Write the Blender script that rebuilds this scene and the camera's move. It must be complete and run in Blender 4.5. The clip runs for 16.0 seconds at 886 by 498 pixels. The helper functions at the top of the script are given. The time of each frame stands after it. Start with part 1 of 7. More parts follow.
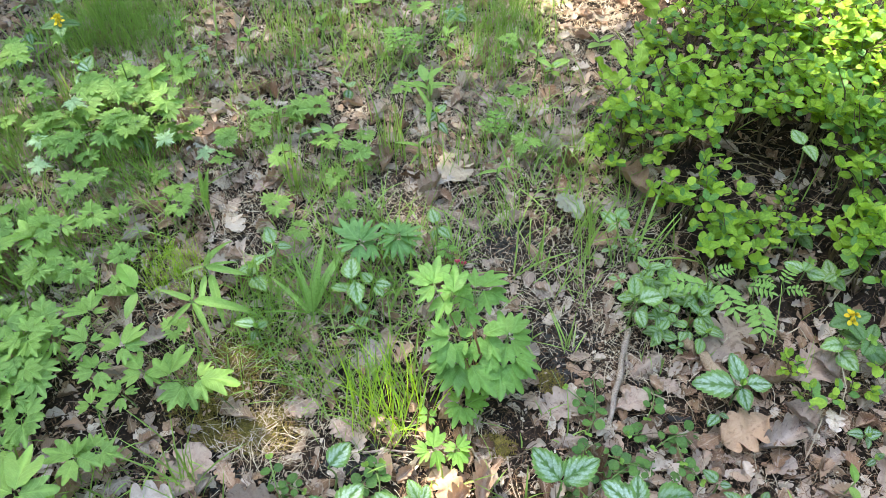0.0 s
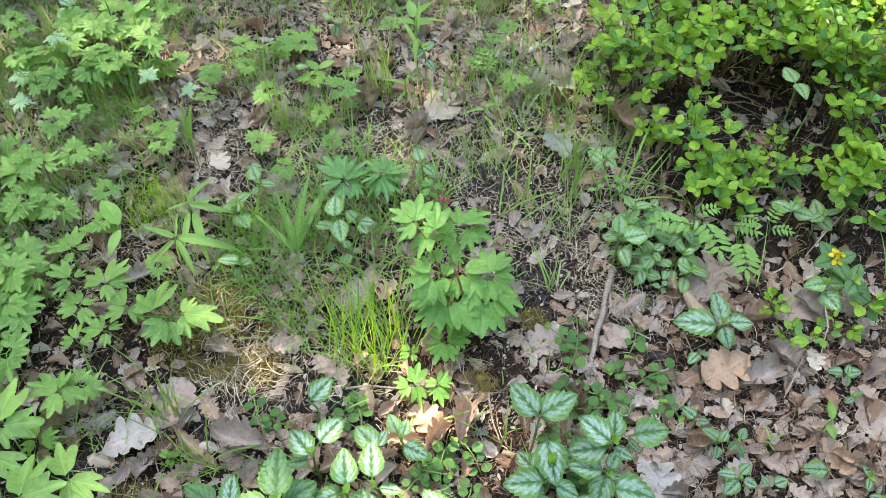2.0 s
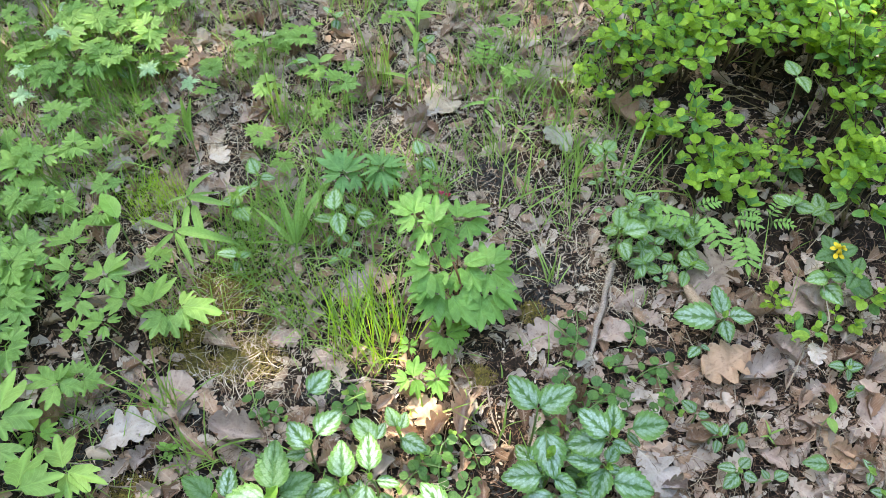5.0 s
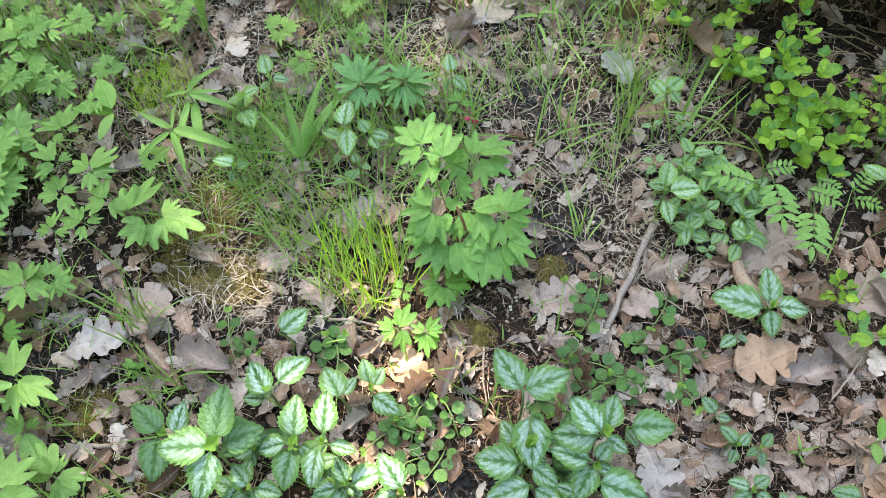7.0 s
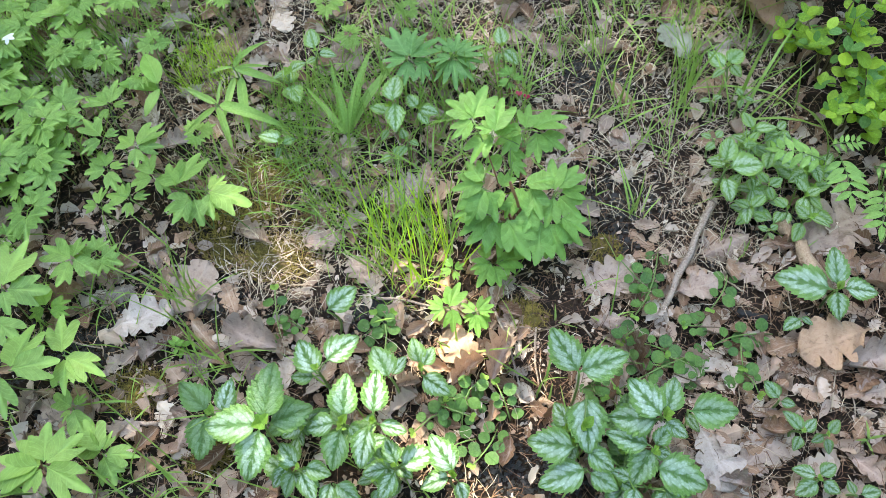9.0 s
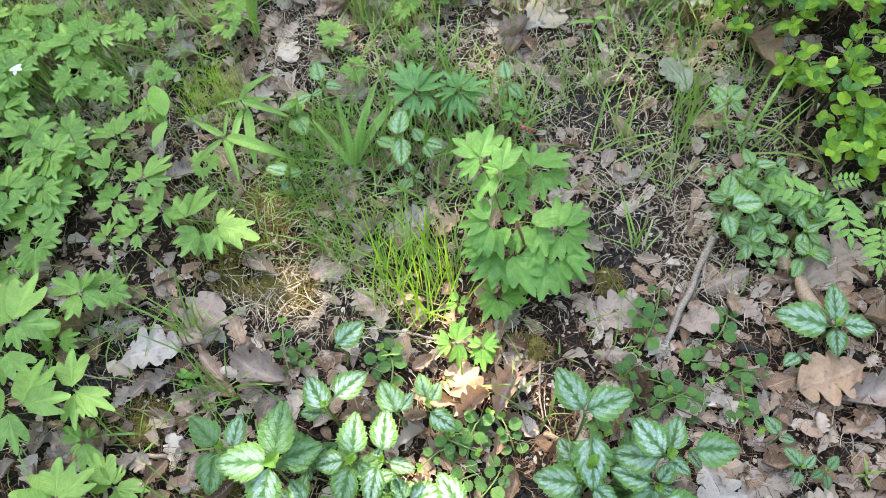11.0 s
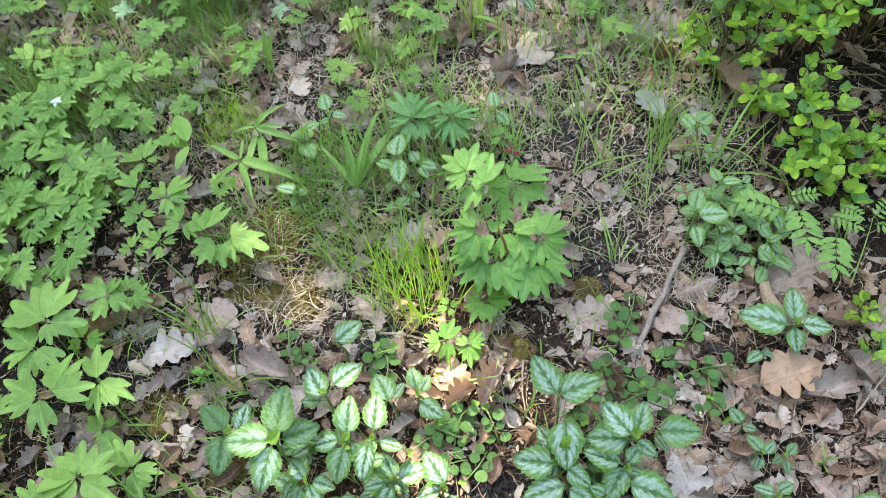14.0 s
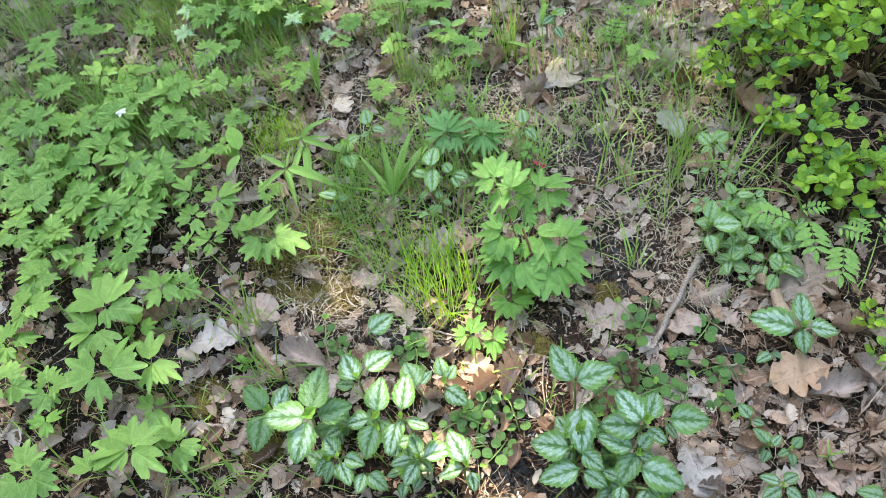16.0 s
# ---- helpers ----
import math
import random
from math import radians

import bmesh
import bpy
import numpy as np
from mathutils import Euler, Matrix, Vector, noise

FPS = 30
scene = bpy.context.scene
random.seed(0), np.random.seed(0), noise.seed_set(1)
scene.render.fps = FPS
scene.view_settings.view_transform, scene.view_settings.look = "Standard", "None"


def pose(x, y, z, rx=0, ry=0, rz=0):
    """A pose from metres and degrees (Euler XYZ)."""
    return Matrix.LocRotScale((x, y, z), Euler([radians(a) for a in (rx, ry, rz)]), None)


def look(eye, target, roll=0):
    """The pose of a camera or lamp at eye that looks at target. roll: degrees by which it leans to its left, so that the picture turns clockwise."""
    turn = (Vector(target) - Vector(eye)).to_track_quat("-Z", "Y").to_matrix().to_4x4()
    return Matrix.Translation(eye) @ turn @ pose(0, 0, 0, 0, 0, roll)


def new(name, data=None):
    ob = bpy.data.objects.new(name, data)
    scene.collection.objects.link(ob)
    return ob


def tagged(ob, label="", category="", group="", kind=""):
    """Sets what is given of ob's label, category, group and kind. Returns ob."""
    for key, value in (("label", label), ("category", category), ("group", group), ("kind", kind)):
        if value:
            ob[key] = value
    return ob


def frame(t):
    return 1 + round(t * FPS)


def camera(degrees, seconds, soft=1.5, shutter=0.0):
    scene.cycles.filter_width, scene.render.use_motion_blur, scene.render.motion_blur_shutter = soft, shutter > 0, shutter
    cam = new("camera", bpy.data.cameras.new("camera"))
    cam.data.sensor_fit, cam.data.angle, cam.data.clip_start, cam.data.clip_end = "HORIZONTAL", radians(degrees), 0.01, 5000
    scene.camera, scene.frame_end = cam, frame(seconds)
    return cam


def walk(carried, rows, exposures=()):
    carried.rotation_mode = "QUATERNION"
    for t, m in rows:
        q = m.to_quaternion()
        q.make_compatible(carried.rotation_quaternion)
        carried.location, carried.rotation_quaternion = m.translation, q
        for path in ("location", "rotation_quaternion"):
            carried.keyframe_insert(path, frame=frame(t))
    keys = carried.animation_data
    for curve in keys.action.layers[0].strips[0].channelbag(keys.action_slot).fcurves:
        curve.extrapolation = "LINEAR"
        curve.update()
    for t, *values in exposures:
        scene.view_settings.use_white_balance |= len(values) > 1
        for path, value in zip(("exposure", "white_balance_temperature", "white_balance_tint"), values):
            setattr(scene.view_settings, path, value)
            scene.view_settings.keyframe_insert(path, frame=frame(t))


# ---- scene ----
EXPOSURES = [(0.0, 3.64, 7700, 5), (16.0, 3.64, 7700, 5)]
cam = camera(55.3, 16.0, soft=0.7)
PATH = [
    (0, (0.068, 0.042, 1.296), (0.048, 1.267, -0.285), 1.0),
    (0.5, (0.089, 0.044, 1.286), (0.062, 1.248, -0.311), 0.7),
    (1, (0.097, 0.041, 1.275), (0.068, 1.214, -0.344), 0.7),
    (1.5, (0.101, 0.037, 1.277), (0.074, 1.184, -0.361), 0.9),
    (2, (0.104, 0.034, 1.283), (0.078, 1.157, -0.372), 0.9),
    (2.5, (0.095, 0.036, 1.281), (0.071, 1.142, -0.384), 1.0),
    (3, (0.099, 0.04, 1.279), (0.072, 1.138, -0.393), 0.8),
    (3.5, (0.109, 0.042, 1.279), (0.081, 1.144, -0.39), 0.7),
    (4, (0.119, 0.044, 1.28), (0.087, 1.155, -0.383), 0.6),
    (4.5, (0.141, 0.037, 1.287), (0.092, 1.174, -0.358), 0.4),
    (5, (0.115, 0.029, 1.274), (0.076, 1.149, -0.382), 0.4),
    (5.2, (0.096, 0.03, 1.254), (0.077, 1.104, -0.433), 0.6),
    (7.3, (0.249, 0.216, 1.158), (-0.032, 1.068, -0.629), -6.2),
    (7.5, (0.251, 0.218, 1.15), (-0.047, 1.062, -0.639), -7.3),
    (8, (0.228, 0.214, 1.14), (-0.083, 1.045, -0.652), -8.4),
    (8.5, (0.223, 0.205, 1.137), (-0.101, 1.029, -0.657), -9.4),
    (8.7, (0.219, 0.194, 1.134), (-0.104, 1.018, -0.659), -9.3),
    (10.8, (0.169, 0.234, 1.152), (-0.1, 1.042, -0.657), -7.2),
    (11, (0.184, 0.23, 1.173), (-0.113, 1.056, -0.625), -7.7),
    (11.5, (0.251, 0.17, 1.207), (-0.165, 1.05, -0.54), -10.1),
    (12, (0.264, 0.138, 1.212), (-0.171, 1.046, -0.516), -9.9),
    (12.5, (0.247, 0.108, 1.22), (-0.135, 1.029, -0.513), -9.0),
    (13, (0.236, 0.098, 1.229), (-0.1, 1.032, -0.507), -8.0),
    (13.5, (0.239, 0.099, 1.234), (-0.088, 1.046, -0.497), -7.4),
    (14, (0.266, 0.117, 1.236), (-0.111, 1.059, -0.488), -9.4),
    (14.5, (0.288, 0.111, 1.241), (-0.142, 1.058, -0.467), -10.9),
    (15, (0.302, 0.078, 1.272), (-0.156, 1.044, -0.418), -11.3),
    (15.5, (0.315, 0.007, 1.271), (-0.157, 0.998, -0.4), -11.1),
    (16, (0.308, 0.011, 1.28), (-0.167, 1.022, -0.379), -10.8),
]
walk(cam, [(t, look(eye, target, roll)) for t, eye, target, roll in PATH], EXPOSURES)

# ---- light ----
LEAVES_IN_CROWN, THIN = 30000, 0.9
# gaps left in the added crown where sun should reach the ground
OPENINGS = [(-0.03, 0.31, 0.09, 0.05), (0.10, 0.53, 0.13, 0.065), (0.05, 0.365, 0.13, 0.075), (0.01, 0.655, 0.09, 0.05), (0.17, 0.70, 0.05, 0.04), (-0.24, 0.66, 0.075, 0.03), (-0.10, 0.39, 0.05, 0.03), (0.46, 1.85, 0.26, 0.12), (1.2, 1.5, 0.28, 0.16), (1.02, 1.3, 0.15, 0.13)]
SUN = Vector((-0.435, 0.435, 0.788)).normalized()  # towards the sun
world = bpy.data.worlds.new("sky")
scene.world = world
world.use_nodes = True
wn = world.node_tree.nodes
sky = wn.new("ShaderNodeTexSky")
sky.sky_type, sky.sun_disc = "NISHITA", False
sky.sun_elevation = math.asin(SUN.z)
sky.sun_rotation = math.atan2(SUN.x, SUN.y)
sky.air_density, sky.dust_density = 1.0, 1.2
world.node_tree.links.new(sky.outputs[0], wn["Background"].inputs[0])
wn["Background"].inputs[1].default_value = 0.15
sun = new("sun", bpy.data.lights.new("sun", "SUN"))
sun.data.energy, sun.data.angle, sun.data.color = 1.9, radians(0.53), (1.0, 0.95, 0.87)
sun.matrix_world = look(SUN * 20, (0, 0, 0))

# ---- materials ----
class Nodes:
    """Short-hand for a node material."""

    def __init__(self, name):
        self.mat = bpy.data.materials.new(name)
        self.mat.use_nodes = True
        self.tree = self.mat.node_tree
        self.tree.nodes.clear()

    def add(self, kind, *links, operation=None, clamp=False, uv_map=None, curve=None):
        node = self.tree.nodes.new("ShaderNode" + kind)
        if operation:
            node.operation = operation
        if clamp:
            node.use_clamp = True
        if uv_map:
            node.uv_map = uv_map
        if curve:
            node.interpolation_type = curve
        for slot, value in links:
            socket = node.inputs[slot]
            if isinstance(value, bpy.types.NodeSocket):
                self.tree.links.new(value, socket)
            else:
                socket.default_value = value
        return node.outputs

    def math(self, op, a, b=0.0, c=0.0, clamp=False):
        return self.add("Math", (0, a), (1, b), (2, c), operation=op, clamp=clamp)[0]

    def step(self, x, lo, hi):
        return self.add("MapRange", (0, x), (1, lo), (2, hi), (3, 0.0), (4, 1.0), curve="SMOOTHSTEP")[0]

    def mix(self, f, a, b, blend="MIX"):
        node = self.tree.nodes.new("ShaderNodeMix")
        node.data_type, node.blend_type = "RGBA", blend
        for slot, value in ((0, f), (6, a), (7, b)):
            if isinstance(value, bpy.types.NodeSocket):
                self.tree.links.new(value, node.inputs[slot])
            else:
                node.inputs[slot].default_value = value if slot == 0 else (*value, 1.0)
        return node.outputs[2]

    def ramp(self, f, *stops):
        out = self.add("ValToRGB", (0, f))
        ramp = out[0].node.color_ramp
        while len(ramp.elements) < len(stops):
            ramp.elements.new(0.5)
        for e, (at, col) in zip(ramp.elements, stops):
            e.position, e.color = at, (*col, 1.0)
        return out[0]

    def noise(self, scale, detail=3.0, vec=None, rough=0.55):
        links = [("Scale", scale), ("Detail", detail), ("Roughness", rough)]
        if vec is not None:
            links.append(("Vector", vec))
        return self.add("TexNoise", *links)[0]

    def done(self, colour, rough=0.6, spec=0.35, bump=None, height=0.001, through_light=0.0, tint=None, sheen=0.0):
        links = [("Base Color", colour), ("Roughness", rough), ("Specular IOR Level", spec)]
        normal = None
        if bump is not None:
            normal = self.add("Bump", ("Height", bump), ("Distance", height), ("Strength", 1.0))[0]
            links.append(("Normal", normal))
        shader = self.add("BsdfPrincipled", *links)[0]
        if through_light > 0:
            links = [("Color", tint if tint is not None else colour)]
            if normal is not None:
                links.append(("Normal", normal))
            glow = self.add("BsdfTranslucent", *links)[0]
            shader = self.add("MixShader", (0, through_light), (1, shader), (2, glow))[0]
        self.add("OutputMaterial", (0, shader))
        return self.mat


def leaf_coords(n, veins=6.0, slant=0.32):
    """Across (0 at the midrib, 1 at the edge), along, the midrib and the side veins of a leaf, from its UV map."""
    sep = n.add("SeparateXYZ", (0, n.add("UVMap", uv_map="leaf")[0]))
    across = n.math("ABSOLUTE", n.math("MULTIPLY_ADD", sep[0], 2.0, -1.0))
    along = sep[1]
    rib = n.math("SUBTRACT", 1.0, n.step(across, 0.03, 0.12))
    wave = n.math("FRACT", n.math("MULTIPLY", n.math("SUBTRACT", along, n.math("MULTIPLY", across, slant)), veins))
    side = n.math("SUBTRACT", 1.0, n.step(n.math("ABSOLUTE", n.math("SUBTRACT", wave, 0.5)), 0.03, 0.14))
    return across, along, rib, side


def pick(n, island=False):
    return n.add("NewGeometry")["Random Per Island"] if island else n.add("ObjectInfo")["Random"]


def shifted(n, rnd):
    """Object coordinates moved by a random number, so that shared meshes do not repeat their spots."""
    return n.add("VectorMath", (0, n.add("TexCoord")["Object"]), (1, n.add("CombineXYZ", (0, n.math("MULTIPLY", rnd, 37.0)), (1, n.math("MULTIPLY", rnd, 91.0)))[0]), operation="ADD")[0]


def green_leaf(name, dark, light, veins=6.0, slant=0.32, vein_light=0.25, rough=0.5, through_light=0.35, spot=0.25, island=False, spec=0.35, scale=5.0, lean=1.0, relief=0.0007):
    n = Nodes(name)
    rnd = pick(n, island)
    across, along, rib, side = leaf_coords(n, veins, slant)
    vec = shifted(n, rnd)
    blotch = n.noise(scale, 3.0, vec)
    fine = n.noise(scale * 7, 3.0, vec)
    col = n.mix(n.math("POWER", rnd, lean), dark, light)
    col = n.mix(n.math("MULTIPLY", n.step(blotch, 0.35, 0.75), spot * 1.6), col, tuple(min(1, c * 1.7 + 0.012) for c in light))
    col = n.mix(n.math("MULTIPLY", n.step(fine, 0.45, 0.8), spot), col, tuple(c * 0.5 for c in dark))
    lines = n.math("MAXIMUM", rib, n.math("MULTIPLY", side, 0.55))
    col = n.mix(n.math("MULTIPLY", lines, vein_light), col, tuple(min(1, c * 1.9 + 0.03) for c in light))
    height = n.math("SUBTRACT", n.math("MULTIPLY", fine, 0.6), n.math("MULTIPLY", lines, 0.6))
    tint = n.mix(0.6, col, tuple(min(1, c * 1.9) for c in (light[0] * 1.25, light[1] * 1.05, light[2] * 0.5)))
    return n.done(col, rough, spec, height, relief, through_light, tint)


def silver_leaf(name, low=(0.06, 0.17, 0.045), high=(0.15, 0.30, 0.075), silver=(0.47, 0.61, 0.53)):
    """Toothed leaf with silver fields between a green midrib and green edge."""
    n = Nodes(name)
    rnd = pick(n)
    across, along, rib, side = leaf_coords(n, 5.0, 0.45)
    vec = shifted(n, rnd)
    wob = n.math("SUBTRACT", n.noise(6.0, 5.0, vec, 0.7), 0.5)
    cells = n.add("TexVoronoi", ("Vector", vec), ("Scale", 26.0))[0]
    wave = n.math("FRACT", n.math("MULTIPLY", n.math("SUBTRACT", along, n.math("MULTIPLY", across, 0.45)), 5.0))
    notch = n.math("ABSOLUTE", n.math("SUBTRACT", wave, 0.5))
    feather = n.math("MULTIPLY", n.math("SUBTRACT", 0.5, notch), 0.34)
    inner = n.step(n.math("SUBTRACT", n.math("ADD", across, n.math("MULTIPLY", wob, 0.7)), feather), -0.06, 0.2)
    outer = n.step(n.math("ADD", n.math("ADD", across, n.math("MULTIPLY", wob, 0.9)), n.math("MULTIPLY", notch, -0.4)), 0.34, 0.7)
    ends = n.math("MULTIPLY", n.step(along, 0.06, 0.2), n.math("SUBTRACT", 1.0, n.step(along, 0.82, 1.0)))
    field = n.math("MULTIPLY", n.math("MULTIPLY", inner, n.math("SUBTRACT", 1.0, outer)), ends)
    net = n.add("TexVoronoi", ("Vector", vec), ("Scale", 15.0))[0]
    field = n.math("MULTIPLY", field, n.math("SUBTRACT", 1.0, n.math("MULTIPLY", n.step(net, 0.25, 0.6), 0.3)))
    field = n.math("MULTIPLY", field, n.math("MULTIPLY_ADD", rnd, 0.5, 0.46))
    green = n.mix(n.step(across, 0.25, 0.95), low, high)
    green = n.mix(n.math("MULTIPLY", rnd, 0.45), green, tuple(0.5 * (a + b) for a, b in zip(low, high)))
    green = n.mix(n.math("MULTIPLY", n.step(n.noise(30.0, 2.0, vec), 0.5, 0.75), 0.3), green, tuple(c * 0.5 for c in low))
    col = n.mix(field, green, silver)
    thin = n.math("SUBTRACT", 1.0, n.step(across, 0.015, 0.07))
    col = n.mix(n.math("MULTIPLY", n.math("MAXIMUM", thin, n.math("MULTIPLY", side, 0.5)), 0.36), col, tuple(c * 0.8 for c in low))
    puck = n.math("SUBTRACT", n.math("MULTIPLY", cells, -1.2), n.math("MULTIPLY", n.math("MAXIMUM", rib, n.math("MULTIPLY", side, 0.6)), 0.9))
    return n.done(col, 0.42, 0.4, puck, 0.0008, 0.28, n.mix(0.5, col, (0.3, 0.5, 0.06)))


def dead_leaf(name, island=False, strength=1.0):
    n = Nodes(name)
    rnd = pick(n, island)
    across, along, rib, side = leaf_coords(n, 7.0, 0.5)
    vec = shifted(n, rnd)
    blotch = n.noise(3.2, 5.0, vec, 0.7)
    fine = n.noise(26.0, 4.0, vec, 0.75)
    specks = n.noise(11.0, 3.0, vec)
    base = n.ramp(rnd, (0.0, (0.12, 0.065, 0.038)), (0.16, (0.23, 0.13, 0.078)), (0.34, (0.36, 0.228, 0.15)), (0.55, (0.425, 0.305, 0.23)), (0.70, (0.28, 0.22, 0.19)), (0.82, (0.48, 0.385, 0.315)), (1.0, (0.61, 0.525, 0.44)))
    col = n.mix(n.math("MULTIPLY", n.step(blotch, 0.46, 0.75), 0.55), base, (0.27, 0.16, 0.10))
    col = n.mix(n.math("MULTIPLY", n.step(specks, 0.58, 0.72), 0.5), col, (0.15, 0.09, 0.06))
    col = n.mix(n.math("MULTIPLY", n.math("SUBTRACT", 1.0, n.step(blotch, 0.3, 0.5)), 0.45), col, (0.52, 0.46, 0.42))
    lines = n.math("MAXIMUM", rib, n.math("MULTIPLY", side, 0.5))
    col = n.mix(n.math("MULTIPLY", lines, 0.4), col, (0.58, 0.45, 0.34))
    col = n.mix(n.math("MULTIPLY", n.step(fine, 0.52, 0.72), 0.55), col, (0.16, 0.09, 0.055))
    relief = n.math("ADD", n.math("MULTIPLY", fine, 0.5), n.math("MULTIPLY", lines, 0.8))
    return n.done(col, 0.62, 0.3, relief, 0.0006, 0.12)


def one_leaf(name, base, dark):
    """A dead leaf whose colour is known."""
    n = Nodes(name)
    across, along, rib, side = leaf_coords(n, 7.0, 0.5)
    vec = shifted(n, pick(n))
    blotch, fine = n.noise(3.2, 5.0, vec, 0.7), n.noise(26.0, 4.0, vec, 0.75)
    specks = n.noise(11.0, 3.0, vec)
    col = n.mix(n.math("MULTIPLY", n.step(blotch, 0.38, 0.7), 0.7), base, dark)
    col = n.mix(n.math("MULTIPLY", n.step(specks, 0.56, 0.7), 0.5), col, tuple(c * 0.45 for c in dark))
    lines = n.math("MAXIMUM", rib, n.math("MULTIPLY", side, 0.5))
    col = n.mix(n.math("MULTIPLY", lines, 0.35), col, tuple(min(0.8, c * 1.25) for c in base))
    col = n.mix(n.math("MULTIPLY", n.step(fine, 0.5, 0.72), 0.3), col, tuple(c * 0.6 for c in dark))
    relief = n.math("ADD", n.math("MULTIPLY", fine, 0.5), n.math("MULTIPLY", lines, 0.8))
    return n.done(col, 0.6, 0.3, relief, 0.0006, 0.1)


def simple(name, dark, light, scale=80.0, rough=0.7, island=False, through_light=0.0, bump=0.0006, spec=0.3):
    n = Nodes(name)
    rnd = pick(n, island)
    vec = shifted(n, rnd)
    big, fine = n.noise(scale, 4.0, vec, 0.6), n.noise(scale * 8, 2.0, vec)
    col = n.mix(rnd, dark, light)
    col = n.mix(n.math("MULTIPLY", n.step(big, 0.35, 0.7), 0.6), col, dark)
    col = n.mix(n.math("MULTIPLY", n.step(fine, 0.5, 0.8), 0.4), col, light)
    return n.done(col, rough, spec, n.math("ADD", big, n.math("MULTIPLY", fine, 0.4)), bump, through_light)


def bark(name, dark, light, scale=60.0, bump=0.0012):
    """Weathered wood: rough fibres and blotches."""
    n = Nodes(name)
    vec = n.add("TexCoord")["Object"]
    fibres, blotch = n.noise(scale * 8, 5.0, vec, 0.7), n.noise(scale, 4.0, vec, 0.6)
    col = n.mix(n.step(fibres, 0.35, 0.65), dark, light)
    col = n.mix(n.math("MULTIPLY", n.step(blotch, 0.45, 0.7), 0.6), col, tuple(c * 0.55 for c in dark))
    col = n.mix(n.math("MULTIPLY", n.step(n.noise(scale * 0.5, 2.0, vec), 0.5, 0.7), 0.45), col, tuple(min(1, c * 1.2) for c in light))
    return n.done(col, 0.85, 0.2, n.math("ADD", fibres, blotch), bump)


def soil():
    n = Nodes("humus_soil")
    vec = n.add("TexCoord")["Object"]
    big, mid, fine = n.noise(1.6, 4.0, vec), n.noise(22.0, 5.0, vec, 0.65), n.noise(260.0, 4.0, vec, 0.7)
    crumbs = n.add("TexVoronoi", ("Vector", vec), ("Scale", 150.0))[0]
    col = n.mix(n.step(mid, 0.3, 0.7), (0.009, 0.0065, 0.0055), (0.038, 0.024, 0.017))
    col = n.mix(n.math("MULTIPLY", n.step(fine, 0.52, 0.75), 0.55), col, (0.085, 0.058, 0.04))
    col = n.mix(n.math("MULTIPLY", n.step(big, 0.5, 0.7), 0.4), col, (0.022, 0.018, 0.015))
    # away from the clearing the litter is too far to tell apart
    off = n.add("VectorMath", (0, vec), (1, (0.1, -1.05, 0.0)), operation="ADD")[0]
    far = n.step(n.add("VectorMath", (0, off), operation="LENGTH")["Value"], 1.0, 1.9)
    patches = n.add("TexVoronoi", ("Vector", vec), ("Scale", 14.0))["Color"]
    litter = n.mix(n.add("SeparateXYZ", (0, patches))[0], (0.045, 0.03, 0.02), (0.15, 0.105, 0.075))
    litter = n.mix(n.math("MULTIPLY", n.step(n.noise(3.0, 4.0, vec), 0.45, 0.6), 0.8), litter, (0.04, 0.075, 0.02))
    col = n.mix(far, col, litter)
    return n.done(col, 0.92, 0.15, n.math("ADD", n.math("MULTIPLY", mid, 1.3), n.math("ADD", fine, crumbs)), 0.006)


SOIL = soil()
DEAD = dead_leaf("dead_oak_leaf")
DEAD_MANY = dead_leaf("dead_leaf_litter", island=True)
PALE_LEAF = one_leaf("pale_dead_leaf", (0.44, 0.38, 0.34), (0.31, 0.24, 0.20))
PINK_LEAF = one_leaf("pinkish_dead_leaf", (0.375, 0.28, 0.228), (0.235, 0.15, 0.112))
TAN_LEAF = one_leaf("tan_dead_leaf", (0.40, 0.26, 0.17), (0.27, 0.165, 0.10))
GREY_LEAF = one_leaf("grey_dead_leaf", (0.345, 0.275, 0.235), (0.21, 0.148, 0.112))
GREENISH_LEAF = one_leaf("greenish_dead_leaf", (0.29, 0.30, 0.22), (0.20, 0.18, 0.13))
BUFF_LEAF = one_leaf("buff_dead_leaf", (0.46, 0.37, 0.27), (0.30, 0.215, 0.15))
ANEMONE = green_leaf("anemone_leaf", (0.09, 0.20, 0.05), (0.20, 0.34, 0.08), 6.0, 0.5, 0.3, 0.5, 0.34, spot=0.25)
PALE_GREEN = green_leaf("pale_corydalis_leaf", (0.22, 0.36, 0.19), (0.32, 0.46, 0.26), 4.0, 0.3, 0.2, 0.55, 0.3)
HEART_LEAF = green_leaf("bleeding_heart_leaf", (0.095, 0.225, 0.05), (0.155, 0.315, 0.075), 5.0, 0.3, 0.25, 0.45, 0.42, spot=0.3)
LEMON = green_leaf("young_lemon_leaf", (0.11, 0.27, 0.05), (0.17, 0.34, 0.075), 5.0, 0.3, 0.2, 0.5, 0.45)
BACK_LEAF = green_leaf("dull_heart_leaf", (0.085, 0.205, 0.06), (0.13, 0.27, 0.08), 5.0, 0.3, 0.3, 0.5, 0.3, spot=0.25)
SILVER = silver_leaf("silver_nettle_leaf")
SILVER_LIGHT = silver_leaf("light_silver_nettle_leaf", (0.12, 0.27, 0.06), (0.24, 0.41, 0.10), (0.47, 0.60, 0.45))
YOUNG = green_leaf("young_nettle_leaf", (0.14, 0.29, 0.06), (0.22, 0.39, 0.08), 6.0, 0.4, 0.25, 0.45, 0.4)
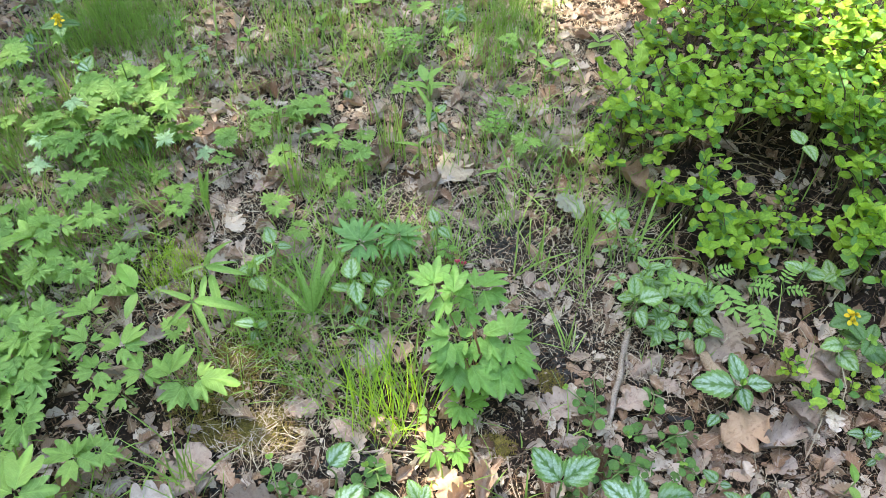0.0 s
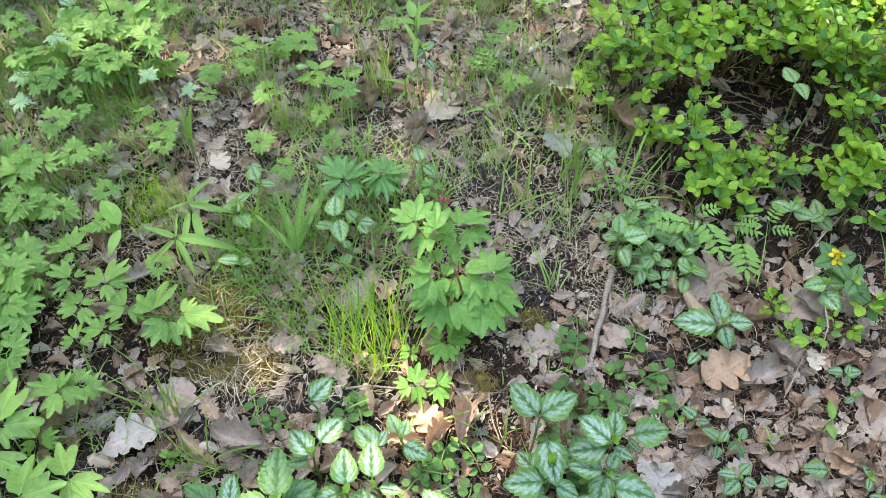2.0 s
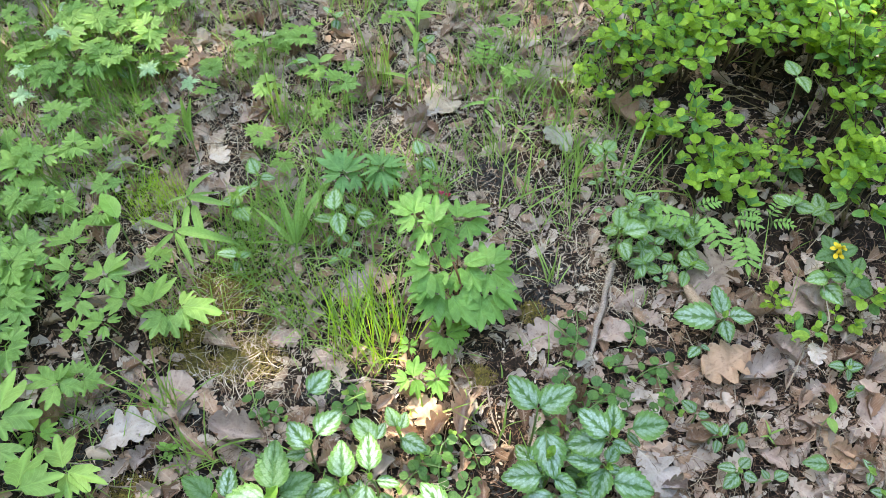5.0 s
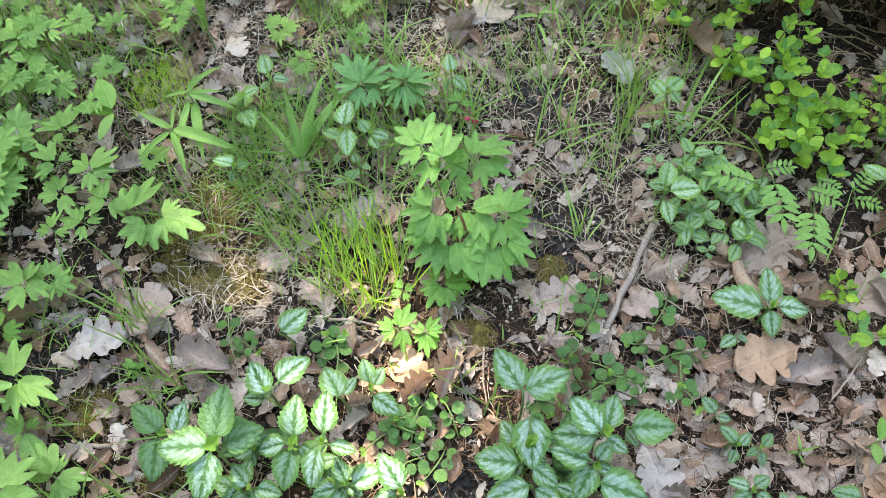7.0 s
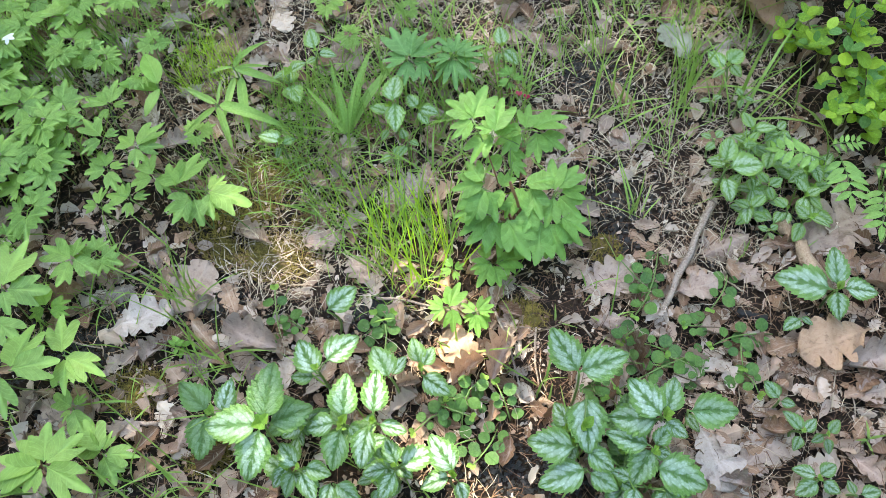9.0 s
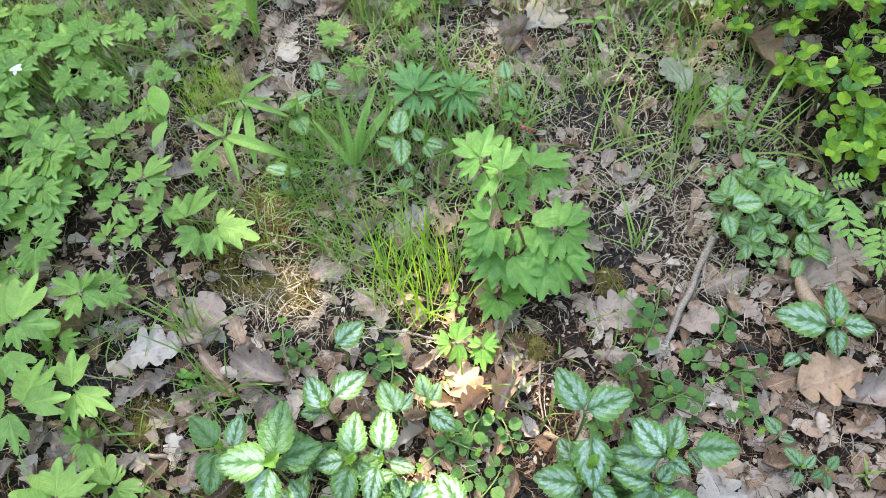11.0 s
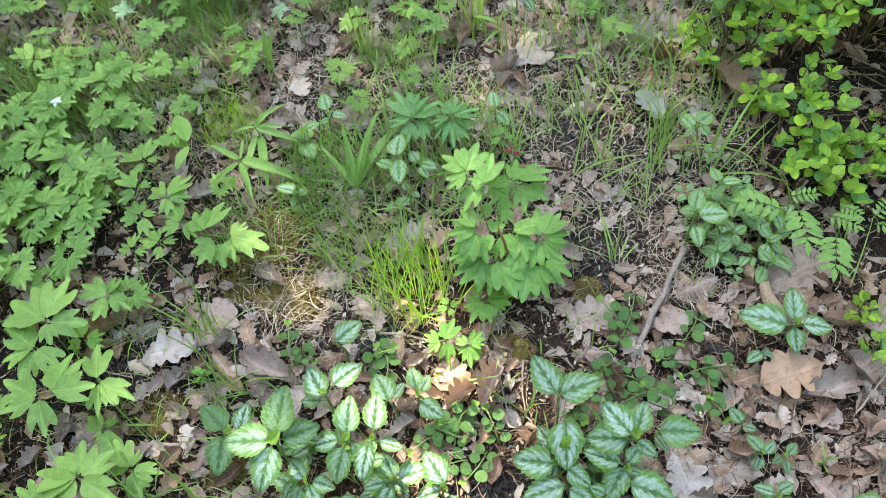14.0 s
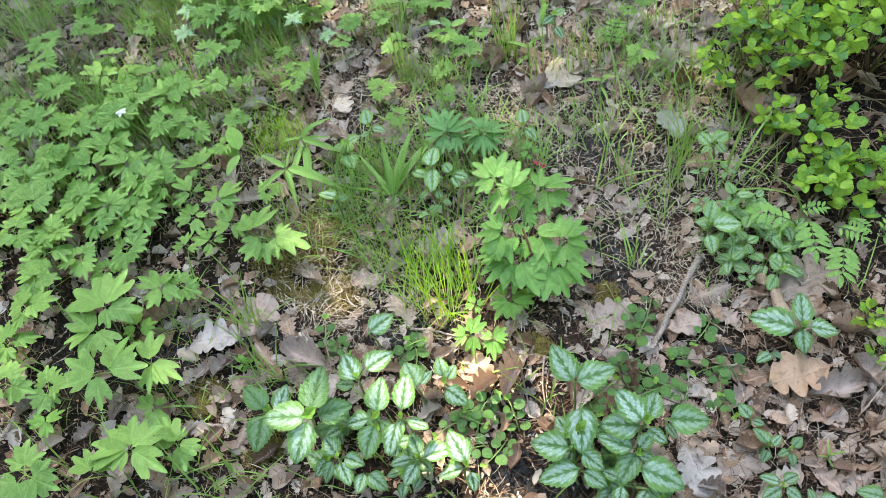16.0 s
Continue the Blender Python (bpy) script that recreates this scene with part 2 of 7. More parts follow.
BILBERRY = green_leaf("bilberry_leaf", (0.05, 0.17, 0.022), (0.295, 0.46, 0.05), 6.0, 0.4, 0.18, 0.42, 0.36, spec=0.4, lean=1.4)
# darker, bluer green for leaves low on the bush
BILBERRY_LOW = green_leaf("lower_bilberry_leaf", (0.05, 0.15, 0.035), (0.13, 0.29, 0.07), 6.0, 0.4, 0.18, 0.42, 0.3, spec=0.4)
ROWAN = green_leaf("rowan_leaflet", (0.14, 0.29, 0.07), (0.22, 0.39, 0.11), 7.0, 0.4, 0.2, 0.55, 0.35)
CREEPER = green_leaf("creeping_leaf", (0.03, 0.095, 0.025), (0.08, 0.18, 0.035), 4.0, 0.3, 0.15, 0.4, 0.25)
BROAD = green_leaf("broad_blade", (0.14, 0.29, 0.06), (0.24, 0.41, 0.12), 2.0, 3.0, 0.2, 0.45, 0.38, scale=30.0)
OAK_GREEN = green_leaf("oak_seedling_leaf", (0.16, 0.30, 0.04), (0.25, 0.40, 0.06), 7.0, 0.5, 0.25, 0.45, 0.4)
GRASS = green_leaf("woodland_grass", (0.085, 0.21, 0.045), (0.23, 0.38, 0.10), 1.0, 0.0, 0.1, 0.5, 0.35, island=True, scale=20.0)
GRASS_FINE = green_leaf("fine_grass", (0.07, 0.17, 0.035), (0.18, 0.32, 0.07), 1.0, 0.0, 0.1, 0.5, 0.35, island=True, scale=20.0)
# lit version of the grass: sun through the blades is put into the colour
GRASS_LIT = green_leaf("backlit_toned_grass", (0.13, 0.32, 0.03), (0.29, 0.50, 0.05), 1.0, 0.0, 0.1, 0.5, 0.5, island=True, scale=20.0)
STRAW = simple("dry_straw", (0.27, 0.20, 0.135), (0.66, 0.57, 0.44), 30.0, 0.7, True, 0.1)
NEEDLE = simple("pine_needles", (0.07, 0.036, 0.022), (0.29, 0.175, 0.105), 30.0, 0.7, True)
MOSS = simple("moss", (0.09, 0.075, 0.018), (0.33, 0.255, 0.06), 60.0, 0.85, True, 0.15)
STEM_GREEN = simple("green_stem", (0.11, 0.19, 0.05), (0.20, 0.30, 0.09), 60.0, 0.5)
STEM_RED = simple("reddish_stem", (0.19, 0.085, 0.045), (0.27, 0.15, 0.07), 60.0, 0.5)
TWIG = simple("bilberry_twig", (0.075, 0.05, 0.03), (0.19, 0.15, 0.07), 60.0, 0.7)
WOOD = bark("weathered_wood", (0.16, 0.115, 0.085), (0.42, 0.35, 0.30))
WOOD_BROWN = bark("brown_wood", (0.22, 0.145, 0.09), (0.42, 0.31, 0.22))
CHAR = simple("charcoal", (0.010, 0.010, 0.011), (0.035, 0.034, 0.034), 60.0, 0.6, bump=0.002)
BARK = simple("oak_bark", (0.07, 0.055, 0.045), (0.20, 0.17, 0.14), 9.0, 0.9, bump=0.02)
CROWN = green_leaf("oak_crown_leaf", (0.05, 0.11, 0.02), (0.10, 0.19, 0.03), 7.0, 0.5, 0.2, 0.5, 0.2, island=True)
WOODS = green_leaf("far_foliage", (0.035, 0.08, 0.015), (0.08, 0.15, 0.03), 7.0, 0.5, 0.1, 0.6, 0.15, island=True)
YELLOW = simple("yellow_petal", (0.62, 0.44, 0.02), (0.80, 0.62, 0.04), 80.0, 0.5, through_light=0.25)
PINK = simple("pink_petal", (0.70, 0.06, 0.14), (0.85, 0.14, 0.24), 80.0, 0.5, through_light=0.25)
WHITE = simple("white_petal", (0.72, 0.74, 0.70), (0.85, 0.86, 0.82), 80.0, 0.5, through_light=0.3)
BUD = simple("green_seed_head", (0.25, 0.30, 0.06), (0.38, 0.42, 0.10), 200.0, 0.6)

# ---- mesh helpers ----
rng = random.Random(7)


def uni(a, b):
    return rng.uniform(a, b)


def gz(x, y):
    """Height of the ground."""
    k = 1.0 if x * x + y * y < 30 else 2.0
    return k * (0.022 * noise.noise((x * 1.7, y * 1.7, 3.0)) + 0.008 * noise.noise((x * 7, y * 7, 9.0)))


def make_mesh(name, verts, faces, material, uvs=None, smooth=True):
    me = bpy.data.meshes.new(name)
    me.from_pydata([tuple(v) for v in verts], [], [tuple(f) for f in faces])
    if uvs is not None:
        layer = me.uv_layers.new(name="leaf")
        index = np.empty(len(me.loops), dtype=np.int32)
        me.loops.foreach_get("vertex_index", index)
        layer.data.foreach_set("uv", np.asarray(uvs, dtype=np.float32)[index].ravel())
    if smooth:
        me.polygons.foreach_set("use_smooth", np.ones(len(me.polygons), dtype=bool))
    me.materials.append(material)
    me.update()
    return me


def sheet(fn, rows, cols):
    """A grid of quads over u in -1..1 and v in 0..1, placed by fn(u, v)."""
    verts, uvs, faces = [], [], []
    for i in range(rows + 1):
        for j in range(cols + 1):
            u, v = 2 * j / cols - 1, i / rows
            verts.append(fn(u, v))
            uvs.append((u * 0.5 + 0.5, v))
    for i in range(rows):
        for j in range(cols):
            a = i * (cols + 1) + j
            faces.append((a, a + 1, a + cols + 2, a + cols + 1))
    return np.array(verts), faces, np.array(uvs)


def tube(points, radii, sides=6):
    """A closed tube along points."""
    pts = [Vector(p) for p in points]
    verts, faces = [], []
    for i, p in enumerate(pts):
        d = (pts[min(i + 1, len(pts) - 1)] - pts[max(i - 1, 0)]).normalized()
        a = d.orthogonal().normalized()
        b = d.cross(a)
        for k in range(sides):
            w = 2 * math.pi * k / sides
            verts.append(p + radii[i] * (math.cos(w) * a + math.sin(w) * b))
    for i in range(len(pts) - 1):
        for k in range(sides):
            a, b = i * sides + k, i * sides + (k + 1) % sides
            faces.append((a, b, b + sides, a + sides))
    faces.append(tuple(range(sides))[::-1])
    faces.append(tuple(range((len(pts) - 1) * sides, len(pts) * sides)))
    return np.array([tuple(v) for v in verts]), faces, np.full((len(verts), 2), 0.5)


class Bag:
    """Collects many small pieces for one mesh."""

    def __init__(self):
        self.v, self.f, self.u, self.count = [], [], [], 0

    def put(self, piece, m=None):
        verts, faces, uvs = piece
        verts = np.asarray(verts, dtype=float)
        if m is not None:
            a = np.array(m)
            verts = verts @ a[:3, :3].T + a[:3, 3]
        self.v.append(verts)
        self.u.append(uvs)
        self.f.extend(tuple(i + self.count for i in f) for f in faces)
        self.count += len(verts)

    def mesh(self, name, material, smooth=True):
        return make_mesh(name, np.concatenate(self.v), self.f, material, np.concatenate(self.u), smooth)


def part(name, mesh, parent, m=None, label=""):
    ob = new(name, mesh)
    ob.parent = parent
    if m is not None:
        ob.matrix_basis = m
    return tagged(ob, label)


def thing(name, x, y, z=None, label="", category="", group="", kind="", turn=0.0):
    ob = new(name)
    ob.matrix_basis = pose(x, y, gz(x, y) if z is None else z, 0, 0, turn)
    ob.empty_display_size = 0.02
    return tagged(ob, label, category, group, kind)


def aim(place, yaw, pitch=0.0, roll=0.0, size=1.0):
    """A leaf that points along +y: turned to yaw (degrees from +x), raised by pitch, rolled, scaled."""
    return Matrix.Translation(place) @ pose(0, 0, 0, 0, 0, yaw - 90) @ pose(0, 0, 0, pitch, 0, 0) @ pose(0, 0, 0, 0, roll, 0) @ Matrix.Diagonal((size, size, size, 1))


def bend_tube(a, b, sag, r0, r1, steps=5, sides=6):
    a, b = Vector(a), Vector(b)
    pts = [a.lerp(b, k / steps) + Vector(sag) * math.sin(math.pi * k / steps) for k in range(steps + 1)]
    return tube(pts, [r0 + (r1 - r0) * k / steps for k in range(steps + 1)], sides)


# ---- leaf shapes, one unit long along +y ----
def oak_piece(seed, curl=0.15, lobes=4, rows=34, cols=6, petiole=0.1, cup=0.0, wide=1.0, jag=0.015):
    r = random.Random(seed)
    rag = [[1 + r.uniform(-jag, jag) * 2 for _ in range(rows + 1)] for _ in range(2)]
    warp = [[r.uniform(-1, 1) for _ in range(5)] for _ in range(5)]
    ph = [r.uniform(-0.5, 0.5), r.uniform(-0.5, 0.5)]
    amp = [r.uniform(0.24, 0.37), r.uniform(0.24, 0.37)]
    bend, twist, wave = r.uniform(-0.15, 0.2), r.uniform(-0.3, 0.3), r.uniform(0, 6)
    side = r.uniform(-0.08, 0.08)

    def fn(u, v):
        s = 1 if u > 0 else 0
        if v < petiole:
            w = 0.012 + 0.01 * v / petiole
            t = 0.0
        else:
            t = (v - petiole) / (1 - petiole)
            env = 0.30 * wide * max(0.0, math.sin(math.pi * min(1, 0.06 + 0.94 * t) ** 1.2)) ** 0.6
            lobe = abs(math.sin(math.pi * (lobes * t ** 0.95 + ph[s] * 0.35)))
            w = max(0.012, env * (1 - 2 * amp[s] * (1 - lobe ** 0.42)) * rag[s][int(v * rows)])
        x = u * w
        y = v + (0.07 * abs(u) * w / 0.3 * (1 - 0.7 * t) if v > petiole else 0.0)
        z = curl * u * u * w * 2.2 + cup * (u * u * 0.25 + (v - 0.5) ** 2 * 0.8) + 0.035 * math.sin(9 * v + wave) * (0.3 + abs(u)) + 0.02 * math.sin(17 * v + 3 * u + wave)
        z += bend * (v - 0.5) ** 2 + twist * x * (v - 0.4)
        gu, gv = (u + 1) * 1.999, v * 3.999
        i, j = int(gu), int(gv)
        a, c = gu - i, gv - j
        z += 0.045 * ((warp[i][j] * (1 - a) + warp[i + 1][j] * a) * (1 - c) + (warp[i][j + 1] * (1 - a) + warp[i + 1][j + 1] * a) * c) * min(1, v * 4)
        x += side * math.sin(3 * v)
        return x, y, z

    return sheet(fn, rows, cols)


def lance_piece(width=0.3, power=0.9, peak=0.8, fold=0.15, droop=0.2, teeth=0, depth=0.0, rows=10, cols=4, pucker=0.0, petiole=0.0, twist=0.0):
    """An ovate or lance-shaped leaf; teeth along the edge when wanted."""

    def fn(u, v):
        if v < petiole:
            w = 0.018
        else:
            t = (v - petiole) / (1 - petiole)
            w = width * max(0.0, math.sin(math.pi * t ** peak)) ** power
            if t < 0.02:
                w = max(w, 0.018)
        y = v
        if teeth and v > petiole:
            saw = (teeth * (v - petiole) / (1 - petiole)) % 1.0
            w *= 1 + depth * (saw - 0.5) * (0.4 + 0.6 * min(1, abs(u) * 1.4)) if abs(u) > 0.6 else 1
        x = u * w
        z = fold * abs(x) - droop * v * v
        if pucker:
            z += pucker * abs(math.sin(math.pi * 6 * (v - 0.45 * abs(u)))) * min(1.0, abs(u) * 3) * (1 - abs(u) * 0.6)
        z += twist * x * v
        return x, y, z

    return sheet(fn, rows, cols)


def palm_piece(seed, spread=125, leaflets=3, cut=0.22, tooth=0.3, teeth=3, droop=0.25, rings=4, per=24, sharp=1.0, fold=0.1, blunt=0.42, gap=0.93):
    """A leaf divided into lobed leaflets that spread from its base."""
    r = random.Random(seed)
    verts, uvs, faces = [(0, 0, 0)], [(0.5, 0)], []
    count = leaflets * per
    size = [r.uniform(0.66, 1.0) for _ in range(leaflets)]
    size[leaflets // 2] = 1.0
    jig = [r.uniform(-0.06, 0.06) for _ in range(count + 1)]
    for k in range(count + 1):
        f = k / count * leaflets
        leaf = min(int(f), leaflets - 1)
        g = f - leaf                                   # 0..1 across one leaflet
        c = 1 - abs(2 * g - 1)                          # 0 at its sides, 1 at its tip
        body = cut + (1 - cut) * c ** (blunt * sharp)
        lobe = 0.8 * (1 - abs(2 * (teeth * g % 1.0) - 1)) + 0.2 * (1 - abs(2 * (2.5 * teeth * g % 1.0) - 1))
        reach = size[leaf] * body * (1 - tooth + tooth * lobe ** 0.85) + jig[k] * c
        ang = math.radians(-spread + 2 * spread * (f / leaflets))
        mid = math.radians(-spread + 2 * spread * ((leaf + 0.5) / leaflets))
        ang = mid + (ang - mid) * gap
        for i in range(1, rings + 1):
            q = i / rings
            # the leaflets are narrow at their foot
            a = mid + (ang - mid) * (0.45 + 0.55 * q ** 0.8)
            rad = reach * q
            side = rad * math.sin(a - mid)
            verts.append((rad * math.sin(a), rad * math.cos(a), fold * abs(side) - droop * rad * rad + 0.018 * math.sin(7 * rad + 2 * leaf)))
            uvs.append((g, q * body))
    for k in range(count):
        a, b = 1 + k * rings, 1 + (k + 1) * rings
        faces.append((0, b, a))
        for i in range(rings - 1):
            faces.append((a + i, b + i, b + i + 1, a + i + 1))
    return np.array(verts), faces, np.array(uvs)


def join(*placed):
    """One piece out of several (piece, matrix) pairs."""
    verts, faces, uvs, count = [], [], [], 0
    for (v, f, u), m in placed:
        a = np.array(m)
        verts.append(np.asarray(v) @ a[:3, :3].T + a[:3, 3])
        faces.extend(tuple(i + count for i in q) for q in f)
        uvs.append(u)
        count += len(v)
    return np.concatenate(verts), faces, np.concatenate(uvs)


def toothed_piece(half=0.36, teeth=8, depth=0.1, fold=0.14, droop=0.15, twist=0.0, seed=0, pucker=0.016, petiole=0.07):
    """An egg-shaped leaf with pointed teeth that lean towards its tip, its skin puckered between the veins."""
    r = random.Random(seed)
    rows = teeth * 6 + 4
    phase, wave = (r.uniform(0, 1), r.uniform(0, 1)), r.uniform(0, 6)

    def fn(u, v):
        if v < petiole:
            return u * 0.02, v, -droop * v * v
        t = (v - petiole) / (1 - petiole)
        w = half * (math.sin(math.pi * t ** 0.72) ** 0.7 if t < 1 else 0.0) * (1.06 - 0.22 * t)
        edge = max(0.0, (abs(u) - 0.55) / 0.45)
        saw = (teeth * t + phase[u > 0]) % 1.0
        w += (depth * half * 1.6) * (saw - 0.55) * edge * math.sin(math.pi * min(1, 0.1 + t * 0.95)) ** 0.5
        w = max(w, 0.004)
        x = u * w
        y = v + 0.5 * depth * saw * edge * (1 - t) ** 0.3
        z = fold * abs(x) - droop * v * v + twist * x * v + 0.02 * math.sin(5 * v + wave) * u
        z += pucker * abs(math.sin(math.pi * 6 * (v - 0.4 * abs(u)))) * min(1.0, abs(u) * 3) * (1 - abs(u) * 0.6)
        return x, y, z

    return sheet(fn, rows, 8)


def wedge_piece(seed, half=0.17, angle=25, side=0.84, tooth=0.05, droop=0.15, fold=0.12, rings=5, steps=48, lop=0.0, blunt=0.85):
    """A leaflet whose lobes part from a narrow foot; small teeth at the ends of the lobes."""
    r = random.Random(seed)
    lobes = [(0.0, 1.0, half)] + [(math.radians(t * angle * r.uniform(0.88, 1.12)), side * r.uniform(0.9, 1.06) * (1 + lop * t), half * r.uniform(0.88, 1.1)) for t in (-1, 1)]
    wave, skew = r.uniform(0, 6), r.uniform(-0.08, 0.08)
    edge = max(abs(q[0]) for q in lobes) + 0.62
    verts, uvs, faces = [(0.0, 0.0, 0.0)], [(0.5, 0.0)], []
    for k in range(steps + 1):
        th = edge * (2 * k / steps - 1)
        reach, best = 0.05, 0.0
        for a, length, b in lobes:
            c, sn = math.cos(th - a), math.sin(th - a)
            if c > 0:
                d = length * c ** blunt / (c * c + (length / (2 * b)) ** 2 * abs(sn) ** 1.8)
                if d > reach:
                    reach, best = d, abs(th - a) / 0.35
        reach *= 1 - tooth * abs(math.sin(10 * th + wave)) ** 1.5 + r.uniform(-0.012, 0.012)
        for i in range(1, rings + 1):
            q = i / rings
            bend = th * (0.5 + 0.5 * q ** 0.6)
            d = reach * q
            x, y = d * math.sin(bend), d * math.cos(bend)
            verts.append((x + skew * y * y, y, fold * abs(x) - droop * y * y - 0.3 * x * x + 0.05 * min(1, best) * q * q * 0.5 + 0.02 * math.sin(6 * y + 3 * x + wave)))
            uvs.append((0.5 + 0.5 * max(-1, min(1, th / edge)), y))
    for k in range(steps):
        a, b = 1 + k * rings, 1 + (k + 1) * rings
        faces.append((0, b, a))
        faces.extend((a + i, b + i, b + i + 1, a + i + 1) for i in range(rings - 1))
    return np.array(verts), faces, np.array(uvs)


def three_piece(seed, spread=68, side=0.86, **kw):
    """A leaf of three such leaflets on a short stalk."""
    r = random.Random(seed)
    turns = [(0, 1.0), (spread + r.uniform(-8, 8), side * r.uniform(0.85, 1.1)), (-spread + r.uniform(-8, 8), side * r.uniform(0.85, 1.1))]
    leaf = [(wedge_piece(seed * 7 + k, lop=(0.0, 0.12, -0.12)[k], **kw), pose(0, 0.3, 0.012 * k, r.uniform(-8, 8), r.uniform(-8, 8), a) @ Matrix.Diagonal((b, b, b, 1))) for k, (a, b) in enumerate(turns)]
    return join(*leaf, (tube([(0, 0, -0.02), (0, 0.31, 0.0)], [0.02, 0.016], 5), Matrix.Identity(4)))


def blade_piece(length, width, lean, bend, segs=5, fold=0.0):
    """A grass blade that rises from the origin, leans and bends over along +y."""
    verts, uvs, faces = [], [], []
    y = z = 0.0
    ang = lean
    for i in range(segs + 1):
        t = i / segs
        w = width * (0.75 + 0.5 * t) * (1 - t ** 2.2) + 0.0002
        verts += [(-w / 2, y, z), (w / 2, y, z)]
        uvs += [(0, t), (1, t)]
        y += length / segs * math.sin(ang)
        z += length / segs * math.cos(ang)
        ang += bend / segs
    for i in range(segs):
        a = 2 * i
        faces.append((a, a + 1, a + 3, a + 2))
    return np.array(verts), faces, np.array(uvs)


def shape(name, piece, material):
    return make_mesh(name, piece[0], piece[1], material, piece[2])


DEAD_PIECES = [oak_piece(s, curl=c, lobes=l, cup=k, wide=w) for s, c, l, k, w in (
    (1, 0.1, 5, 0.0, 0.95), (2, 0.4, 4, 0.15, 1.0), (3, -0.35, 5, -0.1, 0.95), (4, 0.7, 4, 0.2, 0.9), (5, 0.1, 4, 0.03, 1.2), (6, -0.6, 5, 0.12, 0.9),
    (7, 1.5, 4, 0.1, 0.85), (8, 0.05, 5, 0.02, 1.05), (9, 0.12, 4, -0.08, 1.25), (10, 0.8, 4, 0.35, 0.9))]
DEAD_MESHES = [shape("dead_oak_leaf", p, DEAD) for p in DEAD_PIECES]
SCRAP_PIECES = [oak_piece(40 + s, curl=(0.3, 0.9, -0.5)[s % 3], lobes=2, rows=8, cols=2, petiole=0.0, cup=0.15, wide=0.7 + 0.06 * s, jag=0.1) for s in range(10)]
FAR_PIECES = [oak_piece(140 + s, curl=(0.3, 0.9)[s % 2], lobes=2, rows=5, cols=2, petiole=0.0, cup=0.2, wide=0.9, jag=0.15) for s in range(6)]
PLAIN_PIECES = [oak_piece(55 + s, curl=(0.3, 0.7, -0.4, 0.5)[s], lobes=4 + s % 2, rows=20, cols=4, petiole=0.12, cup=0.15, wide=0.95, jag=0.06) for s in range(4)]

ANEMONE_MESHES = [shape("leaf", three_piece(60 + k, sp, half=h, angle=an, tooth=0.1, droop=d, steps=28, rings=3), ANEMONE) for k, (d, sp, h, an) in enumerate(((0.05, 72, 0.185, 26), (0.18, 66, 0.175, 28), (0.1, 78, 0.195, 25), (0.26, 70, 0.18, 27), (0.0, 64, 0.17, 29), (0.12, 76, 0.19, 26)))]
LEAFLETS, YOUNG_LEAFLETS = [[shape("leaflet", wedge_piece(160 + k, h, an, sd, 0.1, d, f, rings=6, steps=56), m) for k, (h, an, sd, d, f) in enumerate(((0.165, 25, 0.84, 0.08, 0.14), (0.175, 24, 0.8, 0.18, 0.08), (0.155, 26, 0.86, 0.05, 0.2), (0.17, 25, 0.82, 0.14, 0.1), (0.16, 28, 0.88, 0.22, 0.12)))] for m in (ANEMONE, YOUNG)]
PALE_MESHES = [shape("leaf", palm_piece(80 + s, 105, 3, 0.12, 0.45, 3, 0.2), PALE_GREEN) for s in range(2)]
HEART_MESHES, LEMON_MESHES, BACK_MESHES = [[shape("leaf", wedge_piece(90 + k, h * thin, an, sd, 0.015, d, f, blunt=0.95), m) for k, (h, an, sd, d, f) in enumerate(((0.17, 26, 0.86, 0.1, 0.12), (0.155, 29, 0.82, 0.2, 0.2), (0.18, 24, 0.88, 0.04, 0.08), (0.165, 27, 0.78, 0.14, 0.16)))] for m, thin in ((HEART_LEAF, 1.0), (LEMON, 1.0), (BACK_LEAF, 0.76))]
SILVER_MESHES, LIGHT_MESHES = [[shape("leaf", toothed_piece(w, 8, 0.1, f, d, tw, k), m) for k, (w, f, d, tw) in enumerate(((0.36, 0.14, 0.14, 0.1), (0.38, 0.22, 0.3, -0.15), (0.34, 0.06, 0.05, 0.2), (0.37, 0.3, 0.2, -0.1)))] for m in (SILVER, SILVER_LIGHT)]
YOUNG_MESHES = [shape("leaf", lance_piece(0.34, 0.75, 0.8, 0.5, -0.1, 7, 0.24, 21, 6, 0.02, 0.04), YOUNG)]
NETTLE_MESHES = [shape("leaf", toothed_piece(0.37, 9, 0.11, 0.16, 0.2, 0.1, 9, 0.03), silver_leaf("nettle_leaf", (0.055, 0.145, 0.04), (0.11, 0.235, 0.06), (0.20, 0.32, 0.18)))]
BILBERRY_MESHES, LOW_MESHES = [[shape("leaf", lance_piece(w, 0.6, 0.92, f, d, rows=9, cols=4, petiole=0.05, twist=tw), m) for w, f, d, tw in ((0.33, 0.12, 0.12, 0.1), (0.36, 0.06, 0.2, -0.2), (0.31, 0.25, 0.02, 0.2), (0.34, 0.02, -0.08, 0.0))] for m in (BILBERRY, BILBERRY_LOW)]
LEAFLET = shape("leaflet", lance_piece(0.19, 0.9, 0.8, 0.2, 0.12, 7, 0.2, 14, 4), ROWAN)
CREEPER_MESHES = [shape("leaf", lance_piece(0.46, 0.55, 0.95, 0.1, d, rows=8, cols=4), CREEPER) for d in (0.0, 0.15)]
YOUNG_ROUND = shape("young_leaf", lance_piece(0.4, 0.6, 0.95, 0.3, 0.0, rows=6, cols=4), YOUNG)
